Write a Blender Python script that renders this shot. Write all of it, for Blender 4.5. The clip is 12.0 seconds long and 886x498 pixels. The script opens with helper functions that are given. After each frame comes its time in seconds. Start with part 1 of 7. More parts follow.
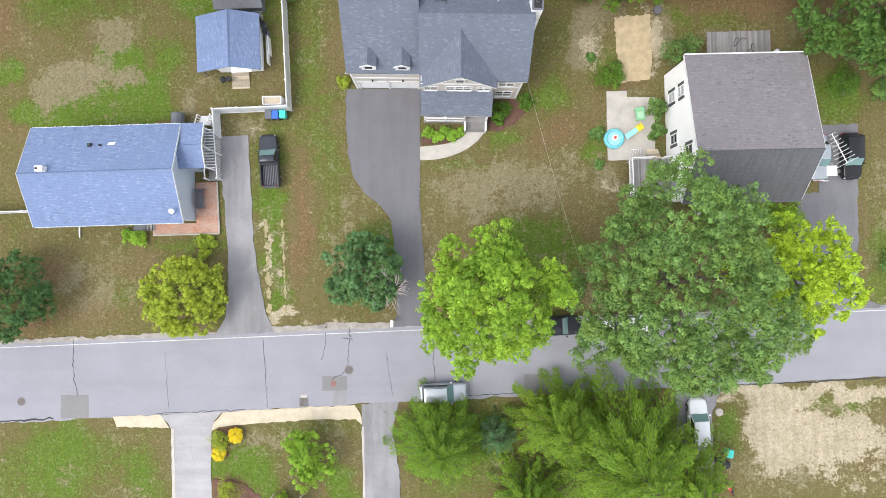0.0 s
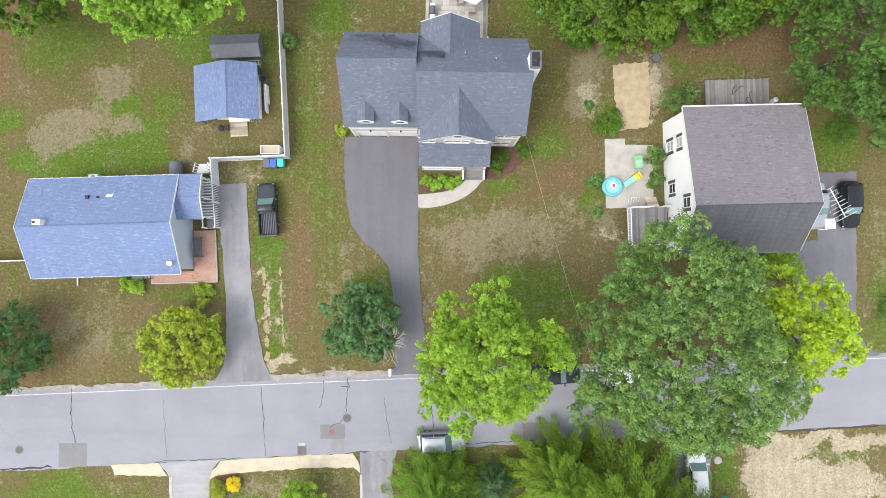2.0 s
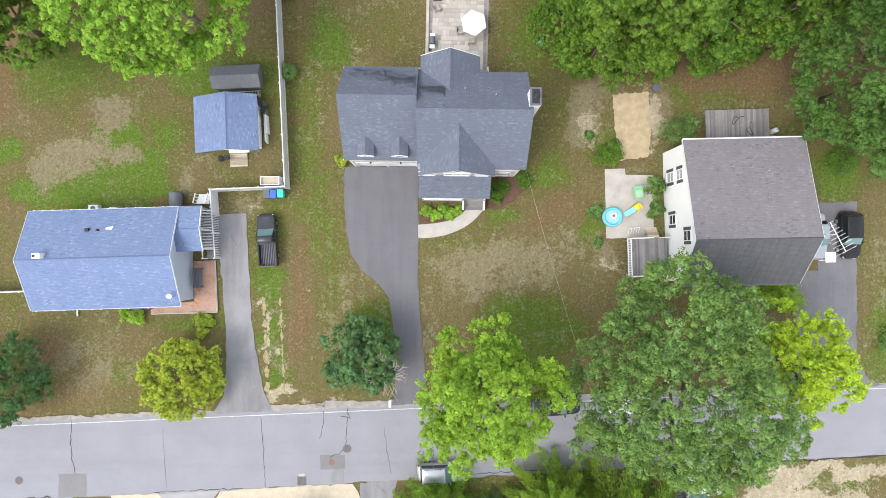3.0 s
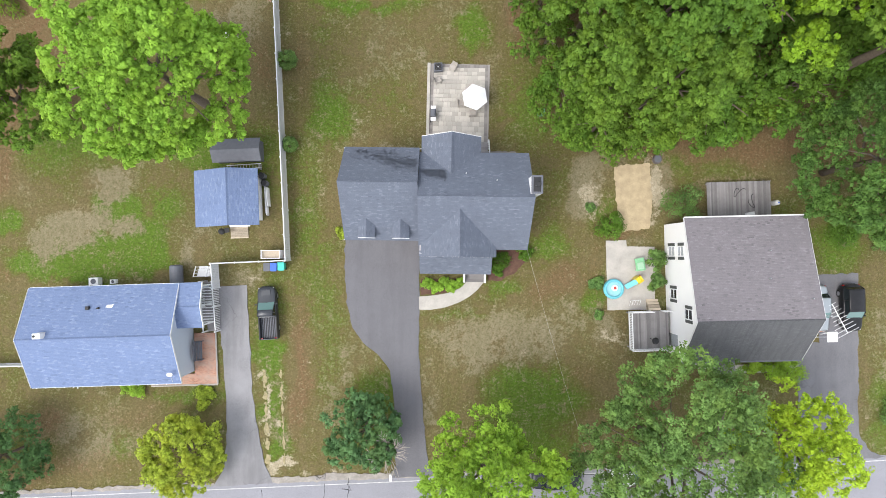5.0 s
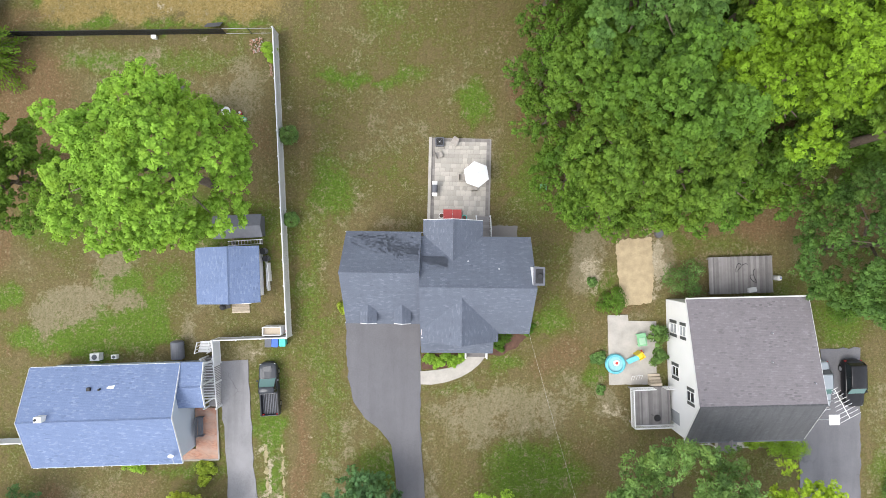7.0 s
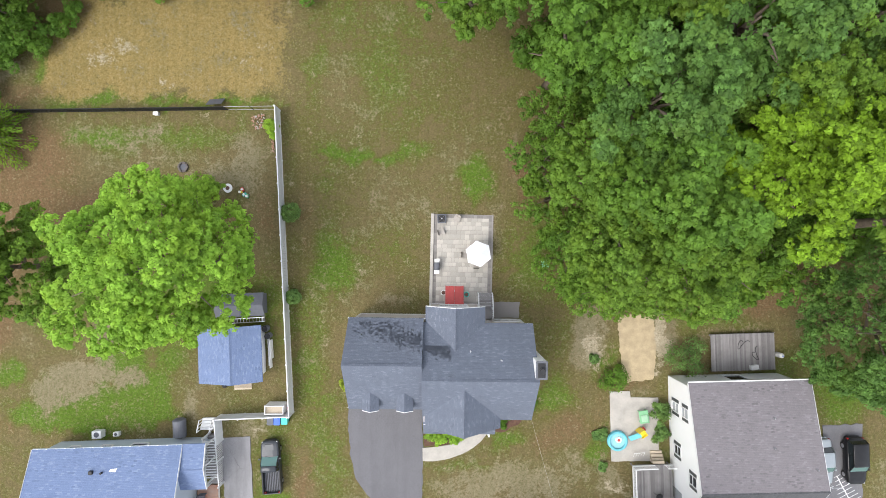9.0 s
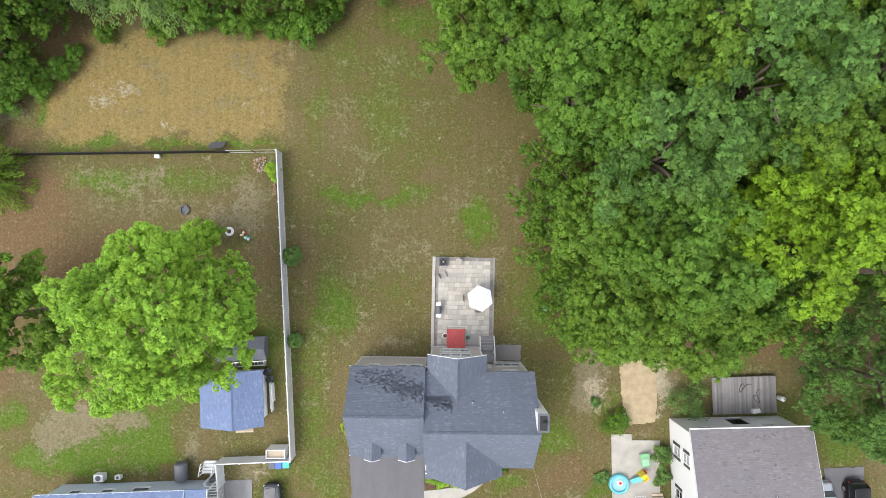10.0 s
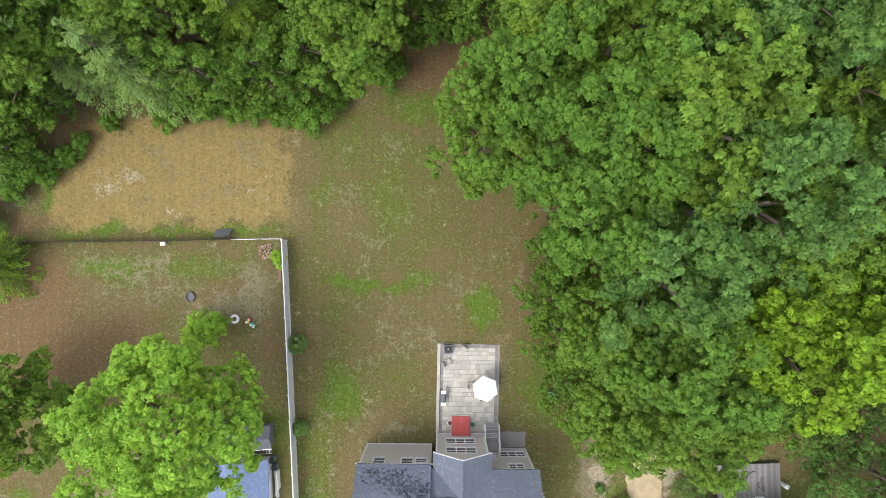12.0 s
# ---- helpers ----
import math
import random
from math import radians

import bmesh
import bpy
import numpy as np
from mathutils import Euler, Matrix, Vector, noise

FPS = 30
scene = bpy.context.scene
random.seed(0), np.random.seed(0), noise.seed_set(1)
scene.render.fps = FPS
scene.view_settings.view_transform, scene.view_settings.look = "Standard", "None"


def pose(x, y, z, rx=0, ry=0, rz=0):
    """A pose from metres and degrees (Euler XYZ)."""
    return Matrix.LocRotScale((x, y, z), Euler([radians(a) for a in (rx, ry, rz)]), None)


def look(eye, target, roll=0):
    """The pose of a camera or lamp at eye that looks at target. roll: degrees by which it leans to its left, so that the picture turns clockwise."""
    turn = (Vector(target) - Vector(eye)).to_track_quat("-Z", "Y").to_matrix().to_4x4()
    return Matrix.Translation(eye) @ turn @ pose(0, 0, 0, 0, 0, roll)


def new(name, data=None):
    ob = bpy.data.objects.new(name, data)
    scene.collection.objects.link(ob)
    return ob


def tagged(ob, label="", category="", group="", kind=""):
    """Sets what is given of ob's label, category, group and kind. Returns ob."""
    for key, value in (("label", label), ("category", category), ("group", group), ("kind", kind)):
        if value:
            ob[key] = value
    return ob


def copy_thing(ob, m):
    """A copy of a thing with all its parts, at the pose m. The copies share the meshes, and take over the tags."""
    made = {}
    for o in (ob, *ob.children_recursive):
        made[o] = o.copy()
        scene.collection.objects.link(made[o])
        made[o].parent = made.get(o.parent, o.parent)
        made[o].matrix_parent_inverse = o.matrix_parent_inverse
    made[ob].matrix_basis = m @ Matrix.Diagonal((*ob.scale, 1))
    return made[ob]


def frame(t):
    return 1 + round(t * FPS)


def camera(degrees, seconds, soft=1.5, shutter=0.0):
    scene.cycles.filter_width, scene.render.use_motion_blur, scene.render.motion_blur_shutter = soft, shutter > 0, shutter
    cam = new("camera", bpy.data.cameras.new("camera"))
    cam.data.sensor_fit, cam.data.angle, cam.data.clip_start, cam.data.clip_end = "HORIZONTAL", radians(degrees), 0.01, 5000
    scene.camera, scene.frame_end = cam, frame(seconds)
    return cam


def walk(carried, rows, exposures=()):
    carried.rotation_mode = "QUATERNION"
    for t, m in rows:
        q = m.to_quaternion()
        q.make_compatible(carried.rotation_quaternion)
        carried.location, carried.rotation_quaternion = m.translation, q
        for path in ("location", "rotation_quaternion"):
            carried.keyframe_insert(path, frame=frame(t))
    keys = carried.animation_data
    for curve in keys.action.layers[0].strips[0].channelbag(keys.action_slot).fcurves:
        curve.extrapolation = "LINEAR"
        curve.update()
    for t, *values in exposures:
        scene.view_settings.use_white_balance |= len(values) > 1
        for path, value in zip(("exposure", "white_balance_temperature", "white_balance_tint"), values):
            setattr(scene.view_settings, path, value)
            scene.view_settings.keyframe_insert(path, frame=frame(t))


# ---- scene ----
cam = camera(78.9, 12.0, soft=0.5)
# seconds, east, north, height of a camera that looks straight down on a level gimbal
ROWS = [
    (0, -0.320, 2.025, 52.356),
    (0.5, -0.236, 3.122, 52.365),
    (1, -0.173, 4.214, 52.370),
    (1.5, -0.127, 5.400, 52.372),
    (2, -0.095, 6.683, 52.371),
    (2.5, -0.076, 8.107, 52.368),
    (3, -0.065, 9.617, 52.364),
    (5, -0.082, 16.596, 52.345),
    (5.5, -0.095, 18.369, 52.343),
    (6, -0.111, 20.189, 52.343),
    (6.5, -0.128, 22.011, 52.345),
    (7, -0.148, 23.835, 52.351),
    (9, -0.268, 31.263, 52.411),
    (9.5, -0.315, 33.329, 52.437),
    (10, -0.372, 35.431, 52.469),
    (10.5, -0.443, 37.602, 52.506),
    (11, -0.529, 39.707, 52.550),
    (11.5, -0.634, 41.830, 52.599),
    (12, -0.762, 43.904, 52.654),
]
walk(cam, [(t, pose(x, y, z, 0.55, -0.17, -0.61)) for t, x, y, z in ROWS])
# ---------- light ----------
world = bpy.data.worlds.new("sky")
scene.world = world
world.use_nodes = True
wn = world.node_tree.nodes
sky = wn.new("ShaderNodeTexSky")
sky.sky_type = "NISHITA"
sky.sun_disc = False
SUN_ELEVATION, SUN_FROM = radians(56), radians(238)   # height, and compass bearing of the veiled sun
sky.sun_elevation, sky.sun_rotation = SUN_ELEVATION, SUN_FROM
sky.air_density, sky.dust_density, sky.ozone_density = 1.0, 4.0, 1.5
wn["Background"].inputs["Strength"].default_value = 0.162
# a thin even cloud veil evens out the clear sky
veil = wn.new("ShaderNodeMix")
veil.data_type = "RGBA"
veil.inputs[0].default_value = 0.75
veil.inputs[7].default_value = (5.4, 5.6, 6.0, 1)
world.node_tree.links.new(sky.outputs[0], veil.inputs[6])
world.node_tree.links.new(veil.outputs[2], wn["Background"].inputs["Color"])
lamp = bpy.data.lights.new("sun", "SUN")
lamp.energy, lamp.angle, lamp.color = 1.4, radians(32), (1.0, 0.975, 0.93)
sun_dir = Vector((math.sin(SUN_FROM) * math.cos(SUN_ELEVATION), math.cos(SUN_FROM) * math.cos(SUN_ELEVATION), math.sin(SUN_ELEVATION)))
new("sun", lamp).matrix_world = look(sun_dir * 120, (0, 0, 0))
scene.view_settings.exposure = 0.83

# ---------- materials ----------


class Mat:
    """A node material in the making."""

    def __init__(self, name, rough=0.8, metal=0.0, spec=0.3):
        self.m = bpy.data.materials.new(name)
        self.m.use_nodes = True
        self.t = self.m.node_tree
        self.b = self.t.nodes["Principled BSDF"]
        self.b.inputs["Roughness"].default_value = rough
        self.b.inputs["Metallic"].default_value = metal
        self.b.inputs["Specular IOR Level"].default_value = spec

    def node(self, kind, **values):
        n = self.t.nodes.new(kind)
        for k, v in values.items():
            n.inputs[k.replace("_", " ")].default_value = v
        return n

    def link(self, a, b):
        self.t.links.new(a, b)

    def coords(self, which="UV"):
        return self.node("ShaderNodeTexCoord").outputs[which]

    def noise(self, scale, detail=4.0, rough=0.6, vector=None, stretch=None):
        n = self.node("ShaderNodeTexNoise", Scale=scale, Detail=detail, Roughness=rough)
        v = vector or self.coords("Object")
        if stretch:
            mp = self.node("ShaderNodeMapping", Scale=stretch)
            self.link(v, mp.inputs[0])
            v = mp.outputs[0]
        self.link(v, n.inputs["Vector"])
        return n.outputs["Fac"]

    def ramp(self, fac, lo, hi, a=(0, 0, 0, 1), b=(1, 1, 1, 1)):
        r = self.node("ShaderNodeValToRGB")
        e = r.color_ramp.elements
        e[0].position, e[1].position = lo, hi
        e[0].color, e[1].color = a, b
        self.link(fac, r.inputs[0])
        return r.outputs[0]

    def mix(self, fac, a, b, mode="MIX"):
        n = self.t.nodes.new("ShaderNodeMix")
        n.data_type, n.blend_type = "RGBA", mode
        for v, s in ((fac, n.inputs[0]), (a, n.inputs[6]), (b, n.inputs[7])):
            if isinstance(v, (int, float)):
                s.default_value = v
            elif isinstance(v, tuple):
                s.default_value = (*v[:3], 1)
            else:
                self.link(v, s)
        return n.outputs[2]

    def math(self, op, a, b=0.0):
        n = self.t.nodes.new("ShaderNodeMath")
        n.operation = op
        for v, s in ((a, n.inputs[0]), (b, n.inputs[1])):
            if isinstance(v, (int, float)):
                s.default_value = v
            else:
                self.link(v, s)
        return n.outputs[0]

    def color(self, c):
        self.link(c, self.b.inputs["Base Color"])
        return self

    def bump(self, height, strength=0.3, distance=0.02):
        n = self.node("ShaderNodeBump", Strength=strength, Distance=distance)
        self.link(height, n.inputs["Height"])
        self.link(n.outputs[0], self.b.inputs["Normal"])
        return self


def plain(name, c, rough=0.6, metal=0.0, vary=0.18, scale=3.0, fine=40.0, spec=0.3):
    """A surface of one colour, with stains and grain."""
    m = Mat(name, rough, metal, spec)
    big = m.ramp(m.noise(scale), 0.3, 0.7)
    small = m.ramp(m.noise(fine, 2), 0.25, 0.75)
    dark = tuple(v * (1 - vary) for v in c)
    light = tuple(min(1, v * (1 + vary * 0.6)) for v in c)
    m.color(m.mix(m.math("ADD", m.math("MULTIPLY", big, 0.65), m.math("MULTIPLY", small, 0.35)), dark, light))
    m.bump(m.noise(fine, 2), 0.15, 0.01)
    return m.m


def shingles(name, c, light, dark_tabs=0.25, across=0.30, course=0.14, streak=0.15):
    m = Mat(name, 0.9, spec=0.2)
    uv = m.coords("UV")
    br = m.node("ShaderNodeTexBrick", Scale=1.0, Mortar_Size=0.009, Mortar_Smooth=0.2, Bias=0.0, Brick_Width=across, Row_Height=course)
    br.offset = 0.5
    br.inputs["Color1"].default_value, br.inputs["Color2"].default_value, br.inputs["Mortar"].default_value = (0, 0, 0, 1), (1, 1, 1, 1), (0.45, 0.45, 0.45, 1)
    m.link(uv, br.inputs["Vector"])
    tab = m.ramp(br.outputs["Color"], 0.0, 1.0)
    fresh = m.ramp(m.noise(0.35, 3, 0.6), 0.4, 0.6)
    base = m.mix(m.math("MULTIPLY", m.ramp(tab, 0.0, 0.22, (1, 1, 1, 1), (0, 0, 0, 1)), m.math("ADD", m.math("MULTIPLY", fresh, 0.7), 0.25)), c, tuple(v * (1 - 1.4 * dark_tabs) for v in c))
    base = m.mix(m.math("MULTIPLY", m.ramp(tab, 0.78, 0.95), 0.7), base, light)
    base = m.mix(m.math("MULTIPLY", m.ramp(m.noise(0.55, 5, 0.65), 0.35, 0.7), 0.6), base, tuple(v * 0.85 for v in c))
    base = m.mix(m.math("MULTIPLY", m.ramp(m.noise(1.0, 4, 0.6, uv, (3.0, 0.25, 1)), 0.45, 0.75), streak), base, tuple(v * 0.55 for v in c))
    base = m.mix(m.math("MULTIPLY", br.outputs["Fac"], 0.24), base, tuple(v * 0.45 for v in c))
    grit = m.noise(60, 2)
    base = m.mix(m.math("MULTIPLY", m.ramp(grit, 0.55, 0.75), 0.35), base, tuple(min(1, v * 1.7) for v in light))
    m.color(base)
    m.bump(m.math("SUBTRACT", m.math("MULTIPLY", grit, 0.4), br.outputs["Fac"]), 0.5, 0.02)
    return m.m


def siding(name, c, course=0.11, rough=0.55):
    m = Mat(name, rough)
    w = m.node("ShaderNodeTexWave", Scale=1 / course / 2 / math.pi * 3.14159, Distortion=0.0)
    w.wave_type, w.bands_direction, w.wave_profile = "BANDS", "Y", "SAW"
    m.link(m.coords("UV"), w.inputs["Vector"])
    dirt = m.ramp(m.noise(0.8, 5), 0.4, 0.75)
    col = m.mix(m.math("MULTIPLY", dirt, 0.12), c, tuple(v * 0.75 for v in c))
    m.color(col)
    m.bump(w.outputs["Fac"], 0.18, 0.006)
    return m.m


def asphalt(name, c, crack=0.3, patch=0.25, worn=(0.25, 2.5, 1)):
    m = Mat(name, 0.92, spec=0.25)
    P = m.coords("Object")
    fine = m.noise(14, 4, 0.8, P)
    base = m.mix(m.ramp(fine, 0.35, 0.65), tuple(v * 0.82 for v in c), tuple(v * 1.18 for v in c))
    base = m.mix(m.math("MULTIPLY", m.ramp(m.noise(0.35, 5, 0.6, P), 0.4, 0.7), patch), base, tuple(v * 1.35 for v in c))
    base = m.mix(m.math("MULTIPLY", m.ramp(m.noise(0.25, 4, 0.6, P, worn), 0.45, 0.7), patch), base, tuple(v * 0.72 for v in c))
    v = m.node("ShaderNodeTexVoronoi", Scale=0.28)
    v.feature = "DISTANCE_TO_EDGE"
    wob = m.node("ShaderNodeTexNoise", Scale=1.3, Detail=4.0)
    m.link(P, wob.inputs["Vector"])
    m.link(m.mix(0.55, P, wob.outputs["Color"], "ADD"), v.inputs["Vector"])
    line = m.ramp(v.outputs["Distance"], 0.0, 0.012, (1, 1, 1, 1), (0, 0, 0, 1))
    some = m.ramp(m.noise(0.2, 2, 0.5, P), 0.52, 0.62)
    base = m.mix(m.math("MULTIPLY", m.math("MULTIPLY", line, some), crack), base, tuple(v_ * 0.3 for v_ in c))
    m.color(base)
    m.bump(fine, 0.35, 0.01)
    return m.m


def leaves(name, c, vary=0.72, warm=(1.4, 1.15, 0.6), trans=0.13):
    """Leaf: each spray of its own tone, lit from both sides."""
    m = Mat(name, 0.62, spec=0.2)
    g = m.node("ShaderNodeNewGeometry")
    o = m.node("ShaderNodeObjectInfo")
    spray = m.t.nodes.new("ShaderNodeAttribute")
    spray.attribute_name = "spray"
    pick = m.math("ADD", m.math("MULTIPLY", spray.outputs["Fac"], 0.6), m.math("MULTIPLY", g.outputs["Random Per Island"], 0.4))
    a = m.mix(pick, tuple(v * (1 - vary) for v in c), tuple(min(1, v * (1 + vary)) for v in c))
    a = m.mix(m.math("MULTIPLY", m.ramp(m.noise(0.5, 3), 0.42, 0.68), 0.5), a, tuple(min(1, v * w) for v, w in zip(c, warm)))
    a = m.mix(m.math("MULTIPLY", o.outputs["Random"], 0.35), a, tuple(min(1, v * w * 0.85) for v, w in zip(c, (0.72, 0.95, 1.05))))
    m.color(a)
    tr = m.node("ShaderNodeBsdfTranslucent")
    m.link(m.mix(0.5, a, (c[0] * 2.0, c[1] * 1.8, c[2] * 0.6)), tr.inputs["Color"])
    mx = m.t.nodes.new("ShaderNodeMixShader")
    mx.inputs[0].default_value = trans
    m.link(m.b.outputs[0], mx.inputs[1])
    m.link(tr.outputs[0], mx.inputs[2])
    m.link(mx.outputs[0], m.t.nodes["Material Output"].inputs["Surface"])
    return m.m


def boards(name, c, vary=0.35):
    """Weathered wood, each board of its own tone."""
    m = Mat(name, 0.85)
    o = m.node("ShaderNodeObjectInfo")
    col = m.mix(o.outputs["Random"], tuple(v * (1 - vary) for v in c), tuple(v * (1 + vary) for v in c))
    col = m.mix(m.math("MULTIPLY", m.ramp(m.noise(1.2, 4), 0.45, 0.7), 0.4), col, tuple(v * 0.55 for v in c))
    col = m.mix(m.math("MULTIPLY", m.ramp(m.noise(14, 4, 0.6, None, (6, 0.5, 6)), 0.4, 0.7), 0.35), col, tuple(v * 1.5 for v in c))
    m.color(col)
    m.bump(m.noise(20, 3, 0.6, None, (6, 0.6, 6)), 0.3, 0.01)
    return m.m


def glass(name, c=(0.02, 0.025, 0.03)):
    m = Mat(name, 0.06, spec=0.6)
    m.b.inputs["Base Color"].default_value = (*c, 1)
    return m.m


def stones(name, c):
    """Separate pavers, each of its own tone."""
    m = Mat(name, 0.88)
    o = m.node("ShaderNodeObjectInfo")
    col = m.mix(o.outputs["Random"], tuple(v * 0.78 for v in c), tuple(v * 1.16 for v in c))
    col = m.mix(m.math("MULTIPLY", m.ramp(m.noise(0.9, 5), 0.45, 0.7), 0.35), col, tuple(v * 0.7 for v in c))
    col = m.mix(m.math("MULTIPLY", m.ramp(m.noise(25, 3), 0.45, 0.7), 0.25), col, tuple(v * 1.25 for v in c))
    m.color(col)
    m.bump(m.noise(25, 3), 0.3, 0.01)
    return m.m


def brickwork(name, c, mortar):
    m = Mat(name, 0.9)
    br = m.node("ShaderNodeTexBrick", Scale=1.0, Mortar_Size=0.012, Bias=0.0, Brick_Width=0.21, Row_Height=0.105)
    br.inputs["Color1"].default_value, br.inputs["Color2"].default_value, br.inputs["Mortar"].default_value = (*(v * 0.75 for v in c), 1), (*(v * 1.2 for v in c), 1), (*mortar, 1)
    m.link(m.coords("UV"), br.inputs["Vector"])
    m.color(m.mix(m.math("MULTIPLY", m.ramp(m.noise(0.9, 5), 0.4, 0.7), 0.4), br.outputs["Color"], (0.42, 0.36, 0.3)))
    m.bump(br.outputs["Fac"], -0.4, 0.01)
    return m.m


def lawn():
    """Dry summer lawn: "cover" holds how green, bare, sandy and strawy it grows, "faded" how pale and thin."""
    m = Mat("lawn", 0.95, spec=0.1)
    P = m.coords("Object")
    at = m.t.nodes.new("ShaderNodeAttribute")
    at.attribute_name = "cover"
    fa = m.t.nodes.new("ShaderNodeAttribute")
    fa.attribute_name = "faded"
    sep = m.t.nodes.new("ShaderNodeSeparateColor")
    m.link(at.outputs["Color"], sep.inputs[0])
    wide = m.noise(0.45, 5, 0.65, P)
    mid = m.noise(1.5, 6, 0.75, P)
    tuft = m.noise(3.8, 6, 0.85, P)
    blade = m.noise(9.0, 3, 0.8, P)
    fleck = m.noise(4.6, 3, 0.8, P)

    def edge(w, amount, soft=0.14):
        # a patch ends in tufts, not in a line
        coarse = m.math("MULTIPLY", m.math("SUBTRACT", m.math("MULTIPLY", m.math("ADD", wide, mid), 0.5), 0.5), amount * 4.0)
        fine = m.math("MULTIPLY", m.math("SUBTRACT", tuft, 0.5), amount * 1.5)
        return m.ramp(m.math("ADD", w, m.math("ADD", coarse, fine)), 0.5 - soft, 0.5 + soft)

    def tones(a, b):
        return m.mix(m.ramp(m.math("ADD", m.math("MULTIPLY", tuft, 0.6), m.math("MULTIPLY", blade, 0.4)), 0.40, 0.60), a, b)

    dry = tones((0.115, 0.094, 0.038), (0.200, 0.156, 0.080))
    olive = tones((0.081, 0.080, 0.019), (0.160, 0.146, 0.049))
    lush = tones((0.060, 0.112, 0.011), (0.122, 0.202, 0.026))
    soil = tones((0.130, 0.078, 0.038), (0.215, 0.142, 0.078))
    sand = tones((0.33, 0.27, 0.180), (0.55, 0.48, 0.36))
    straw = tones((0.180, 0.128, 0.038), (0.345, 0.262, 0.112))
    pale = tones((0.160, 0.135, 0.072), (0.300, 0.258, 0.168))
    g = sep.outputs[0]
    col = m.mix(edge(g, 0.9, 0.2), dry, olive)
    col = m.mix(edge(m.math("SUBTRACT", g, 0.37), 0.6, 0.24), col, lush)
    col = m.mix(edge(at.outputs["Alpha"], 0.5), col, straw)
    col = m.mix(edge(fa.outputs["Fac"], 1.0, 0.2), col, pale)
    col = m.mix(edge(sep.outputs[1], 0.8, 0.26), col, soil)
    col = m.mix(edge(sep.outputs[2], 0.8), col, sand)
    # dead blades lie in flecks, dark gaps open between tufts
    patchy = m.ramp(m.math("ADD", m.math("MULTIPLY", mid, 0.6), m.math("MULTIPLY", wide, 0.4)), 0.44, 0.58)
    col = m.mix(m.math("MULTIPLY", m.ramp(fleck, 0.54, 0.61), m.math("ADD", m.math("MULTIPLY", patchy, 0.6), 0.10)), col, (0.31, 0.262, 0.165))
    gaps = m.ramp(m.noise(3.2, 6, 0.85, P), 0.36, 0.47, (1, 1, 1, 1), (0, 0, 0, 1))
    col = m.mix(m.math("MULTIPLY", gaps, 0.5), col, (0.048, 0.050, 0.015))
    col = m.mix(m.math("MULTIPLY", m.ramp(wide, 0.42, 0.62), 0.2), col, (0.10, 0.098, 0.03))
    # faint mowing bands
    w = m.node("ShaderNodeTexWave", Scale=0.32, Distortion=1.2, Detail=2.0)
    w.wave_type, w.bands_direction = "BANDS", "X"
    m.link(P, w.inputs["Vector"])
    col = m.mix(m.math("MULTIPLY", w.outputs["Fac"], 0.10), col, (0.06, 0.07, 0.02))
    m.color(col)
    m.bump(m.math("ADD", tuft, blade), 0.7, 0.07)
    return m.m


M_LAWN = lawn()
M_ROAD = asphalt("road_asphalt", (0.258, 0.257, 0.282), 0.12)
M_PATCH = asphalt("patched_asphalt", (0.20, 0.195, 0.195), 0.2)
M_DRIVE = asphalt("drive_asphalt", (0.148, 0.145, 0.156), 0.1, 0.35, (3.5, 0.3, 1))
M_DRIVE_OLD = asphalt("old_drive_asphalt", (0.235, 0.23, 0.238), 0.6, 0.8, (2.5, 0.4, 1))
M_DRIVE_MID = asphalt("worn_drive_asphalt", (0.165, 0.162, 0.172), 0.35, 0.5, (2.5, 0.4, 1))
M_DRIVE_PALE = asphalt("pale_drive_asphalt", (0.33, 0.32, 0.325), 0.25, 0.6)
M_TAR = plain("crack_tar", (0.05, 0.05, 0.052), 0.85)
M_LINE = plain("line_paint", (0.56, 0.56, 0.545), 0.8, vary=0.5, scale=1.5)
M_CONCRETE = plain("concrete", (0.46, 0.43, 0.39), 0.9, vary=0.25, scale=0.9, fine=12)
M_SANDY = plain("sandy_verge", (0.52, 0.45, 0.34), 0.95, vary=0.25, scale=1.1, fine=10)
M_SANDPIT = plain("bare_sand", (0.46, 0.365, 0.23), 0.95, vary=0.3, scale=1.4, fine=9)
M_TRACK = plain("worn_track", (0.34, 0.29, 0.165), 0.95, vary=0.45, scale=2.5, fine=8)
M_VERGE = plain("gravel_verge", (0.34, 0.31, 0.275), 0.95, vary=0.4, scale=1.8, fine=9)
M_MULCH = plain("mulch", (0.135, 0.075, 0.055), 0.95, vary=0.45, scale=2, fine=14)
M_IRON = plain("cast_iron", (0.16, 0.14, 0.135), 0.8, 0.3)
M_ROOF_BLUE = shingles("blue_grey_shingle", (0.17, 0.225, 0.37), (0.25, 0.31, 0.45), 0.22)
M_ROOF_SLATE = shingles("slate_shingle", (0.14, 0.158, 0.20), (0.205, 0.228, 0.278), 0.18)
M_TAB = plain("dark_shingle_tab", (0.15, 0.168, 0.21), 0.9, vary=0.15)
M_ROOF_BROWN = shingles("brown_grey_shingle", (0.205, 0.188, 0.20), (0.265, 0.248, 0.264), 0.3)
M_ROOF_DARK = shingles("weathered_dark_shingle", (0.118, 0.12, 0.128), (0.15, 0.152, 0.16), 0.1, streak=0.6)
M_WHITE = plain("white_trim", (0.78, 0.78, 0.78), 0.5, vary=0.08)
M_VINYL = plain("white_vinyl", (0.74, 0.75, 0.77), 0.45, vary=0.10, scale=1.2)
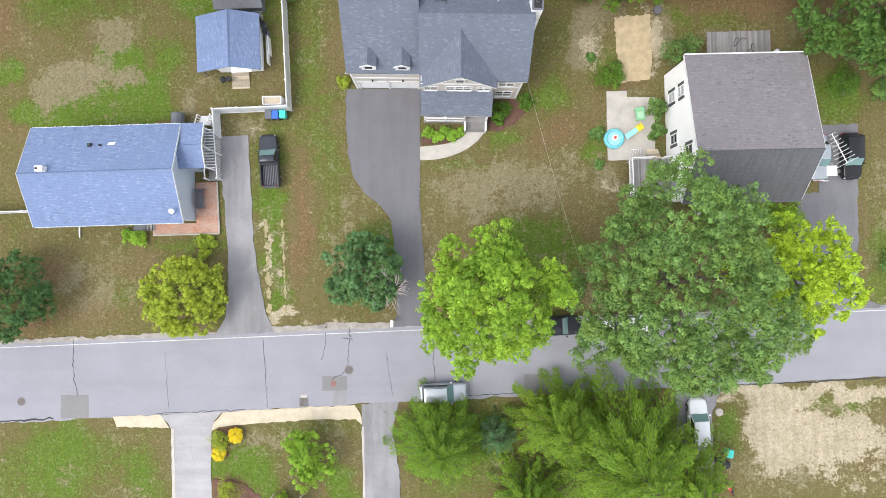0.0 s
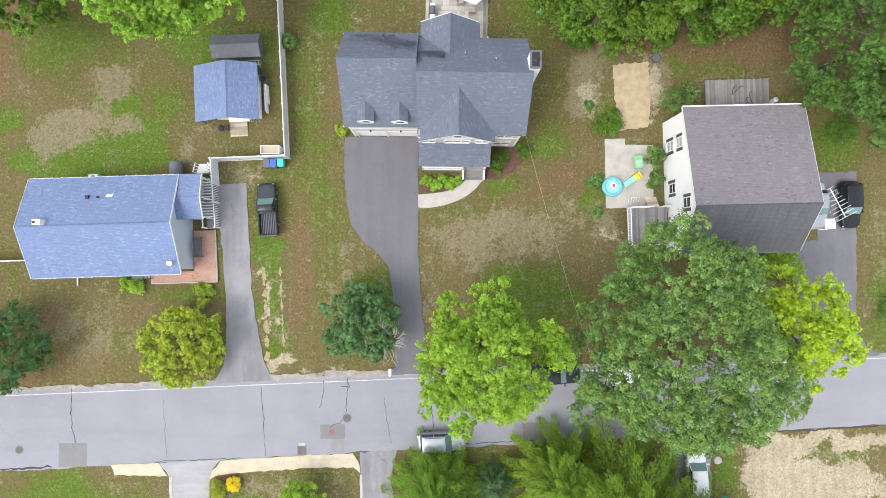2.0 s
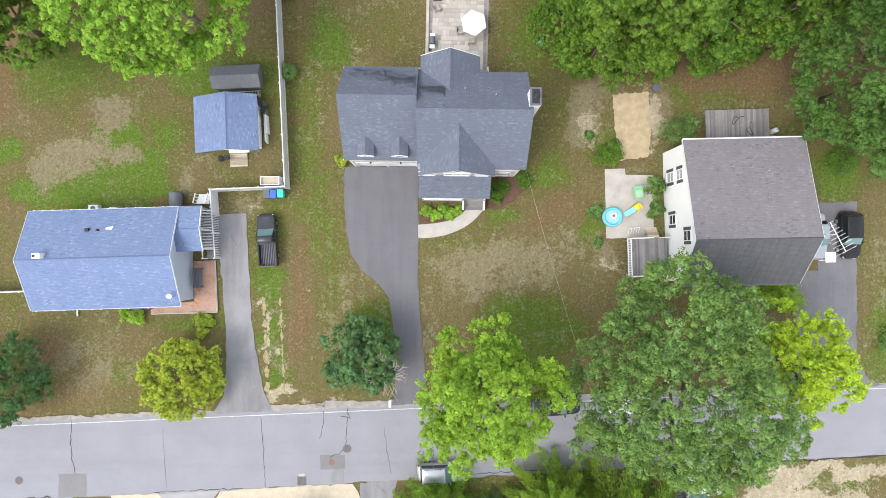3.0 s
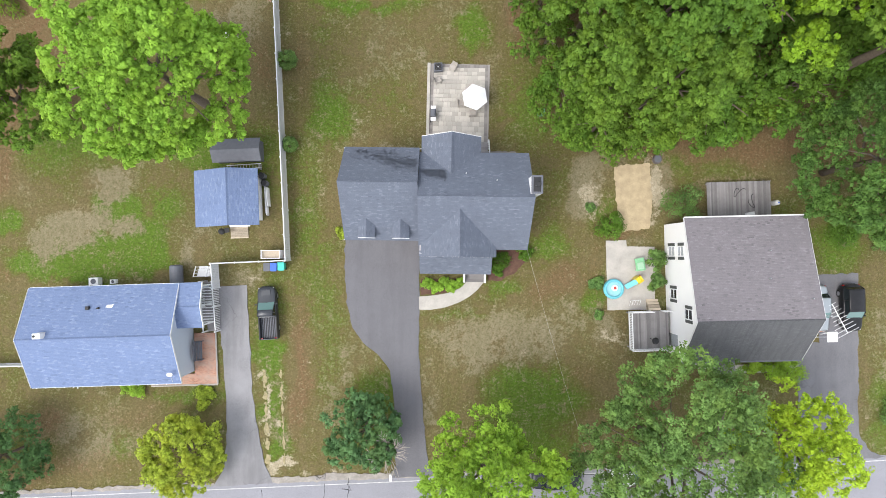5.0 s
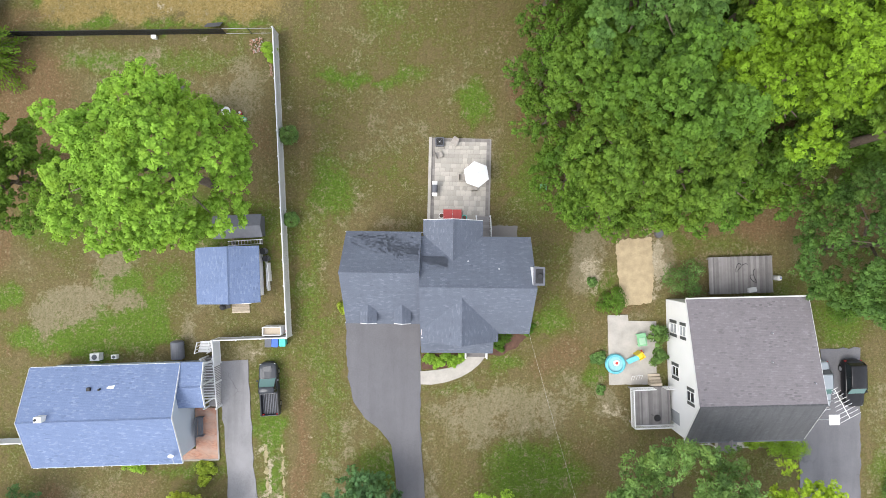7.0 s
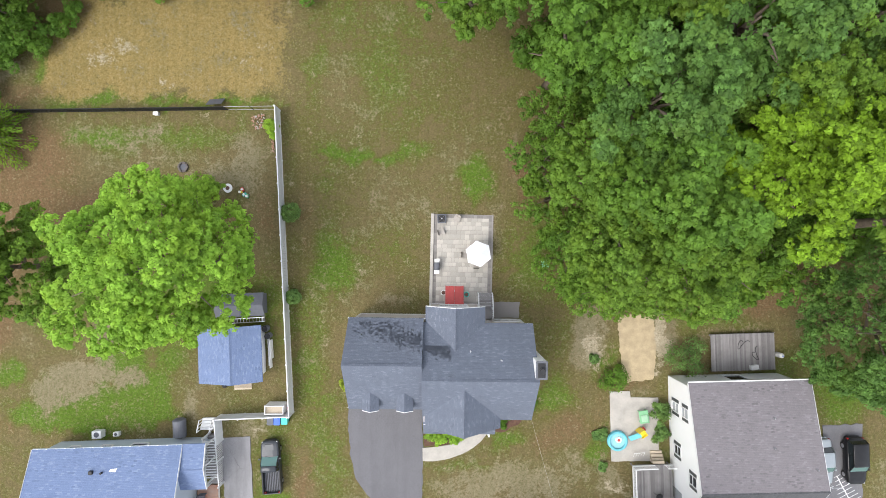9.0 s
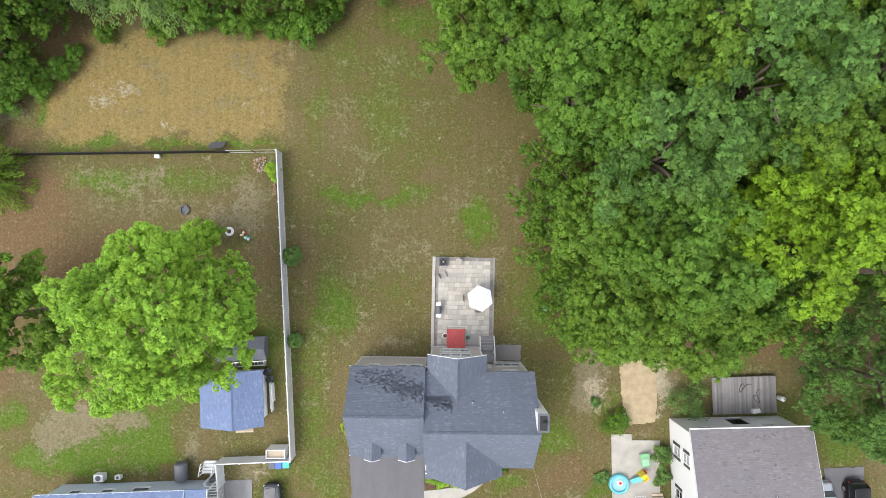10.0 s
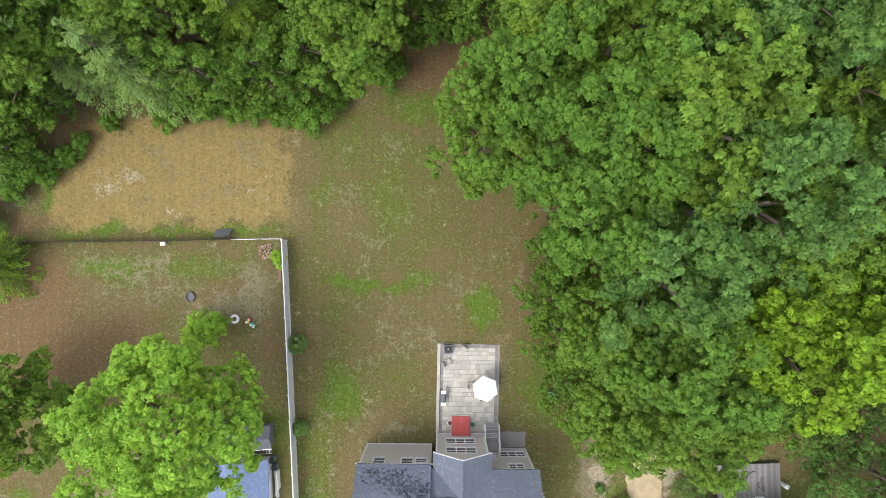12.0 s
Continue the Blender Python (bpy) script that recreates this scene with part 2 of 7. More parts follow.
M_SIDE_WHITE = siding("white_siding", (0.90, 0.90, 0.90))
M_SIDE_TAUPE = siding("taupe_siding", (0.56, 0.51, 0.48))
M_SIDE_BLUE = siding("pale_blue_siding", (0.50, 0.56, 0.64))
M_SHUTTER = plain("dark_shutter", (0.085, 0.09, 0.09), 0.6)
M_GLASS = glass("window_glass")
# pale grey puts the sky's reflection into the pane colour
M_SKY_PANE = plain("sky_pale_pane", (0.42, 0.44, 0.46), 0.25, vary=0.2, scale=6)
# windscreen teal is reflected sky painted into the base colour
M_SKY_WINDSCREEN = glass("sky_tinged_windscreen", (0.13, 0.22, 0.21))
M_CAR_DARK = glass("tinted_car_glass", (0.02, 0.025, 0.028))
M_DECK = boards("weathered_deck", (0.235, 0.222, 0.22))
M_DECK_WARM = boards("pale_boards", (0.46, 0.39, 0.30))
M_BRICK = brickwork("brick_paving", (0.42, 0.20, 0.13), (0.36, 0.30, 0.26))
M_PAVER = stones("patio_paver", (0.46, 0.43, 0.385))
M_EDGE_STONE = stones("edge_paver", (0.27, 0.25, 0.235))
M_BLACK = plain("black_plastic", (0.03, 0.03, 0.032), 0.55)
M_RUBBER = plain("rubber", (0.025, 0.025, 0.025), 0.85)
M_STEEL = plain("steel", (0.55, 0.56, 0.58), 0.35, 0.9, 0.1)
M_GREY_RESIN = plain("grey_resin", (0.13, 0.135, 0.155), 0.6)
M_BARK = plain("bark", (0.17, 0.135, 0.105), 0.95, vary=0.5, scale=4, fine=18)
M_DEADWOOD = plain("bare_wood", (0.40, 0.36, 0.32), 0.9, vary=0.3)
M_RED = plain("red_paint", (0.55, 0.07, 0.06), 0.5)
M_RED_BULKHEAD = plain("red_bulkhead", (0.50, 0.085, 0.08), 0.5, vary=0.15)
M_TEAL = plain("teal_plastic", (0.06, 0.50, 0.42), 0.4)
M_BLUE_BIN = plain("blue_plastic", (0.05, 0.14, 0.55), 0.4)
M_AQUA = plain("aqua_vinyl", (0.16, 0.52, 0.60), 0.3)
M_YELLOW = plain("yellow_plastic", (0.80, 0.62, 0.05), 0.4)
M_GREEN_PL = plain("green_plastic", (0.22, 0.48, 0.26), 0.5)
M_CANVAS = plain("white_canvas", (0.85, 0.86, 0.88), 0.8, vary=0.06)
M_LEAF_LIME = leaves("lime_leaf", (0.225, 0.365, 0.035))
M_LEAF_YELLOW = leaves("yellow_leaf", (0.32, 0.46, 0.03))
M_LEAF_MAPLE = leaves("maple_leaf", (0.235, 0.395, 0.042))
M_LEAF_OAK = leaves("oak_leaf", (0.125, 0.222, 0.058))
M_LEAF_DARK = leaves("dark_leaf", (0.07, 0.145, 0.045))
M_LEAF_BLUE = leaves("blue_green_leaf", (0.085, 0.172, 0.064))
M_LEAF_GOLDEN = leaves("olive_leaf", (0.29, 0.365, 0.04))
M_LEAF_WOODOAK = leaves("woodland_oak_leaf", (0.085, 0.168, 0.034))
M_LEAF_FOREST = leaves("forest_leaf", (0.088, 0.172, 0.02))
M_LEAF_WOODS = leaves("woodland_leaf", (0.105, 0.19, 0.022))
M_LEAF_WOODLIME = leaves("woodland_lime_leaf", (0.142, 0.25, 0.014), warm=(1.2, 1.15, 0.6))
M_LEAF_EDGE = leaves("wood_edge_leaf", (0.118, 0.212, 0.024))
M_NEEDLE = leaves("pine_needle", (0.19, 0.30, 0.085), 0.35, trans=0.2)
M_NEEDLE_GREEN = leaves("spruce_needle", (0.15, 0.255, 0.026), 0.5, trans=0.2)
M_FLOWER = leaves("yellow_flower", (0.75, 0.60, 0.03), 0.2)

# ---------- building blocks ----------


def metre_uv(bm):
    """Lays each face out in metres: u level, v up the slope."""
    uv = bm.loops.layers.uv.verify()
    bm.normal_update()
    for f in bm.faces:
        n = f.normal
        u = Vector((-n.y, n.x, 0))
        u = u.normalized() if u.length > 1e-3 else Vector((1, 0, 0))
        v = n.cross(u)
        for l in f.loops:
            l[uv].uv = (l.vert.co.dot(u), l.vert.co.dot(v))


def part(name, bm, material, parent=None, label="", smooth=False):
    """Links a bmesh as one mesh object, under a thing or a part."""
    bmesh.ops.recalc_face_normals(bm, faces=bm.faces[:])
    metre_uv(bm)
    me = bpy.data.meshes.new(name)
    bm.to_mesh(me)
    bm.free()
    if smooth:
        me.shade_smooth()
    me.materials.append(material)
    ob = new(name, me)
    ob.parent = parent
    return tagged(ob, label)


def thing(name, x, y, z=0.0, turn=0.0, label="", category="", group="", kind=""):
    ob = new(name)
    ob.empty_display_size = 0.2
    ob.matrix_world = pose(x, y, z, 0, 0, turn)
    return tagged(ob, label, category, group, kind)


def box(x0, y0, z0, x1, y1, z1, bevel=0.0, bm=None):
    bm = bm or bmesh.new()
    vs = [bm.verts.new(p) for p in ((x0, y0, z0), (x1, y0, z0), (x1, y1, z0), (x0, y1, z0), (x0, y0, z1), (x1, y0, z1), (x1, y1, z1), (x0, y1, z1))]
    made = [bm.faces.new([vs[i] for i in q]) for q in ((3, 2, 1, 0), (4, 5, 6, 7), (0, 1, 5, 4), (1, 2, 6, 5), (2, 3, 7, 6), (3, 0, 4, 7))]
    if bevel:
        es = list({e for f in made for e in f.edges})
        bmesh.ops.bevel(bm, geom=es, offset=bevel, segments=2, affect="EDGES", profile=0.6)
    return bm


def prism(outline, low, high, bm=None):
    """A level slab over an outline in plan."""
    bm = bm or bmesh.new()
    a = [bm.verts.new((x, y, low)) for x, y in outline]
    b = [bm.verts.new((x, y, high)) for x, y in outline]
    n = len(a)
    bm.faces.new(b)
    bm.faces.new(a[::-1])
    for i in range(n):
        bm.faces.new((a[i], a[(i + 1) % n], b[(i + 1) % n], b[i]))
    return bm


def slab(corners, thick, bm=None):
    """A flat sheet with thickness, hung below its upper corners."""
    bm = bm or bmesh.new()
    top = [bm.verts.new(p) for p in corners]
    low = [bm.verts.new((p[0], p[1], p[2] - thick)) for p in corners]
    n = len(top)
    bm.faces.new(top)
    bm.faces.new(low[::-1])
    for i in range(n):
        bm.faces.new((low[i], low[(i + 1) % n], top[(i + 1) % n], top[i]))
    return bm


def upright(axis, at, thick, outline, bm=None):
    """A standing sheet: outline of (level, height), across axis "x" or "y", from at to at + thick."""
    bm = bm or bmesh.new()
    put = (lambda d, u, h: (d, u, h)) if axis == "x" else (lambda d, u, h: (u, d, h))
    a = [bm.verts.new(put(at, u, h)) for u, h in outline]
    b = [bm.verts.new(put(at + thick, u, h)) for u, h in outline]
    n = len(a)
    bm.faces.new(b)
    bm.faces.new(a[::-1])
    for i in range(n):
        bm.faces.new((a[i], a[(i + 1) % n], b[(i + 1) % n], b[i]))
    return bm


def tube(points, radii, sides=8, bm=None):
    bm = bm or bmesh.new()
    rings = []
    for i, p in enumerate(points):
        p = Vector(p)
        a = Vector(points[max(i - 1, 0)])
        b = Vector(points[min(i + 1, len(points) - 1)])
        q = (b - a).to_track_quat("Z", "Y")
        rings.append([bm.verts.new(p + q @ Vector((math.cos(k * math.tau / sides) * radii[i], math.sin(k * math.tau / sides) * radii[i], 0))) for k in range(sides)])
    for r, s in zip(rings, rings[1:]):
        for k in range(sides):
            bm.faces.new((r[k], r[(k + 1) % sides], s[(k + 1) % sides], s[k]))
    bm.faces.new(rings[0][::-1])
    bm.faces.new(rings[-1])
    return bm


def bar(a, b, r, sides=6, bm=None):
    return tube([a, b], [r, r], sides, bm)


def wall_with_holes(axis, at, thick, u0, u1, z0, z1, holes, bm=None):
    """A wall from u0 to u1 with openings (u, z, width, height) that go right through."""
    bm = bm or bmesh.new()
    us = sorted({u0, u1, *[h[0] for h in holes], *[h[0] + h[2] for h in holes]})
    zs = sorted({z0, z1, *[h[1] for h in holes], *[h[1] + h[3] for h in holes]})
    for a, b in zip(us, us[1:]):
        for c, d in zip(zs, zs[1:]):
            mu, mz = (a + b) / 2, (c + d) / 2
            if any(h[0] < mu < h[0] + h[2] and h[1] < mz < h[1] + h[3] for h in holes):
                continue
            if axis == "x":
                box(at, a, c, at + thick, b, d, bm=bm)
            else:
                box(a, at, c, b, at + thick, d, bm=bm)
    bmesh.ops.remove_doubles(bm, verts=bm.verts[:], dist=1e-4)
    return bm


def window(parent, axis, at, out, u, z, w, h, lights=1, shutters=False, name="window", pane=None, proud=0.0):
    """A window in an opening: out is +1 or -1, the side that faces outdoors. Parts: frame, sill, panes, muntins, shutters."""
    win = new(name)
    win.empty_display_size = 0.1
    win.parent = parent
    put = (lambda d0, d1, a, b, c, e, bm=None: box(min(d0, d1), a, c, max(d0, d1), b, e, bm=bm)) if axis == "x" else (lambda d0, d1, a, b, c, e, bm=None: box(a, min(d0, d1), c, b, max(d0, d1), e, bm=bm))
    f = 0.09
    bm = bmesh.new()
    o0, o1 = at - out * 0.02, at + out * 0.05
    put(o0, o1, u - f, u, z - f, z + h + f, bm)
    put(o0, o1, u + w, u + w + f, z - f, z + h + f, bm)
    put(o0, o1, u, u + w, z + h, z + h + f, bm)
    part("window_frame", bm, M_WHITE, win)
    part("window_sill", put(o0, at + out * 0.1, u, u + w, z - f, z), M_WHITE, win)
    part("glass_pane", put(at - out * (0.05 - proud), at - out * (0.035 - proud), u, u + w, z, z + h), pane or M_GLASS, win)
    for k in range(1, lights):
        c = u + w * k / lights
        part("mullion", put(at - out * 0.034, at + out * 0.03, c - 0.05, c + 0.05, z, z + h), M_WHITE, win)
    part("sash_rail", put(at - out * (0.034 - proud), at + out * (0.005 + proud), u, u + w, z + h / 2 - 0.025, z + h / 2 + 0.025), M_WHITE, win)
    if shutters:
        for a in (u - f - 0.29, u + w + f):
            part("shutter", put(at + out * 0.003, at + out * 0.045, a, a + 0.28, z - 0.05, z + h + 0.05), M_SHUTTER, win, "dark louvred shutter")
    return win

# ---------- ground ----------
rng = np.random.default_rng(4)
# soft patches of cover, yard by yard: x, y, half width, half depth, weight
PATCHES = {"green": [], "soil": [], "sand": [], "straw": [], "pale": []}


def grows(what, *patches):
    PATCHES[what].extend(patches)


# behind the ranch house
grows("green", (-31.6, 21.5, 2.0, 1.5, 1.3), (-35.0, 16.2, 7.0, 1.7, 1.4), (-29.2, 17.6, 2.6, 2.6, 1.3), (-42.3, 20.1, 1.5, 1.2, 1.1), (-38.0, 19.0, 1.2, .9, .8), (-27, 21.5, 1.8, 1.6, .6), (-38, 27.5, 6, 3, .55), (-20, 26, 5, 3, .45), (-24, 28, 4, 3, .6), (-33.4, 18.4, 1.0, 1.6, 1.0))
grows("pale", (-31.9, 23.5, 2.3, 1.6, 1.2), (-35.2, 20.0, 4.0, 1.6, 1.2), (-36.4, 17.8, 2.4, .8, .9), (-30.6, 19.6, 1.6, .9, 1.0), (-40.6, 23.3, 1.6, 1.6, .6), (-24.3, 16.4, .8, 1.4, .9), (-22.6, 18.6, 1.6, 1.2, .6), (-38.6, 18.4, 1.6, 1.2, .7))
grows("soil", (-42.5, 14.6, 2, 1.3, .6), (-44, 25, 3, 3, .5), (-37, 24.5, 3, 1.5, .3))
# before the ranch house
grows("soil", (-31, -1, 9, 3.4, .28), (-38.4, 1.5, 2.0, 2.2, .7), (-34, -3.5, 5, 1.6, .45), (-40.5, -4.8, 4, 1.6, .7), (-24, -2.5, 3.4, 3, .3), (-30, 1.5, 3, 1.4, .25))
grows("pale", (-32, -.5, 9, 3.6, .45), (-37.4, .6, 2.6, 1.8, .6), (-33.0, -2.2, 2, 2, .5), (-29, 2, 2, 1, .35))
grows("green", (-31, -1.5, 3.4, 1.4, .35), (-24.2, -1.5, 3.8, 3.4, .3), (-40, -1.5, 3.6, 3.2, .3), (-26, 3.2, 5, .7, .5))
# grass between the drives
grows("green", (-17.3, 7.3, 1.5, 2.4, .85), (-16.5, 2, 1.0, 5, .75), (-15.8, -2.0, .9, 1.8, .7), (-16.8, 12, 1.6, 3, .3), (-11.2, 10, 1.7, 8, .32), (-6.6, 3.2, 2.2, 2.0, .6), (-7, -.5, 3, 2.5, .4), (-12.9, 20, 1.4, 9, .35))
grows("soil", (-13.6, 4.4, 1.1, 6.5, .85), (-13.3, 12.5, .7, 4, .4), (-9, -3.4, 3.6, .9, .4))
grows("sand", (-17.3, 1.5, .35, 5, .8), (-15.7, 1.5, .25, 5, .7), (-16, -4.2, 1.6, .9, 1.0), (-12, -4.5, 3, .5, .55), (-18.0, 14.2, 1.2, 1.0, .35), (-12.7, 7, .4, 4, .3))
grows("pale", (-16.4, 1.5, 1.4, 4.4, .5), (-18.2, 14.6, 2.4, 1.0, .6))
# lawn before the slate-roofed house
grows("soil", (11.3, 14.0, 3.2, 2.0, .85), (8.6, 11.6, 2.4, 1.4, .45), (15, 15, 1.2, 3, .4), (13.6, 4.5, 1.6, 3, .4), (0, 5, 1.6, 4, .25))
grows("pale", (6, 8.5, 8, 4, .35), (-9, 3, 4, 9, .3), (3.0, 9.0, 4.4, 1.6, .5), (6.4, 7.6, 5, 2.4, .5), (11.0, 9.6, 2.6, 2.0, .4), (1.0, 6.4, 2, 3, .4), (16.0, 8.6, 1.5, 2.0, .9), (-1.4, 3, .5, 7, .6))
# first two: green grass, deepened to paint in the lime tree's and house's shade
grows("green", (8.4, 2.4, 4.6, 3.0, .85), (10.2, 22, 2.0, 7, .15), (6.4, 13.2, 2.0, .8, .6), (14.6, 12.8, .9, 2.4, .7), (2.6, 10.6, 3, .7, .5), (9, -2.5, 4, 2, .6), (10.6, 17.6, 1.6, 1.4, .4))
# round the white house
grows("pale", (14.2, 22.6, 1.7, 3.2, 1.7), (15.6, 26, 2.6, 1.0, 1.2), (20.8, 22.8, 1.0, 3.4, 1.5), (24, 26.2, 4, .8, .5), (42.4, 6, 1.4, 5, .5), (18.4, 18.0, 2.2, .6, .7))
grows("sand", (20.9, 22.6, .7, 3.0, .95), (14.4, 22.4, 1.2, 2.6, .6), (16.6, 8.6, .9, 1.5, .55), (19, 26.2, 2, .6, .4))
grows("green", (25, 25, 6, 1.6, .5), (38.6, 17.4, 2.6, 2.6, .75), (43, 0, 1.6, 7, .5), (15.6, 20.4, 1.0, 2.0, .6), (34, 19.5, 2, 3, .4))
grows("soil", (36, 27, 12, 2.2, 1.0), (18.4, 17.9, 2, .6, .7), (22, 28, 6, 1.2, .5), (20.3, 19.4, 1.0, 1.6, .4))
# south of the road
grows("green", (-38, -18.4, 6, 4.2, .62), (-29, -18.6, 1.8, 4, .45), (-20.0, -19.2, 3.0, 2.4, 1.5), (-24, -18, .8, 6, .7), (-10.4, -20.4, 1.4, 2.2, .9), (-14, -16, 3, 2, .35), (3, -17, 5, 4, .6), (27.4, -15, 1.2, 2.6, .8), (37.4, -12.9, 3.6, 1.3, .6), (33.4, -16.6, 2, .6, .4))
grows("pale", (-17.2, -15.9, 2.8, 1.2, .8), (-32, -20, 2, 2, .5), (-30.4, -16, 2.2, 1.0, .4), (-10.6, -16.6, 1.6, 2, .6), (37.6, -12.9, 5, 2.4, .9), (34, -18.4, 5, 3, .7))
grows("sand", (32.2, -13.8, 3.6, 2.8, 1.0), (30.5, -11.8, 8, .7, .9), (44, -11.8, 10, .8, .8), (31.6, -18, 2, 3, .5), (36, -16.4, 6, 2.6, .45), (40, -17.4, 7, 5, .5))
grows("soil", (42.2, -18.6, 4.0, 3.4, .55), (17, -14, 8, 5, .6), (6, -14, 3, 2, .5), (-21.6, -15.6, 1.1, 1.8, .9), (-20.9, -20.5, 2.2, 1.6, .9))
# fenced back yard
grows("soil", (-41.2, 38.0, 5.4, 7, 1.3), (-34.4, 34.4, 4.4, 3.4, .85), (-30.5, 38, 4, 3, .45), (-46, 30, 5, 8, .9), (-22, 34.5, 4, 3, .4), (-17.2, 36, 1.0, 5, .4))
grows("pale", (-29, 41.5, 8, 3.2, .5), (-18.5, 40.5, 2.2, 4.5, .65), (-23.5, 38.8, 3, 2, .4))
grows("green", (-30, 42.8, 6, 1.4, .5), (-21.5, 43.4, 3, 1.2, .45), (-27, 46.4, 11, .45, .8), (-36, 43, 4, 1.4, .35), (-19.6, 37.2, 1.0, .6, .4))
# field behind the fence
grows("straw", (-26, 52.0, 10.2, 4.8, 1.4), (-36, 49.4, 3, 2.4, .8))
grows("pale", (-42.5, 49.7, 2.4, 1.3, 1.0))
grows("sand", (-32.6, 51.8, 3.0, 2.0, .42), (-26, 48.0, 2.2, .4, .6), (-19.0, 51.5, 2.2, 2.6, .3))
grows("green", (-26.2, 52.4, 1.8, 2.4, .45), (-38.2, 50.4, 1.2, 2.2, .8), (-34, 47.2, 4, .6, .6), (-27.4, 47.4, 1.4, .3, .8))
grows("soil", (-36.8, 56, 3, 3, .7), (-41, 47.6, 4, 1.0, .6), (-18, 56.4, 4, .8, .5))
# long back lawn
grows("green", (-8.7, 41.2, 3.2, .7, .95), (-4, 41.3, 2.6, .5, .5), (3.4, 38.7, 1.4, 2.4, 1.1), (-10.4, 30.2, 2.0, 3.0, .62), (-6, 31.6, 3, 2, .3), (-3, 46, 9, 5, .16), (-6, 54, 7, 5, .22), (-12.4, 50, 1.0, 4, .35), (-2.2, 58.6, 4, 2.0, .62), (8.6, 32, 2.2, 5, .4), (-11.5, 36, 1.6, 5, .2))
grows("pale", (-5, 36.2, 4, 2.4, .5), (-1, 34, 1.4, 2, .45), (-5.4, 26.7, 1.9, .6, 1.0), (5.4, 27.2, 1.6, .8, .7), (7.3, 40.5, .5, 4.0, .8), (5.0, 33, .7, 4, .4), (-8, 46, 4, 3, .25))
grows("soil", (-9, 36.5, 3.6, 2.6, .4), (-13.4, 36, 1.2, 8, .45), (7.6, 38.4, .6, 3, .6), (-1.4, 63.4, 3.4, 3.4, 1.1), (1.6, 58, 1, 4, .5), (20, 45, 13, 22, .8), (-20, 66, 30, 7, .8), (2, 47, 4, 4, .2), (-5.4, 26.6, 2.0, .7, .5))


def lumps(X, Y, scale, seed):
    """Smooth random field from a few turned waves."""
    r = np.random.default_rng(seed)
    out = np.zeros_like(X)
    for _ in range(14):
        a, k, p = r.uniform(0, math.tau), scale * r.uniform(0.5, 2.2), r.uniform(0, math.tau)
        out += np.sin((X * math.cos(a) + Y * math.sin(a)) * k + p)
    return out / 7


def build_ground():
    xs = np.concatenate([[-900, -300, -120], np.arange(-60, 60.01, 0.5), [120, 300, 900]])
    ys = np.concatenate([[-900, -300, -90], np.arange(-30, 82.01, 0.5), [120, 300, 900]])
    X, Y = np.meshgrid(xs, ys)
    nx, ny = len(xs), len(ys)
    cover = []
    for i, patches in enumerate(PATCHES.values()):
        w = (0.50, -0.06, -0.04, 0.0, 0.10)[i] + (0.20, 0.14, 0.1, 0.1, 0.20)[i] * lumps(X, Y, 0.55, 10 + i)
        wx, wy = X + 0.9 * lumps(X, Y, 0.9, 20 + i) + 0.5 * lumps(X, Y, 2.2, 40 + i), Y + 0.9 * lumps(X, Y, 0.9, 30 + i) + 0.5 * lumps(X, Y, 2.2, 60 + i)
        for x, y, a, b, k in patches:
            d = (np.abs((wx - x) / a) ** (8 if i == 3 else 2) + np.abs((wy - y) / b) ** (8 if i == 3 else 2)) ** (0.125 if i == 3 else 0.5)
            w = w + k * (0.62 if i == 4 else 1.0) * np.clip(1.4 - d, 0, 1)
        cover.append(np.clip(w, 0, 1.2))
    Z = 0.02 * lumps(X, Y, 0.6, 3) - 0.035
    co = np.stack([X, Y, Z], -1).reshape(-1, 3)
    idx = np.arange(nx * ny).reshape(ny, nx)
    faces = np.stack([idx[:-1, :-1], idx[:-1, 1:], idx[1:, 1:], idx[1:, :-1]], -1).reshape(-1, 4)
    me = bpy.data.meshes.new("ground")
    me.from_pydata(co.tolist(), [], faces.tolist())
    layer = me.color_attributes.new("cover", "FLOAT_COLOR", "POINT")
    rgba = np.stack([c.ravel() for c in cover[:4]], -1)
    layer.data.foreach_set("color", rgba.ravel().astype(np.float32))
    thin = me.attributes.new("faded", "FLOAT", "POINT")
    thin.data.foreach_set("value", cover[4].ravel().astype(np.float32))
    me.materials.append(M_LAWN)
    tagged(new("ground", me), "patchy dry summer lawn with bare soil and sand", "ground", kind="structure")


build_ground()


def ragged(outline, step=0.5, amount=0.07, seed=1):
    """An outline with its sides cut up and slightly frayed, as grass eats into an edge."""
    r = np.random.default_rng(seed)
    out = []
    for (ax, ay), (bx, by) in zip(outline, outline[1:] + outline[:1]):
        n = max(1, int(math.hypot(bx - ax, by - ay) / step))
        for k in range(n):
            t = k / n
            j = 0.0 if k == 0 else amount
            out.append((ax + (bx - ax) * t + r.normal(0, j), ay + (by - ay) * t + r.normal(0, j)))
    return out


def surface(name, outline, top, material, label, category, step=0.5, amount=0.06, seed=1):
    return tagged(part(name, prism(ragged(outline, step, amount, seed), -0.25, top), material), label, category, kind="structure")


def north_edge(x):
    return -4.75 + 0.0315 * x


def south_edge(x):
    return -12.1 + 0.041 * x


road_line = [(x, south_edge(x)) for x in range(-140, 141, 20)] + [(x, north_edge(x)) for x in range(140, -141, -20)]
surface("road", road_line, 0.02, M_ROAD, "worn pale grey asphalt road with cracks", "road", 0.9, 0.06, 2)
part_line = [(x, north_edge(x) - 0.44) for x in range(-140, 141, 5)] + [(x, north_edge(x) - 0.52) for x in range(140, -141, -5)]
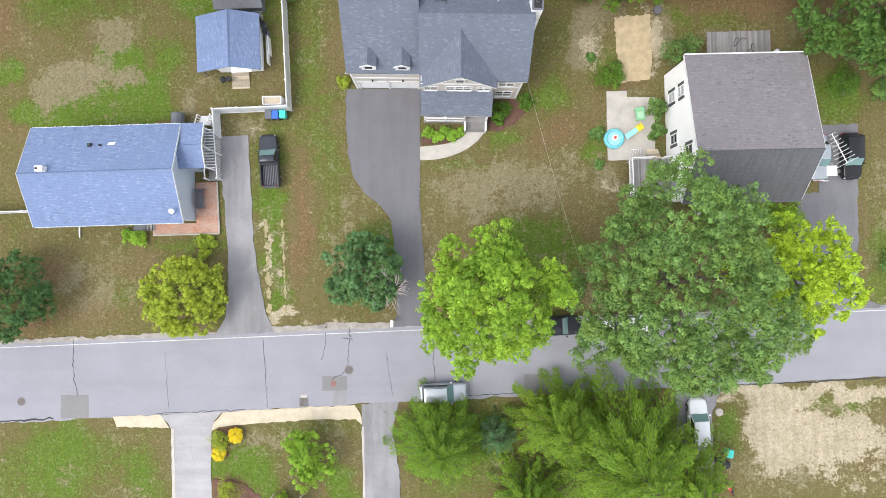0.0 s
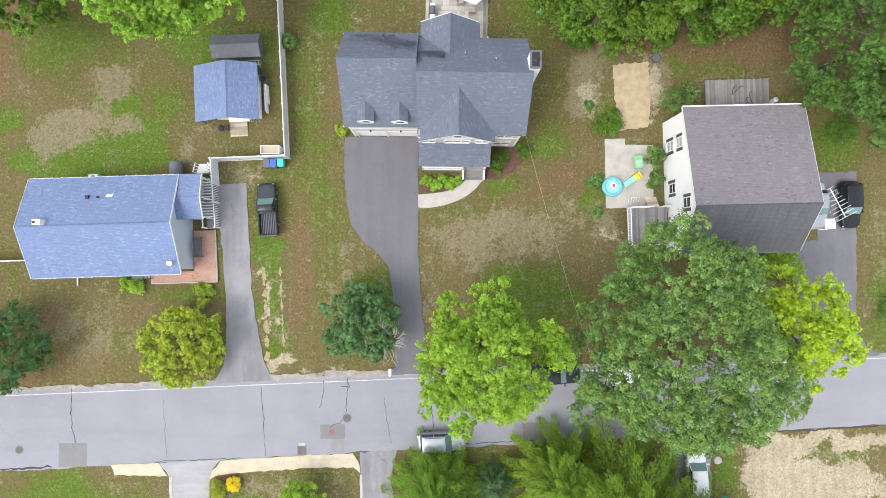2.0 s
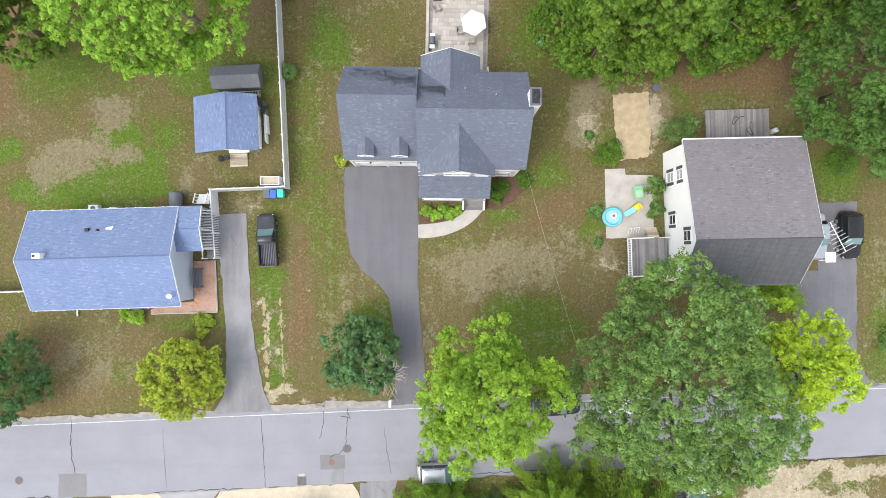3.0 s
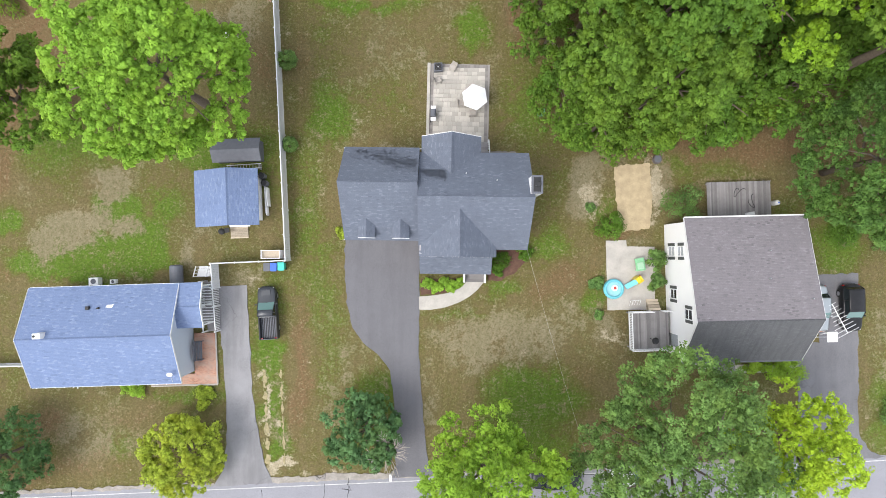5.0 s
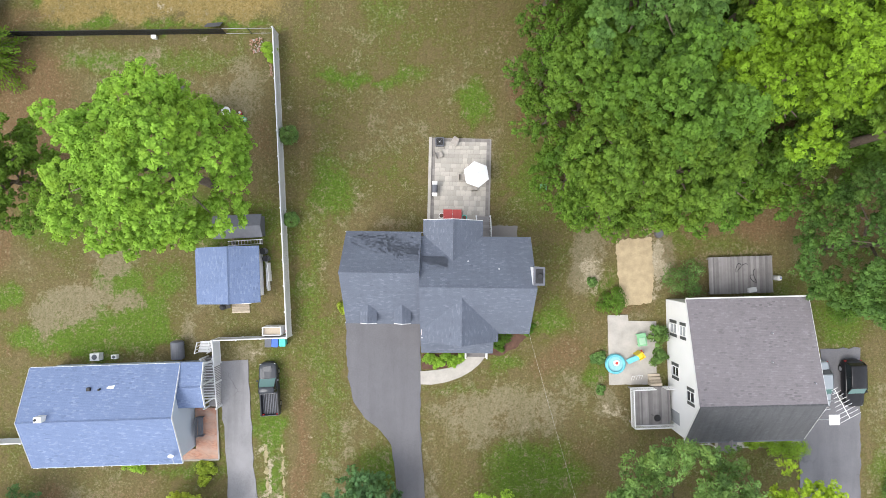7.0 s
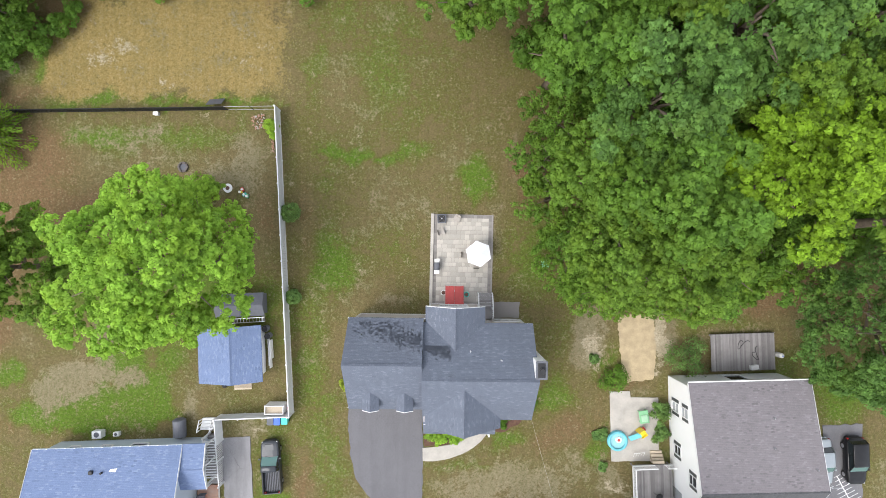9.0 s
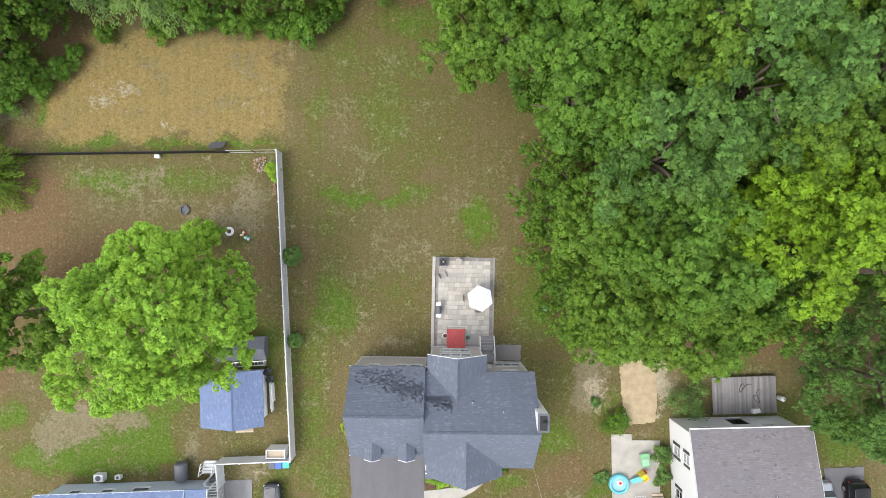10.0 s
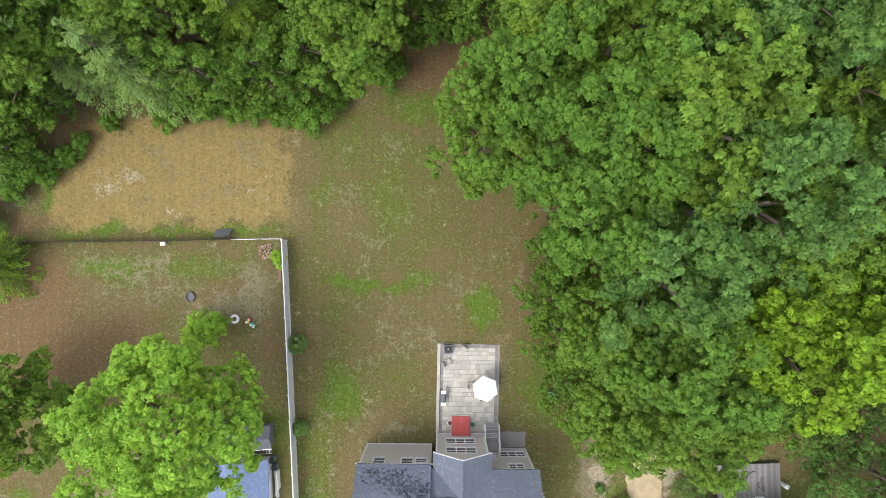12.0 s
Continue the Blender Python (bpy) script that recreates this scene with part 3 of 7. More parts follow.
tagged(part("road_line", prism(part_line, 0.0, 0.024), M_LINE), "worn white edge line on the road", "road marking", kind="structure")

surface("driveway", [(-22.0, 13.7), (-19.0, 13.8), (-18.8, 8.8), (-18.6, 5), (-18.2, .6), (-17.4, -3.6), (-16.6, -5.4), (-22.4, -5.6), (-21.3, -3.8), (-21.0, 0), (-21.1, 3.4), (-21.5, 8.9)], 0.03, M_DRIVE_OLD,
        "cracked old grey asphalt driveway", "driveway", 0.7, 0.05, 3)
surface("driveway", [(-2.2, 18.25), (-2.25, 11.2), (-2.4, 7.6), (-2.2, 3.7), (-1.9, -.7), (-1.5, -3.6), (-.9, -4.85), (-5.1, -5.0), (-4.7, -3.8), (-4.75, 0), (-4.9, 3.2), (-5.2, 5.4), (-6.3, 6.9), (-7.7, 8), (-8.8, 9.6), (-9.2, 11.5), (-9.5, 14.3), (-9.4, 18.2)],
        0.03, M_DRIVE, "smooth dark grey asphalt driveway widening to the garage", "driveway", 0.5, 0.04, 4)
surface("driveway", [(36.6, 14.2), (40.5, 14.3), (40.4, 7.4), (40.2, 1.4), (40.3, -1.3), (41.4, -3.0), (43, -3.6), (32.4, -4.0), (33.8, -2.6), (34.4, -.2), (34.4, 7.5), (36.6, 7.6)], 0.03, M_DRIVE_MID,
        "grey asphalt driveway beside the white house", "driveway", 0.5, 0.06, 5)
surface("driveway", [(-27.6, -13.2), (-26.7, -14.5), (-26.4, -16.8), (-26.1, -40), (-22.7, -40), (-22.8, -16.3), (-22.75, -14.9), (-22.5, -13.9), (-21.7, -12.95)], 0.03, M_DRIVE_PALE,
        "pale worn asphalt driveway", "driveway", 0.5, 0.04, 6)
surface("driveway", [(-8.2, -12.4), (-8.15, -14.4), (-8.0, -17), (-7.8, -40), (-4.0, -40), (-4.6, -19), (-5.2, -15), (-4.6, -12.2)], 0.03, M_DRIVE_OLD, "grey asphalt driveway with pale edging", "driveway", 0.5, 0.04, 7)
surface("driveway", [(22.4, -11.2), (21.9, -40), (26.0, -40), (25.8, -14), (26.6, -11.1)], 0.03, M_DRIVE_OLD, "grey asphalt driveway under the trees", "driveway", 0.5, 0.08, 8)
for x0, x1, s in ((-26.65, -26.35, 0), (-8.2, -8.0, 1)):
    surface("drive_edging", [(x0, -14.6), (x1, -14.6), (x1 + .3, -40), (x0 + .3, -40)], 0.05, M_CONCRETE, "narrow pale concrete drive edging", "edging", 0.6, 0.02, 9 + s)
# front path: an arc from the drive to the porch steps
arc_out = [(-2.3, 11.25), (-1.2, 11.2), (.3, 11.45), (1.6, 11.9), (2.6, 12.45), (3.4, 13.1), (4.15, 14.0)]
arc_in = [(2.35, 13.95), (1.9, 13.45), (1.2, 13.05), (.4, 12.8), (-.5, 12.65), (-2.3, 12.5)]
surface("front_path", arc_out + arc_in, 0.06, M_CONCRETE, "curved pale concrete front path", "path", 0.5, 0.008, 11)
surface("pavement", [(-22.75, -14.9), (-22.5, -14.0), (-21.7, -13.1), (-15.8, -12.72), (-8.9, -12.5), (-8.35, -13.3), (-8.2, -14.4), (-8.8, -13.85), (-12.5, -13.85), (-16.9, -14.05), (-20.7, -14.3), (-22.1, -14.5)], 0.055, M_SANDY,
        "pale sandy pavement along the verge", "pavement", 0.5, 0.05, 12)
surface("pavement", [(-32.3, -13.35), (-27.7, -13.2), (-26.8, -14.5), (-31.9, -14.35)], 0.055, M_SANDY, "short strip of pale sandy pavement", "pavement", 0.4, 0.05, 13)
surface("planting_bed", [(-2.1, 14.2), (2.2, 14.2), (1.9, 13.6), (1.2, 13.15), (.4, 12.9), (-.5, 12.75), (-2.1, 12.65)], 0.03, M_MULCH, "mulched bed beside the porch", "planting bed", 0.3, 0.04, 14)
surface("planting_bed", [(4.4, 16.9), (8.6, 17.2), (8.4, 16.2), (7.2, 14.8), (5.4, 13.9), (4.4, 14.0)], 0.03, M_MULCH, "brown mulched bed at the house corner", "planting bed", 0.3, 0.05, 15)
surface("planting_bed", [(-22.6, -14.8), (-20.2, -14.4), (-20.0, -15.6), (-21.0, -16.0), (-21.2, -17.4), (-22.6, -17.6)], 0.03, M_MULCH, "brown mulched flower bed", "planting bed", 0.3, 0.08, 16)
surface("planting_bed", [(-22.6, -19.4), (-20.0, -19.8), (-18.2, -21), (-17.6, -24), (-22.6, -24)], 0.03, M_MULCH, "brown mulched flower bed", "planting bed", 0.3, 0.08, 17)
surface("concrete_pad", [(15.95, 17.75), (17.9, 17.75), (17.95, 17.15), (20.65, 17.1), (20.6, 11.0), (16.0, 11.0)], 0.06, M_CONCRETE, "stained pale concrete play pad", "patio", 0.5, 0.02, 18)
surface("front_path", [(26.2, 5.5), (34.5, 5.6), (34.5, 4.8), (26.2, 4.7)], 0.05, M_CONCRETE, "narrow concrete path to the white house", "path", 0.5, 0.01, 22)
surface("gravel", [(4.4, 26.6), (7.3, 26.5), (7.2, 25.0), (4.4, 25.0)], 0.04, M_EDGE_STONE, "grey stone bed behind the house", "planting bed", 0.25, 0.03, 19)

surface("sand_pad", [(16.8, 25.0), (20.3, 25.3), (20.5, 21), (20.2, 18.9), (17.3, 18.5), (17.0, 22)], 0.015, M_SANDPIT, "bare tan sand pad on the lawn", "sand pad", 0.25, 0.06, 77)
for x, w, s in ((-17.35, .26, 81), (-15.75, .17, 82)):
    y = 5.6
    while y > -3.4:
        e = max(-3.6, y - rng.uniform(.7, 1.9))
        k0, k1 = (5.6 - y) * .034, (5.6 - e) * .034
        v = w * rng.uniform(.5, 1.1)
        surface("wheel_track", [(x - v * .4 + k0, y), (x + v * .5 + k0, y - .1), (x + v + k0, (y + e) / 2), (x + v * .3 + k1, e), (x - v * .6 + k1, e + .1), (x - v + k0, (y + e) / 2)], 0.008, M_TRACK, "pale worn wheel track in the grass", "wheel track", 0.16, 0.06, s + int(y * 10))
        y = e - rng.uniform(.0, .35)
for x0, x1, d, s in ((-17.2, -.9, .5, 83), (-62, -22.3, .22, 84), (43.4, 80, .3, 85), (-.6, 33, .25, 86)):
    n = int((x1 - x0) / 2)
    near = [(x0 + (x1 - x0) * k / n, north_edge(x0 + (x1 - x0) * k / n) - .12) for k in range(n + 1)]
    far = [(x0 + (x1 - x0) * k / n, north_edge(x0 + (x1 - x0) * k / n) + d * (.6 + .8 * rng.random())) for k in range(n, -1, -1)]
    surface("gravel_verge", near + far, 0.026, M_VERGE, "loose gravel verge along the road", "verge", 0.3, 0.07, s)
# patched asphalt, tar seams and covers in the road
for k, (x0, y0, x1, y1) in enumerate(((-37.3, -13.5, -34.6, -11.2), (-12.0, -11.1, -9.6, -9.7), (-11.0, -12.4, -9.7, -11.12), (-1.35, -7.2, .7, -5.6), (7.6, -11.7, 11.2, -9.7), (3.5, -7.5, 8.5, -4.9))):
    surface("road_patch", [(x0, y0), (x1, y0), (x1, y1), (x0, y1)], 0.025, M_PATCH if k != 2 else M_DRIVE_OLD, "darker square asphalt patch in the road", "road patch", 0.4, 0.02, 30 + k)


def seam(points, width, seed):
    r = np.random.default_rng(seed)
    line = []
    for (ax, ay), (bx, by) in zip(points, points[1:]):
        n = max(2, int(math.hypot(bx - ax, by - ay) / 0.35))
        line += [(ax + (bx - ax) * k / n + r.normal(0, 0.05), ay + (by - ay) * k / n + r.normal(0, 0.05)) for k in range(n)]
    line.append(points[-1])
    sides = ([], [])
    for i, (x, y) in enumerate(line):
        a, b = Vector(line[max(i - 1, 0)]), Vector(line[min(i + 1, len(line) - 1)])
        d = (b - a).normalized()
        w = width * r.uniform(0.4, 1.2)
        sides[0].append((x - d.y * w, y + d.x * w))
        sides[1].append((x + d.y * w, y - d.x * w))
    tagged(part("crack_seam", prism(sides[0] + sides[1][::-1], 0.0, 0.027), M_TAR), "dark tarred crack across the road", "road crack", kind="structure")


for k, (pts, w) in enumerate(((((-36.1, -5.8), (-36.0, -9), (-35.7, -11.2)), .05), (((-17.7, -6), (-17.5, -9), (-17.3, -12.7)), .04), (((-11.6, -5.5), (-11.7, -7), (-12.1, -8.1)), .035),
                              (((-9.3, -4.9), (-9.4, -7), (-9.6, -9.1), (-11, -10)), .04), (((-9.9, -6), (-9.0, -6.3), (-9.3, -5.6)), .04), (((-5.8, -7), (-5.6, -9.2), (-5.1, -11.6)), .03), (((-1.2, -5.6), (-1.1, -10.2)), .045),
                              (((22.8, -4.6), (23.2, -6.8), (22.6, -9.5)), .045), (((23.2, -6.8), (24.2, -8.4)), .04), (((1.9, -11.75), (9, -11.4), (13, -11.3)), .05), (((-28, -13.1), (-19.5, -12.85)), .05), (((-27.2, -7), (-26.9, -12.5)), .02),
                              (((27, -11), (35, -10.8), (43, -10.4)), .08), (((-50, -13.95), (-38, -13.5)), .11), (((13.5, -4.9), (15, -5.0)), .06))):
    seam(pts, w * .75, 50 + k)


def cover_disc(x, y, r, mat, label):
    bm = tube([(0, 0, -0.05), (0, 0, 0.03)], [r, r], 24)
    t = thing("manhole_cover", x, y, 0, 0, label, "manhole cover")
    part("frame", bm, M_PATCH, t)
    part("lid", tube([(0, 0, 0), (0, 0, 0.036)], [r * .82, r * .82], 24), mat, t)


cover_disc(-41.1, -11.8, .42, M_IRON, "round grey iron manhole cover in the road")
cover_disc(-9.4, -9.1, .45, M_IRON, "round iron manhole cover in the road")
cover_disc(-10.9, -10.4, .36, plain("rusty_red_iron", (0.24, 0.13, 0.12), 0.8), "round rusty red cover in a dark patch")
drain = thing("street_drain", -13.8, -12.15, 0.02, 1, "square dark iron street drain at the road edge", "drain")
part("frame", box(-.45, -.45, -.1, .45, .45, .012), M_PATCH, drain)
part("hood", box(-.3, .42, .0, .3, .7, .03), M_CONCRETE, drain, "pale concrete drain hood")
for k in range(7):
    part("grate_bar", box(-.38 + k * .11, -.38, -.02, -.31 + k * .11, .38, .03), M_IRON, drain)

# ---------- houses ----------


def gable_end(parent, axis, at, thick, a, b, za, zr, r, zb, material, z0=0.0):
    """A gable wall: level a to b, eaves za and zb, ridge zr at r."""
    return part("wall", upright(axis, at, thick, [(a, z0), (b, z0), (b, zb), (r, zr), (a, za)]), material, parent)


def eave_drip(parent, x0, x1, y, z, out):
    """A white drip edge with a gutter under the eave."""
    part("gutter", box(x0, min(y - out * .09, y - out * .01), z - .34, x1, max(y - out * .09, y - out * .01), z - .23), M_WHITE, parent, "white gutter")


def ridge_cap(parent, a, b, material, step=0.3):
    d = Vector(b) - Vector(a)
    n = max(2, int(d.length / step))
    side = Vector((-d.y, d.x, 0)).normalized() * 0.16
    bm = bmesh.new()
    for k in range(n):
        p, q = Vector(a) + d * (k / n), Vector(a) + d * ((k + .93) / n)
        up = Vector((0, 0, .055 + .012 * (k % 2)))
        for s in (1, -1):
            vs = [bm.verts.new(v) for v in (p + up, q + up, q + side * s - Vector((0, 0, .07)), p + side * s - Vector((0, 0, .07)))]
            bm.faces.new(vs)
    tagged(part("ridge_cap", bm, material, parent), kind="stuff")


def vent_pipe(parent, x, y, z, r=.06, h=.35):
    part("vent_pipe", tube([(x, y, z - .3), (x, y, z + h)], [r, r], 10), M_STEEL, parent)


def rake_board(parent, p, q, th=.05):
    """A white board along a sloping roof edge."""
    p, q = Vector(p), Vector(q)
    bm = bmesh.new()
    off = Vector((th, 0, 0)) if abs(p.x - q.x) < .01 else Vector((0, th, 0))
    lo = Vector((0, 0, -.2))
    vs = [bm.verts.new(v) for v in (p, q, q + lo, p + lo, p + off, q + off, q + lo + off, p + lo + off)]
    for f in ((0, 1, 2, 3), (7, 6, 5, 4), (0, 4, 5, 1), (1, 5, 6, 2), (2, 6, 7, 3), (3, 7, 4, 0)):
        bm.faces.new([vs[i] for i in f])
    part("rake_board", bm, M_WHITE, parent)


# --- the slate-roofed house with the garage ---
mh = thing("house", -.6, 21.3, 0, -1.3, "two-storey taupe-sided house with slate-grey roof, attached garage and porch", "house")
# body plan: garage wing x -8.1..-1.5, main block x -1.5..7.6
GW, GE, ME = -7.7, -1.35, 7.75
GS, GN, MS, MN = -3.2, 4.1, -4.0, 3.75
EN, ES, EM, RZ = 6.15, 5.55, 5.95, 9.7
part("wall", wall_with_holes("y", GS, .2, GW, GE, 0, ES, [(GW + .45, 0, 2.75, 2.15), (GE - 3.1, 0, 2.75, 2.15)]), M_SIDE_TAUPE, mh)
part("wall", wall_with_holes("y", GN - .2, .2, GW, GE, 0, EN, [(-6.5, 3.8, .95, 1.2), (-4.0, 3.8, .95, 1.2), (-2.75, 3.8, .95, 1.0)]), M_SIDE_TAUPE, mh)
gable_end(mh, "x", GW, .2, GS + .2, GN - .2, ES + .1, RZ - .4, 1.0, EN + .1, M_SIDE_TAUPE)
part("wall", wall_with_holes("y", MS, .2, 4.9, ME, 0, EM, [(5.7, 3.9, 1.3, 1.2), (5.6, .9, 1.5, 1.4)]), M_SIDE_TAUPE, mh)
part("wall", wall_with_holes("y", MN - .2, .2, 3.6, ME, 0, EN, [(3.85, 1.15, .85, 2.05), (5.1, 1.0, 2.3, 1.2), (5.6, 4.0, 1.3, 1.0)]), M_SIDE_TAUPE, mh)
gable_end(mh, "x", ME - .2, .2, MS + .2, MN - .2, EM + .1, RZ - .2, -.1, EN + .1, M_SIDE_TAUPE)
for x0 in (GW + .45, GE - 3.1):
    d = new("garage_door")
    d.parent = mh
    for k in range(4):
        part("door_panel", box(x0, GS + .06, .01 + k * .535, x0 + 2.75, GS + .12, .525 + k * .535, .012), M_WHITE, d)
    bm = bmesh.new()
    box(x0 - .12, GS - .04, 0, x0, GS, 2.3, bm=bm)
    box(x0 + 2.75, GS - .04, 0, x0 + 2.87, GS, 2.3, bm=bm)
    box(x0, GS - .04, 2.15, x0 + 2.75, GS, 2.3, bm=bm)
    part("door_trim", bm, M_WHITE, d)
    part("coach_light", tube([(x0 + 1.4, GS - .1, 2.62), (x0 + 1.4, GS - .1, 2.95)], [.09, .05], 8), M_BLACK, mh)
part("trim_band", box(GW, GS - .03, 3.1, GE, GS, 3.35), M_WHITE, mh)
part("trim_band", box(4.9, MS - .03, .0, ME, MS, .28), M_WHITE, mh)
part("trim_band", box(4.9, MS - .03, 3.35, ME, MS, 3.6), M_WHITE, mh)
for x, y in ((GW, GS), (ME - .14, MS), (GW, GN), (ME - .14, MN)):
    part("corner_board", box(x - .02, y - .03 if y < 0 else y - .12, 0, x + .16, y + .12 if y < 0 else y + .03, ES), M_WHITE, mh)
for x0, x1, y in ((GW, GE, GN), (4.9, ME, MN)):
    part("trim_band", box(x0, y, 0, x1, y + .03, .25), M_WHITE, mh)
for u, w in ((-6.5, .95), (-4.0, .95), (-2.75, .95)):
    window(mh, "y", GN, 1, u, 3.8, w, 1.2 if u < -3 else 1.0)
window(mh, "y", MN, 1, 5.1, 1.0, 2.3, 1.2, 3)
window(mh, "y", MN, 1, 5.6, 4.0, 1.3, 1.0, 2)
window(mh, "y", MS, -1, 5.7, 3.9, 1.3, 1.2, 2)
window(mh, "y", MS, -1, 5.6, .9, 1.5, 1.4, 2)
part("back_door", box(3.85, MN - .12, 1.15, 4.7, MN - .06, 3.2), M_WHITE, mh)
# roofs
OV, OVW = .3, .1
part("roof", slab([(GW - OVW, GS - .35, ES - .05), (GE, GS - .35, ES - .05), (GE, 1.0, RZ - .25), (GW - OVW, 1.0, RZ - .25)], .16), M_ROOF_SLATE, mh)
part("roof", slab([(GW - OVW, 1.0, RZ - .25), (GE, 1.0, RZ - .25), (GE, GN + .35, EN - .05), (GW - OVW, GN + .35, EN - .05)], .16), M_ROOF_SLATE, mh)
part("roof", slab([(GE, MS - .25, EM - .05), (ME + OV, MS - .25, EM - .05), (ME + OV, -.1, RZ), (GE, -.1, RZ)], .16), M_ROOF_SLATE, mh)
part("roof", slab([(GE, -.1, RZ), (ME + OV, -.1, RZ), (ME + OV, MN + .35, EN - .05), (GE, MN + .35, EN - .05)], .16), M_ROOF_SLATE, mh)
part("roof_step_wall", upright("x", GE, .05, [(MS - .2, EM - .3), (GN, EN - .4), (-.1, RZ - .03)]), M_ROOF_SLATE, mh)
ridge_cap(mh, (GW - OVW, 1.0, RZ - .25), (GE, 1.0, RZ - .25), M_ROOF_SLATE)
ridge_cap(mh, (GE, -.1, RZ), (ME + OV, -.1, RZ), M_ROOF_SLATE)
eave_drip(mh, GW - .2, GE, GS - .35, ES, -1)
eave_drip(mh, GW - .2, -1.0, GN + .35, EN, 1)
eave_drip(mh, 4.6, ME + .2, MN + .35, EN, 1)
eave_drip(mh, 5.4, ME + .2, MS - .25, EM, -1)
# darker replaced tabs over the back slopes, thinning out towards the main block
bm = bmesh.new()
rt_ = np.random.default_rng(12)


def back_roof(x, y):
    """Height of the back slopes at a place."""
    if x < GE:
        return RZ - .25 - (RZ - .25 - (EN - .05)) / (GN + .35 - 1.0) * (y - 1.0)
    return RZ - (RZ - (EN - .05)) / (MN + .45) * (y + .1)


for k in range(1500):
    f = rt_.random() ** .8
    x = GW + .1 + f * 9.0 + rt_.normal(0, .25)
    y = 4.3 - f * 2.7 + rt_.normal(0, .75 - .45 * f)
    x, y = round(x / .15) * .15 + rt_.choice([0, .05]), round(y / .125) * .125
    if not (GW < x < GE + 2.2 and 1.2 < y < GN + .15) or GE - .2 < x < GE or (x > GE and y > 2.3):
        continue
    wide = .14 + .1 * rt_.random()
    z0, z1 = back_roof(x, y) + .012, back_roof(x, y + .11) + .012
    bm.faces.new([bm.verts.new(p) for p in ((x, y, z0), (x + wide, y, z0), (x + wide, y + .11, z1), (x, y + .11, z1))])
tagged(part("replaced_shingle", bm, M_TAB, mh, "darker replaced shingle tabs"), kind="stuff")
# front cross gable over the porch
FG0, FG1, FGY, FGR, FGZ, FGE = -1.25, 5.1, -4.6, 2.1, 8.85, 6.2
part("wall", wall_with_holes("y", FGY, .2, FG0, FG1, 2.6, FGE - .1, [(-.95, 4.45, 1.1, .95), (1.0, 4.45, 2.2, .95), (3.75, 4.45, 1.1, .95)]), M_SIDE_TAUPE, mh)
part("wall", upright("y", FGY, .2, [(FG0, FGE - .1), (FG1, FGE - .1), (FGR, FGZ - .1)]), M_SIDE_TAUPE, mh)
for u, w in ((-.95, 1.1), (1.0, 2.2), (3.75, 1.1)):
    window(mh, "y", FGY, -1, u, 4.45, w, .95, 3 if w > 2 else 2)
part("wall", box(FG0, FGY + .2, 0, FG0 + .2, GS - .0, FGE), M_SIDE_TAUPE, mh)
part("wall", box(FG1 - .2, FGY + .2, 0, FG1, MS, FGE), M_SIDE_TAUPE, mh)
part("wall", wall_with_holes("y", FGY, .2, FG0, FG1, 0, 2.6, [(3.1, .6, 1.0, 2.0), (-.5, 1.2, 2.2, 1.2)]), M_SIDE_TAUPE, mh)
window(mh, "y", FGY, -1, -.5, 1.2, 2.2, 1.2, 2)
part("front_door", box(3.1, FGY + .08, .6, 4.1, FGY + .14, 2.6), M_RED, mh)
# where the cross ridge and its eaves run into the main slope
slope = (RZ - EM) / (-.1 - (MS - .25))
run_in = -.1 - (RZ - FGZ) / slope
eave_in = -.1 - (RZ - FGE) / slope
part("roof", slab([(FG0 - .05, FGY - .3, FGE - .1), (FGR, FGY - .3, FGZ), (FGR, run_in + .2, FGZ), (FG0 - .05, eave_in, FGE - .1)], .14), M_ROOF_SLATE, mh)
part("roof", slab([(FGR, FGY - .3, FGZ), (FG1 + .25, FGY - .3, FGE - .15), (FG1 + .25, eave_in, FGE - .15), (FGR, run_in + .2, FGZ)], .14), M_ROOF_SLATE, mh)
ridge_cap(mh, (FGR, FGY - .3, FGZ), (FGR, run_in + .2, FGZ), M_ROOF_SLATE)
for p, q in (((FG0 - .05, FGY - .303, FGE - .14), (FGR, FGY - .303, FGZ - .03)), ((FGR, FGY - .303, FGZ - .03), (FG1 + .25, FGY - .303, FGE - .19))):
    rake_board(mh, p, q)
part("trim_band", box(FG0, FGY - .05, FGE - .1, FG1, FGY - .004, FGE + .08), M_WHITE, mh)
gv = new("gable_vent")
gv.parent = mh
part("frame", box(1.65, FGY - .08, 6.75, 2.55, FGY, 7.5), M_WHITE, gv)
part("louvre", box(1.8, FGY - .11, 6.9, 2.4, FGY - .082, 7.35), M_GREY_RESIN, gv)
# porch
part("porch_floor", box(FG0 + .1, -6.52, 0, FG1 - .1, FGY, .6), M_DECK, mh)
part("porch_roof", slab([(FG0 - .1, -6.5, 2.9), (FG1 + .1, -6.5, 2.9), (FG1 + .1, FGY, 4.2), (FG0 - .1, FGY, 4.2)], .14), M_ROOF_SLATE, mh)
part("gutter", box(FG0 - .1, -6.49, 2.62, FG1 + .1, -6.42, 2.74), M_WHITE, mh)
for x in (FG0 + .25, .9, 2.75, FG1 - .25):
    part("porch_post", box(x - .09, -6.37, .6, x + .09, -6.19, 2.82), M_WHITE, mh)
rail = new("porch_railing")
rail.parent = mh
for z in (.72, 1.68):
    part("rail", box(FG0 + .33, -6.5, z, 2.67, -6.38, z + .08), M_WHITE, rail)
for k in range(24):
    x = FG0 + .45 + k * .165
    if x < 2.6:
        part("baluster", box(x, -6.46, .8, x + .06, -6.42, 1.68), M_WHITE, rail)
steps = new("porch_steps")
steps.parent = mh
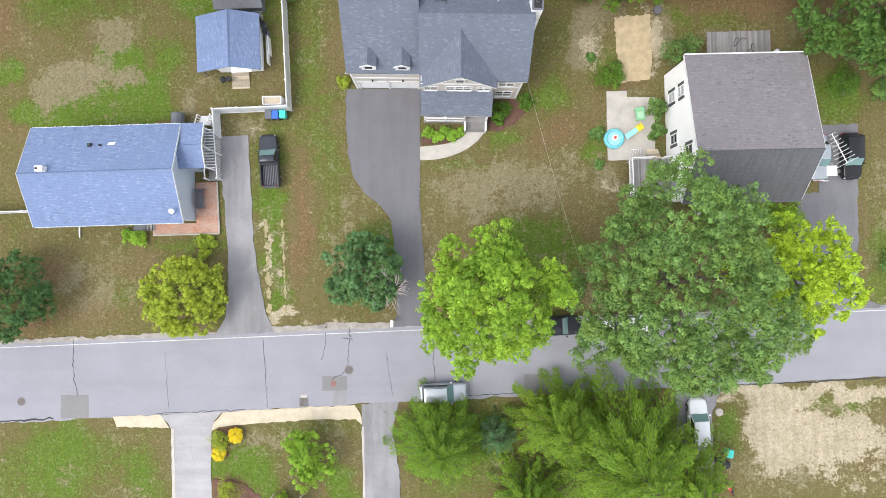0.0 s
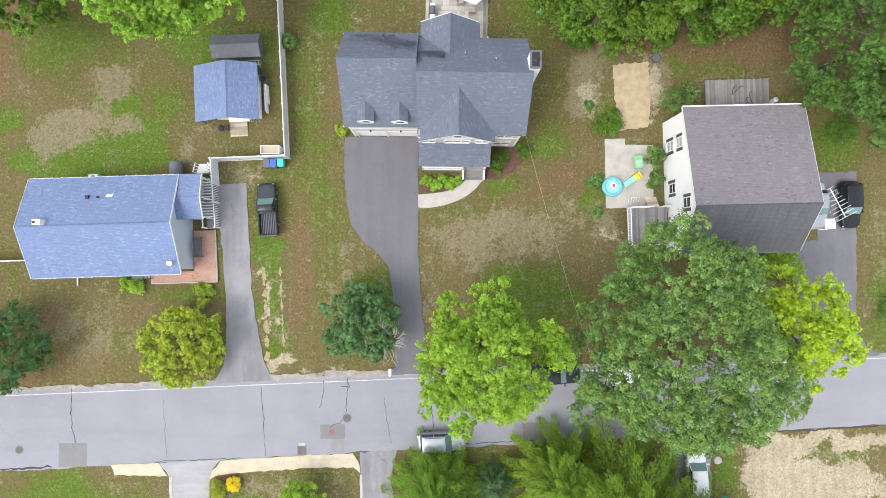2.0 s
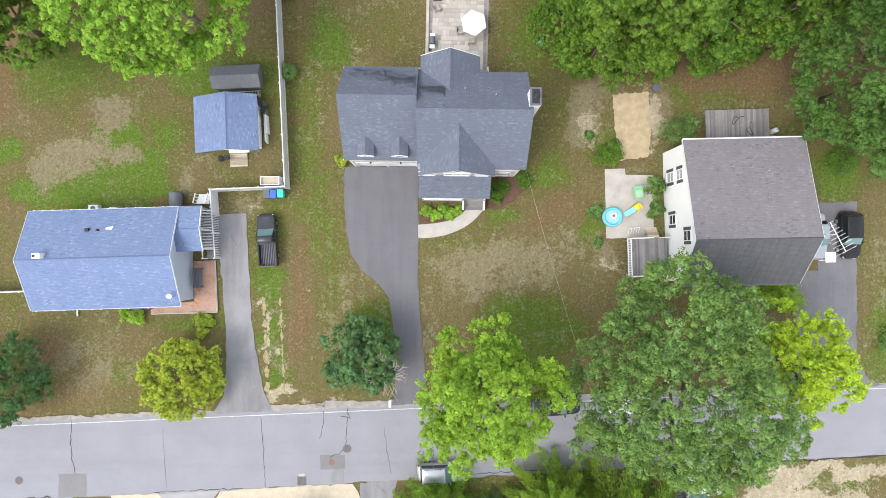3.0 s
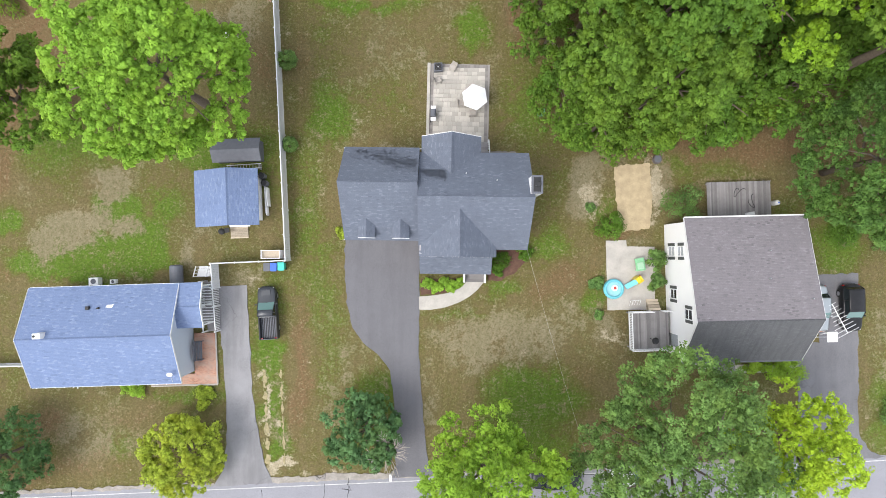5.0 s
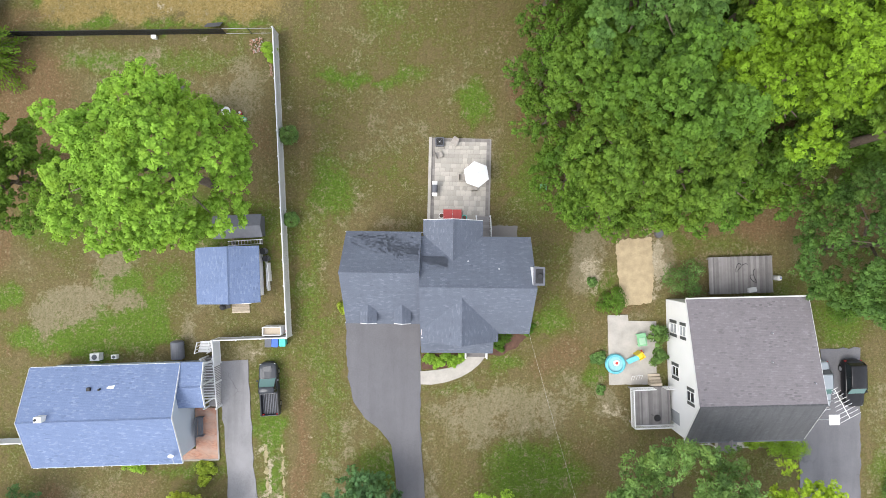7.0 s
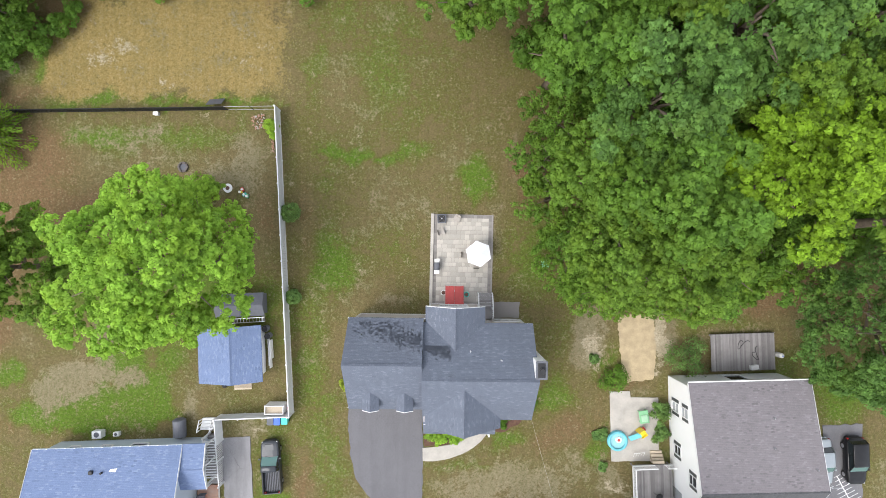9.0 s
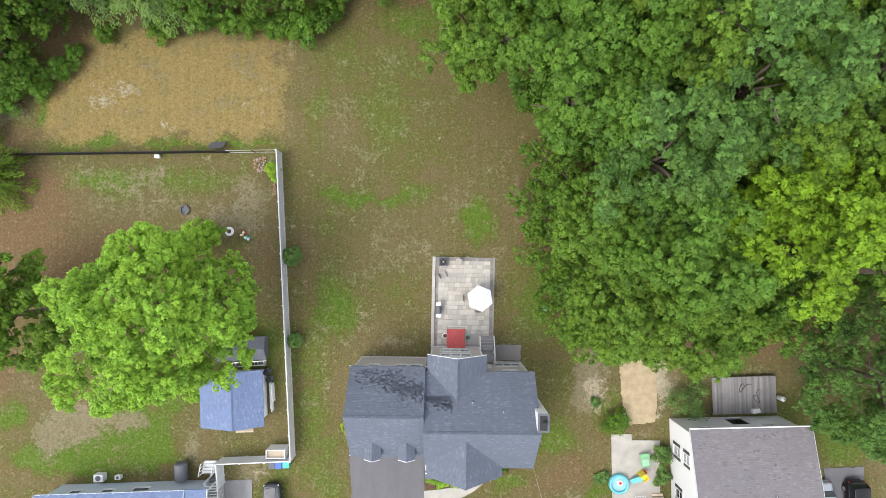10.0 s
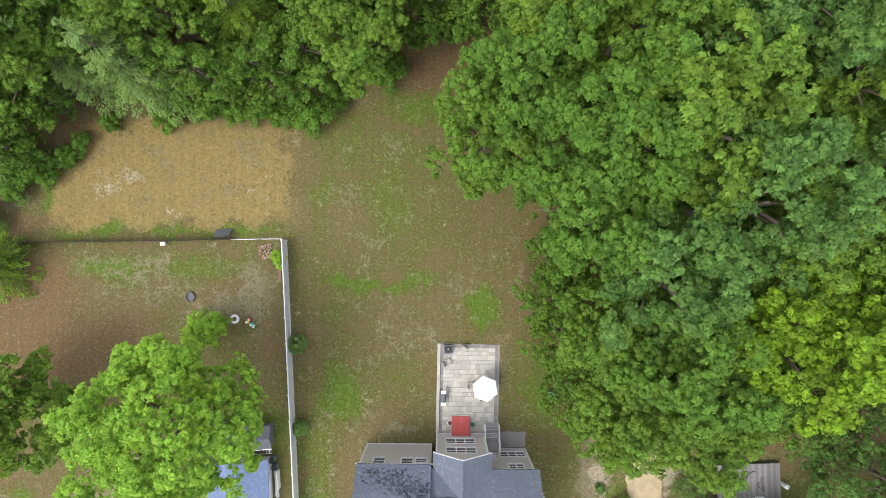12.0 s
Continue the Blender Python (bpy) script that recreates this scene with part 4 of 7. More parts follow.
for k in range(3):
    part("step", box(2.85, -6.52 - .28 * (k + 1), 0, 4.75, -6.52 - .28 * k, .6 - .15 * (k + 1) + .0), M_DECK, steps)
for x in (2.75, 4.75):
    part("stair_rail", box(x, -7.38, 0, x + .14, -6.53, 1.1), M_WHITE, steps)
# dormers over the garage
for cx in (-5.75, -2.85):
    dm = new("dormer")
    dm.parent = mh
    z0 = ES + .22
    yf = GS - .12
    part("front", wall_with_holes("y", yf, .1, cx - .62, cx + .62, z0 - .22, z0 + .85, [(cx - .33, z0, .66, .7)]), M_WHITE, dm)
    part("gable", upright("y", yf, .1, [(cx - .62, z0 + .85), (cx + .62, z0 + .85), (cx, z0 + 1.25)]), M_WHITE, dm)
    part("glass_pane", box(cx - .33, yf + .04, z0, cx + .33, yf + .06, z0 + .7), M_GLASS, dm)
    part("cheek", box(cx - .62, yf + .1, z0 - .22, cx - .54, yf + 1.2, z0 + .82), M_SIDE_TAUPE, dm)
    part("cheek", box(cx + .54, yf + .1, z0 - .22, cx + .62, yf + 1.2, z0 + .82), M_SIDE_TAUPE, dm)
    for s in (-1, 1):
        part("roof", slab([(cx, yf - .04, z0 + 1.32), (cx + s * .72, yf - .04, z0 + .8), (cx + s * .72, yf + 1.2, z0 + .8), (cx, yf + 1.8, z0 + 1.32)], .08), M_ROOF_SLATE, dm)
    rake_board(dm, (cx - .72, yf - .09, z0 + .82), (cx, yf - .09, z0 + 1.33))
    rake_board(dm, (cx, yf - .09, z0 + 1.33), (cx + .72, yf - .09, z0 + .82))
# rear bay with its own gable
B0, B1, BY, BR, BZ, BE = -.95, 3.7, 5.15, 1.35, 7.9, 6.1
hol = [(B0 + .95, 1.6, 2.6, 1.2), (B0 + .95, 3.95, 2.6, 1.25)]
part("wall", wall_with_holes("y", BY - .2, .2, B0, B1, 0, BE - .1, hol), M_SIDE_TAUPE, mh)
part("wall", upright("y", BY - .2, .2, [(B0, BE - .1), (B1, BE - .1), (BR, BZ - .1)]), M_SIDE_TAUPE, mh)
part("wall", box(B0, MN - .3, 0, B0 + .2, BY - .2, BE), M_SIDE_TAUPE, mh)
part("wall", box(B1 - .2, MN, 0, B1, BY - .2, BE), M_SIDE_TAUPE, mh)
for u, z, w, h in hol:
    window(mh, "y", BY, 1, u, z, w, h, 3)
part("trim_band", box(B0, BY, 0, B1, BY + .03, .25), M_WHITE, mh)
for x in (B0 - .02, B1 - .13):
    part("corner_board", box(x, BY - .1, 0, x + .15, BY + .03, BE), M_WHITE, mh)
nslope = (RZ - EN) / (MN + .35 + .1)
bin_y = -.1 + (RZ - BZ) / nslope
for s, xe in ((-1, B0 - .25), (1, B1 + .25)):
    part("roof", slab([(BR, BY + .3, BZ), (xe, BY + .3, BE - .1), (xe, -.1 + (RZ - BE + .1) / nslope - .1, BE - .1), (BR, bin_y - .2, BZ)], .14), M_ROOF_SLATE, mh)
    rake_board(mh, (xe, BY + .31, BE - .1), (BR, BY + .31, BZ + .0))
ridge_cap(mh, (BR, BY + .3, BZ), (BR, bin_y - .2, BZ), M_ROOF_SLATE)
for k, (x, y) in enumerate(((2.6, 2.0), (5.1, 1.4))):
    vent_pipe(mh, x, y, RZ - nslope * (y + .1))
# chimney chase on the east wall
ch = new("chimney")
ch.parent = mh
part("chase", box(ME - .05, .2, 0, ME + .8, 1.6, 9.9, .02), M_SIDE_WHITE, ch)
part("cap", box(ME - .09, .16, 9.9, ME + .84, 1.64, 9.96, .02), M_GREY_RESIN, ch)
part("chase_top", box(ME + .08, .33, 9.96, ME + .67, 1.47, 10.0), M_BLACK, ch)
part("flue", tube([(ME + .38, .9, 10.0), (ME + .38, .9, 10.3)], [.17, .17], 14), M_STEEL, ch)
part("flue_cap", tube([(ME + .38, .9, 10.33), (ME + .38, .9, 10.38)], [.24, .2], 14), M_BLACK, ch)
# back stairs and bulkhead
bs = thing("back_stairs", 3.75, 25.0, 0, -1.3, "grey wooden back stairs with white railings", "stairs")
part("landing", box(-.55, .05, 1.0, .75, 1.0, 1.15), M_DECK, bs)
for k in range(5):
    part("step", box(-.5, 1.0 + k * .29, .95 - k * .2, .7, 1.3 + k * .29, 1.0 - k * .2), M_DECK, bs)
    part("riser", box(-.5, 1.27 + k * .29, .76 - k * .2, .7, 1.3 + k * .29, .95 - k * .2), M_WHITE, bs)
for x in (-.62, .72):
    bm = bmesh.new()
    vs = [(x, .05, 2.1), (x, 1.0, 2.1), (x, 2.5, 1.0)]
    for p, q in zip(vs, vs[1:]):
        p, q = Vector(p), Vector(q)
        c = [bm.verts.new(v) for v in (p, q, q - Vector((0, 0, .12)), p - Vector((0, 0, .12)), p + Vector((.1, 0, 0)), q + Vector((.1, 0, 0)), q + Vector((.1, 0, -.12)), p + Vector((.1, 0, -.12)))]
        for f in ((0, 1, 2, 3), (7, 6, 5, 4), (0, 4, 5, 1), (1, 5, 6, 2), (2, 6, 7, 3), (3, 7, 4, 0)):
            bm.faces.new([c[i] for i in f])
    part("handrail", bm, M_WHITE, bs)
    for y, z0, z1 in ((.07, 0, 2.1), (.95, 0, 2.1), (2.42, 0, 1.05)):
        part("post", box(x, y, z0, x + .1, y + .1, z1), M_WHITE, bs)
    for k in range(12):
        y = .2 + k * .19
        zt = 2.0 if y < 1.0 else 2.0 - (y - 1) * .73
        part("baluster", box(x + .03, y, zt - .85, x + .07, y + .04, zt), M_WHITE, bs)
bk = thing("bulkhead", .95, 27.3, 0, -1.3, "red steel cellar bulkhead with two doors and pale frame", "bulkhead")
part("curb", box(-.95, -1.0, 0, .95, 1.0, .18), M_CONCRETE, bk)
for x0, x1 in ((-.82, -.01), (.01, .82)):
    part("door_leaf", slab([(x0, -.98, .75), (x1, -.98, .75), (x1, .85, .3), (x0, .85, .3)], .06), M_RED_BULKHEAD, bk)
part("cheek", upright("x", -.88, .05, [(-.98, .1), (.9, .1), (.9, .28), (-.98, .72)]), M_RED_BULKHEAD, bk)
part("cheek", upright("x", .83, .05, [(-.98, .1), (.9, .1), (.9, .28), (-.98, .72)]), M_RED_BULKHEAD, bk)
part("handle", bar((.0, .3, .46), (.0, .5, .42), .025), M_STEEL, bk)

# --- the blue-roofed ranch ---
lh = thing("house", -30.6, 9.6, 0, 1.2, "single-storey pale blue ranch house with blue-grey shingle roof", "house")
LW, LE, LS, LN, LZ, LR = -6.55, 6.4, -4.2, 4.05, 3.45, 5.15
part("wall", wall_with_holes("y", LS, .2, LW, LE, 0, LZ, [(-5.2, 1.3, 1.6, 1.2), (-1.8, 1.3, 1.6, 1.2), (1.0, .5, .95, 2.05), (3.6, 1.2, 1.9, 1.3)]), M_SIDE_BLUE, lh)
part("wall", wall_with_holes("y", LN - .2, .2, LW, LE, 0, LZ, [(-4.6, 1.6, 1.0, 1.0), (-1.6, 1.6, 1.0, 1.0), (1.2, 1.4, 1.5, 1.2)]), M_SIDE_BLUE, lh)
gable_end(lh, "x", LW, .2, LS + .2, LN - .2, LZ, LR - .12, 0, LZ, M_SIDE_BLUE)
gable_end(lh, "x", LE - .2, .2, LS + .2, LN - .2, LZ, LR - .12, 0, LZ, M_SIDE_BLUE)
for u, w, h, z in ((-5.2, 1.6, 1.2, 1.3), (-1.8, 1.6, 1.2, 1.3), (3.6, 1.9, 1.3, 1.2)):
    window(lh, "y", LS, -1, u, z, w, h, 2, True)
part("front_door", box(1.0, LS + .05, .5, 1.95, LS + .11, 2.55), M_WHITE, lh)
for u, w, h, z in ((-4.6, 1.0, 1.0, 1.6), (-1.6, 1.0, 1.0, 1.6), (1.2, 1.5, 1.2, 1.4)):
    window(lh, "y", LN, 1, u, z, w, h, 1)
part("roof", slab([(LW - .35, LS - .4, LZ - .15), (LE + .3, LS - .4, LZ - .15), (LE + .3, 0, LR), (LW - .35, 0, LR)], .15), M_ROOF_BLUE, lh)
part("roof", slab([(LW - .35, 0, LR), (LE + .3, 0, LR), (LE + .3, LN + .4, LZ - .15), (LW - .35, LN + .4, LZ - .15)], .15), M_ROOF_BLUE, lh)
ridge_cap(lh, (LW - .35, 0, LR), (LE + .3, 0, LR), M_ROOF_BLUE)
for p, q in (((LE + .31, LS - .4, LZ - .12), (LE + .31, 0, LR + .03)), ((LE + .31, 0, LR + .03), (LE + .31, LN + .4, LZ - .12)), ((LW - .4, LS - .4, LZ - .12), (LW - .4, 0, LR + .03)), ((LW - .4, 0, LR + .03), (LW - .4, LN + .4, LZ - .12))):
    rake_board(lh, p, q, .025)
for k in range(16):
    part("gutter_clip", box(LW + .1 + k * .84, LS - .47, LZ - .16, LW + .2 + k * .84, LS - .41, LZ - .1), M_WHITE, lh)
    part("gutter_clip", box(LW + .1 + k * .84, LN + .41, LZ - .16, LW + .2 + k * .84, LN + .47, LZ - .1), M_WHITE, lh)
for y in (LS - .455, LN + .405):
    part("gutter", box(LW - .3, y, LZ - .3, LE + .3, y + .05, LZ - .17), M_SIDE_BLUE, lh)
part("downspout", box(-4.9, LS - 1.3, .05, -4.8, LS - .2, .16), M_WHITE, lh)
rc = new("roof_chimney")
rc.parent = lh
part("stack", box(-5.0, .1, LR - .6, -4.3, .6, LR + .45, .03), M_WHITE, rc)
part("flue", tube([(-4.82, .35, LR + .4), (-4.82, .35, LR + .52)], [.11, .11], 12), M_BLACK, rc)
lsl = (LR - LZ + .15) / (LN + .4)
part("roof_vent", box(-1.2, 2.4, LR - lsl * 2.55 - .05, -.9, 2.7, LR - lsl * 2.55 + .22), M_BLACK, lh)
part("roof_vent", tube([(-.1, 2.5, LR - lsl * 2.5 - .2), (-.1, 2.5, LR - lsl * 2.5 + .25)], [.09, .09], 10), M_BLACK, lh)
part("repair_patch", slab([(.5, 2.55, LR - lsl * 2.55 + .03), (1.1, 2.5, LR - lsl * 2.5 + .03), (1.2, 2.8, LR - lsl * 2.8 + .03), (.6, 2.75, LR - lsl * 2.75 + .03)], .02), M_WHITE, lh)
dish = new("satellite_dish")
dish.parent = lh
bm = bmesh.new()
bmesh.ops.create_uvsphere(bm, u_segments=16, v_segments=8, radius=.36)
bmesh.ops.delete(bm, geom=[v for v in bm.verts if v.co.z > -.15], context="VERTS")
bmesh.ops.transform(bm, matrix=pose(6.15, -3.75, LZ + 1.0, 35, 0, 20), verts=bm.verts)
part("reflector", bm, M_WHITE, dish)
part("arm", bar((6.15, -3.75, LZ + .1), (6.15, -3.8, LZ + .65), .03), M_STEEL, dish)
part("feed", bar((6.15, -3.8, LZ + .65), (6.45, -4.3, LZ + .85), .02), M_STEEL, dish)
# porch wing
part("wing_wall", box(LE, .55, 0, LE + .9, .7, 3.0), M_SIDE_BLUE, lh)
part("wing_wall", box(LE, LN - .15, 0, LE + 1.9, LN, 3.0), M_SIDE_BLUE, lh)
part("wing_roof", slab([(LE - 1.0, .35, 3.25), (LE + 2.35, .35, 3.25), (LE + 2.35, 2.35, 3.85), (LE - 1.0, 2.35, 3.85)], .14), M_ROOF_BLUE, lh)
part("wing_roof", slab([(LE - 1.0, 2.35, 3.85), (LE + 2.35, 2.35, 3.85), (LE + 2.35, LN + .45, 3.25), (LE - 1.0, LN + .45, 3.25)], .14), M_ROOF_BLUE, lh)
ridge_cap(lh, (LE + .3, 2.35, 3.85), (LE + 2.35, 2.35, 3.85), M_ROOF_BLUE)
for p, q in (((LE + 2.36, .35, 3.27), (LE + 2.36, 2.35, 3.88)), ((LE + 2.36, 2.35, 3.88), (LE + 2.36, LN + .45, 3.27))):
    rake_board(lh, p, q, .05)
for y in (.5, 2.3, 4.1):
    part("wing_post", box(LE + 2.1, y, 0, LE + 2.22, y + .12, 3.15), M_WHITE, lh)
part("wing_floor", box(LE + .02, .7, 0, LE + 2.3, LN - .2, .75), M_DECK, lh)
# entry ramp with white pickets
rp = thing("entry_ramp", -22.15, 9.4, 0, 1.2, "grey boarded entry ramp with white picket railings", "ramp")
for k in range(30):
    part("board", box(-.55, .0 + k * .16, .0, .55, .15 + k * .16, .25 + k * .018), M_DECK, rp)
for x in (-.6, .55):
    part("top_rail", slab([(x, 0, 1.25), (x + .09, 0, 1.25), (x + .09, 4.85, 1.8), (x, 4.85, 1.8)], .08), M_WHITE, rp)
    for k in range(30):
        if x > 0 or k > 14:
            part("picket", box(x + .02, .04 + k * .165, .15, x + .06, .1 + k * .165, 1.2 + k * .0187), M_WHITE, rp)
    for y in (0, 2.4, 4.8):
        part("post", box(x - .02, y, 0, x + .11, y + .12, 1.45 + y * .11), M_WHITE, rp)
for k in range(14):
    part("cross_slat", box(-.5, 1.0 + k * .27, 1.42 + k * .03, .54, 1.09 + k * .27, 1.46 + k * .03), M_WHITE, rp)
# brick patio, bench and front steps
surface("brick_patio", [(-28.2, 4.25), (-21.85, 4.35), (-22.05, 9.25), (-24.05, 9.2), (-24.0, 5.3), (-28.2, 5.2)], .2, M_BRICK, "red brick patio with pale edging", "patio", 0.5, 0.004, 21)
for a, b in (((-28.2, 4.16), (-21.8, 4.26)), ((-21.82, 4.3), (-22.0, 9.25))):
    tagged(part("patio_edging", bar((*a, .17), (*b, .17), .085, 4), M_CONCRETE), "pale stone patio edging", "edging", kind="structure")
bn = thing("bench", -23.35, 7.6, .2, 1.2, "dark grey slatted garden bench against the wall", "bench")
for k in range(4):
    part("seat_slat", box(-.28 + k * .14, -.95, .42, -.17 + k * .14, .95, .46), M_GREY_RESIN, bn)
part("backrest", box(-.36, -.95, .5, -.3, .95, .95), M_GREY_RESIN, bn)
for y in (-.9, .84):
    part("arm_frame", box(-.34, y, 0, .26, y + .06, .66), M_GREY_RESIN, bn)
fs = thing("front_steps", -28.9, 4.95, 0, 1.2, "dark front steps with landing", "steps")
part("landing", box(-1.0, -.35, 0, .15, .35, .5), M_GREY_RESIN, fs)
for k in range(4):
    part("step", box(.15 + k * .27, -.35, 0, .4 + k * .27, .35, .42 - k * .1), M_DECK, fs)
part("railing", bar((-1.0, -.33, 1.3), (.9, -.33, .95), .03), M_BLACK, fs)
for x, z in ((-1.0, 1.3), (.15, 1.1), (.9, .95)):
    part("rail_post", bar((x, -.33, 0), (x, -.33, z), .025), M_BLACK, fs)
# clutter behind the ranch
for x, y, w, d, h, mat, nm, lb in ((-33.4, 14.35, .9, .7, .75, M_WHITE, "air_conditioner", "white outdoor air conditioner unit"), (-31.7, 14.3, .55, .4, .5, M_WHITE, "utility_box", "small white utility box on the wall")):
    t = thing(nm, x, y, 0, 1, lb, "utility unit")
    part("casing", box(-w / 2, -d / 2, .05, w / 2, d / 2, h, .03), mat, t)
    part("fan_grille", tube([(0, 0, h), (0, 0, h + .02)], [d * .36, d * .36], 16), M_GREY_RESIN, t)
tk = thing("oil_tank", -25.4, 14.95, 0, 2, "dark grey oil tank behind the house", "tank")
part("shell", tube([(-.0, -.9, .85), (0, -.78, .85), (0, .78, .85), (0, .9, .85)], [.42, .6, .6, .42], 18), M_GREY_RESIN, tk)
for y in (-.4, .4):
    part("leg", box(-.3, y - .03, 0, .3, y + .03, .45), M_BLACK, tk)
sb = thing("back_stoop", -22.9, 14.7, 0, 1, "white wooden back stoop with rails", "stairs")
for k in range(4):
    part("step", box(-.6, .25 * k, 0, .6, .25 * k + .24, .7 - k * .17), M_WHITE, sb)
for x in (-.62, .56):
    part("rail", slab([(x, 0, 1.6), (x + .07, 0, 1.6), (x + .07, 1.0, 1.0), (x, 1.0, 1.0)], .1), M_WHITE, sb)
    for k in range(4):
        part("rail_post", box(x, k * .3, 0, x + .07, k * .3 + .06, 1.5 - k * .17), M_WHITE, sb)

# --- the white house with the long brown roof ---
rh = thing("house", 27.1, 13.0, 0, .7, "white house with long brown-grey rear roof and dark front roof", "house")
RW, RE, RS, RN, RZN, RZS, RR, RY = -5.4, 5.2, -6.1, 6.3, 4.55, 3.3, 6.6, -2.4
part("wall", wall_with_holes("y", RS, .2, RW, RE, 0, RZS, [(-4.4, 1.2, 1.4, 1.3), (-1.65, .3, 1.0, 2.05), (2.6, 1.2, 1.4, 1.3)]), M_SIDE_WHITE, rh)
part("wall", wall_with_holes("y", RN - .2, .2, RW, RE, 0, RZN, [(-3.9, 2.8, 1.0, 1.1), (-.4, .2, 1.8, 2.05), (2.0, 2.8, 1.0, 1.1)]), M_SIDE_WHITE, rh)
wh = [(3.3, .9, .8, 1.35), (-.7, 1.1, .8, 1.35), (-5.3, .35, 1.2, 2.05)]
part("wall", wall_with_holes("x", RW, .2, RS + .2, RN - .2, 0, 3.3, wh), M_SIDE_WHITE, rh)
part("wall", upright("x", RW, .2, [(RS + .2, 3.3), (RN - .2, 3.3), (RN - .2, RZN - .05), (RY, RR - .15), (RS + .2, RZS + .05)]), M_SIDE_WHITE, rh)
gable_end(rh, "x", RE - .2, .2, RS + .2, RN - .2, RZS, RR - .15, RY, RZN - .05, M_SIDE_WHITE)
window(rh, "x", RW, -1, 3.3, .9, .8, 1.35, 1, True, pane=M_SKY_PANE)
window(rh, "x", RW, -1, 3.3, 3.05, .8, 1.1, 1, True, pane=M_SKY_PANE, proud=.065)
window(rh, "x", RW, -1, -.7, 1.1, .8, 1.35, 1, True)
window(rh, "x", RW, -1, -2.3, 4.2, .8, 1.25, 1, True, proud=.065)
part("side_door", box(RW + .05, -5.3, .35, RW + .11, -4.1, 2.4), M_SKY_PANE, rh)
for u in (-4.4, 2.6):
    window(rh, "y", RS, -1, u, 1.2, 1.4, 1.3, 2, True)
part("front_door", box(-1.65, RS + .06, .3, -.65, RS + .12, 2.35), M_SHUTTER, rh)
for u in (-3.9, 2.0):
    window(rh, "y", RN, 1, u, 2.8, 1.0, 1.1)
part("slider_door", box(-.4, RN - .14, .2, 1.4, RN - .1, 2.25), M_GLASS, rh)
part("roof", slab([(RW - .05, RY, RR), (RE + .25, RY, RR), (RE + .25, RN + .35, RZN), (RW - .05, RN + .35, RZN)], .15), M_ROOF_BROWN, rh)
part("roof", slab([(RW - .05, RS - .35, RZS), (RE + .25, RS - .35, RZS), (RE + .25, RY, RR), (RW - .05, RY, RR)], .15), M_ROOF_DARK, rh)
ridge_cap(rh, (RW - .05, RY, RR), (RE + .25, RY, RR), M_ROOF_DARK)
part("gutter", box(RW - .05, RN + .36, RZN - .16, RE + .25, RN + .47, RZN - .02), M_WHITE, rh)
part("gutter", box(RW - .05, RS - .46, RZS - .16, RE + .25, RS - .36, RZS - .02), M_GREY_RESIN, rh)
for p, q in (((RW - .1, RS - .35, RZS), (RW - .1, RY, RR)), ((RW - .1, RY, RR), (RW - .1, RN + .35, RZN)), ((RE + .26, RS - .35, RZS), (RE + .26, RY, RR)), ((RE + .26, RY, RR), (RE + .26, RN + .35, RZN))):
    rake_board(rh, p, q, .025)
rsl = (RR - RZN) / (RN + .35 - RY)
for x, y in ((1.6, 3.6), (1.2, 1.2), (4.6, -.6)):
    vent_pipe(rh, x, y, RR - rsl * (y - RY), .05, .28)
EX, EY = -1.15, RS - 1.5
part("entry_gable", slab([(EX - .85, EY, 2.7), (EX, EY, 3.45), (EX, RS - .0, 3.45), (EX - .85, RS - .0, 2.7)], .1), M_ROOF_BROWN, rh)
part("entry_gable", slab([(EX, EY, 3.45), (EX + .85, EY, 2.7), (EX + .85, RS - .0, 2.7), (EX, RS - .0, 3.45)], .1), M_ROOF_BROWN, rh)
for x in (EX - .8, EX + .7):
    part("entry_post", box(x, EY + .05, 0, x + .1, EY + .15, 2.7), M_WHITE, rh)
part("entry_stoop", box(EX - .9, EY, 0, EX + .9, RS, .3), M_CONCRETE, rh)
for k in range(3):
    part("entry_step", box(EX - .9 - .28 * (k + 1), EY + .1, 0, EX - .9 - .28 * k, EY + 1.1, .24 - .07 * k), M_CONCRETE, rh)
for y in (EY + .08, EY + 1.08):
    part("entry_rail", bar((EX - 1.75, y, .9), (EX - .8, y, 1.15), .03), M_WHITE, rh)
    for k in range(5):
        part("entry_baluster", bar((EX - 1.7 + k * .2, y, .1), (EX - 1.7 + k * .2, y, .9 + k * .05), .018, 5), M_WHITE, rh)
# roof aerial
ae = new("roof_aerial")
ae.parent = rh
part("arm", bar((RE + .48, -2.1, 6.38), (RE + 1.45, -2.15, 6.38), .03), M_STEEL, ae)
part("mast", bar((RE + .35, -2.1, 3.5), (RE + .5, -2.1, 6.5), .03), M_STEEL, ae)
part("boom", bar((RE + .95, -1.1, 6.4), (RE + 2.2, -3.6, 6.4), .035), M_WHITE, ae)
panel = part("panel_antenna", box(6.45, -4.55, 5.2, 7.35, -3.65, 5.3, .03), M_WHITE, ae, "flat white square panel")
part("bracket", bar((RE, -4.1, 5.1), (6.9, -4.1, 5.2), .035), M_STEEL, ae)
for k in range(9):
    t = k / 8
    c = Vector((RE + .95 + 1.25 * t, -1.1 - 2.5 * t, 6.42))
    w = Vector((.9, .44, 0)) * (.3 + .75 * t)
    part("element", bar(c - w, c + w, .018, 5), M_WHITE, ae)
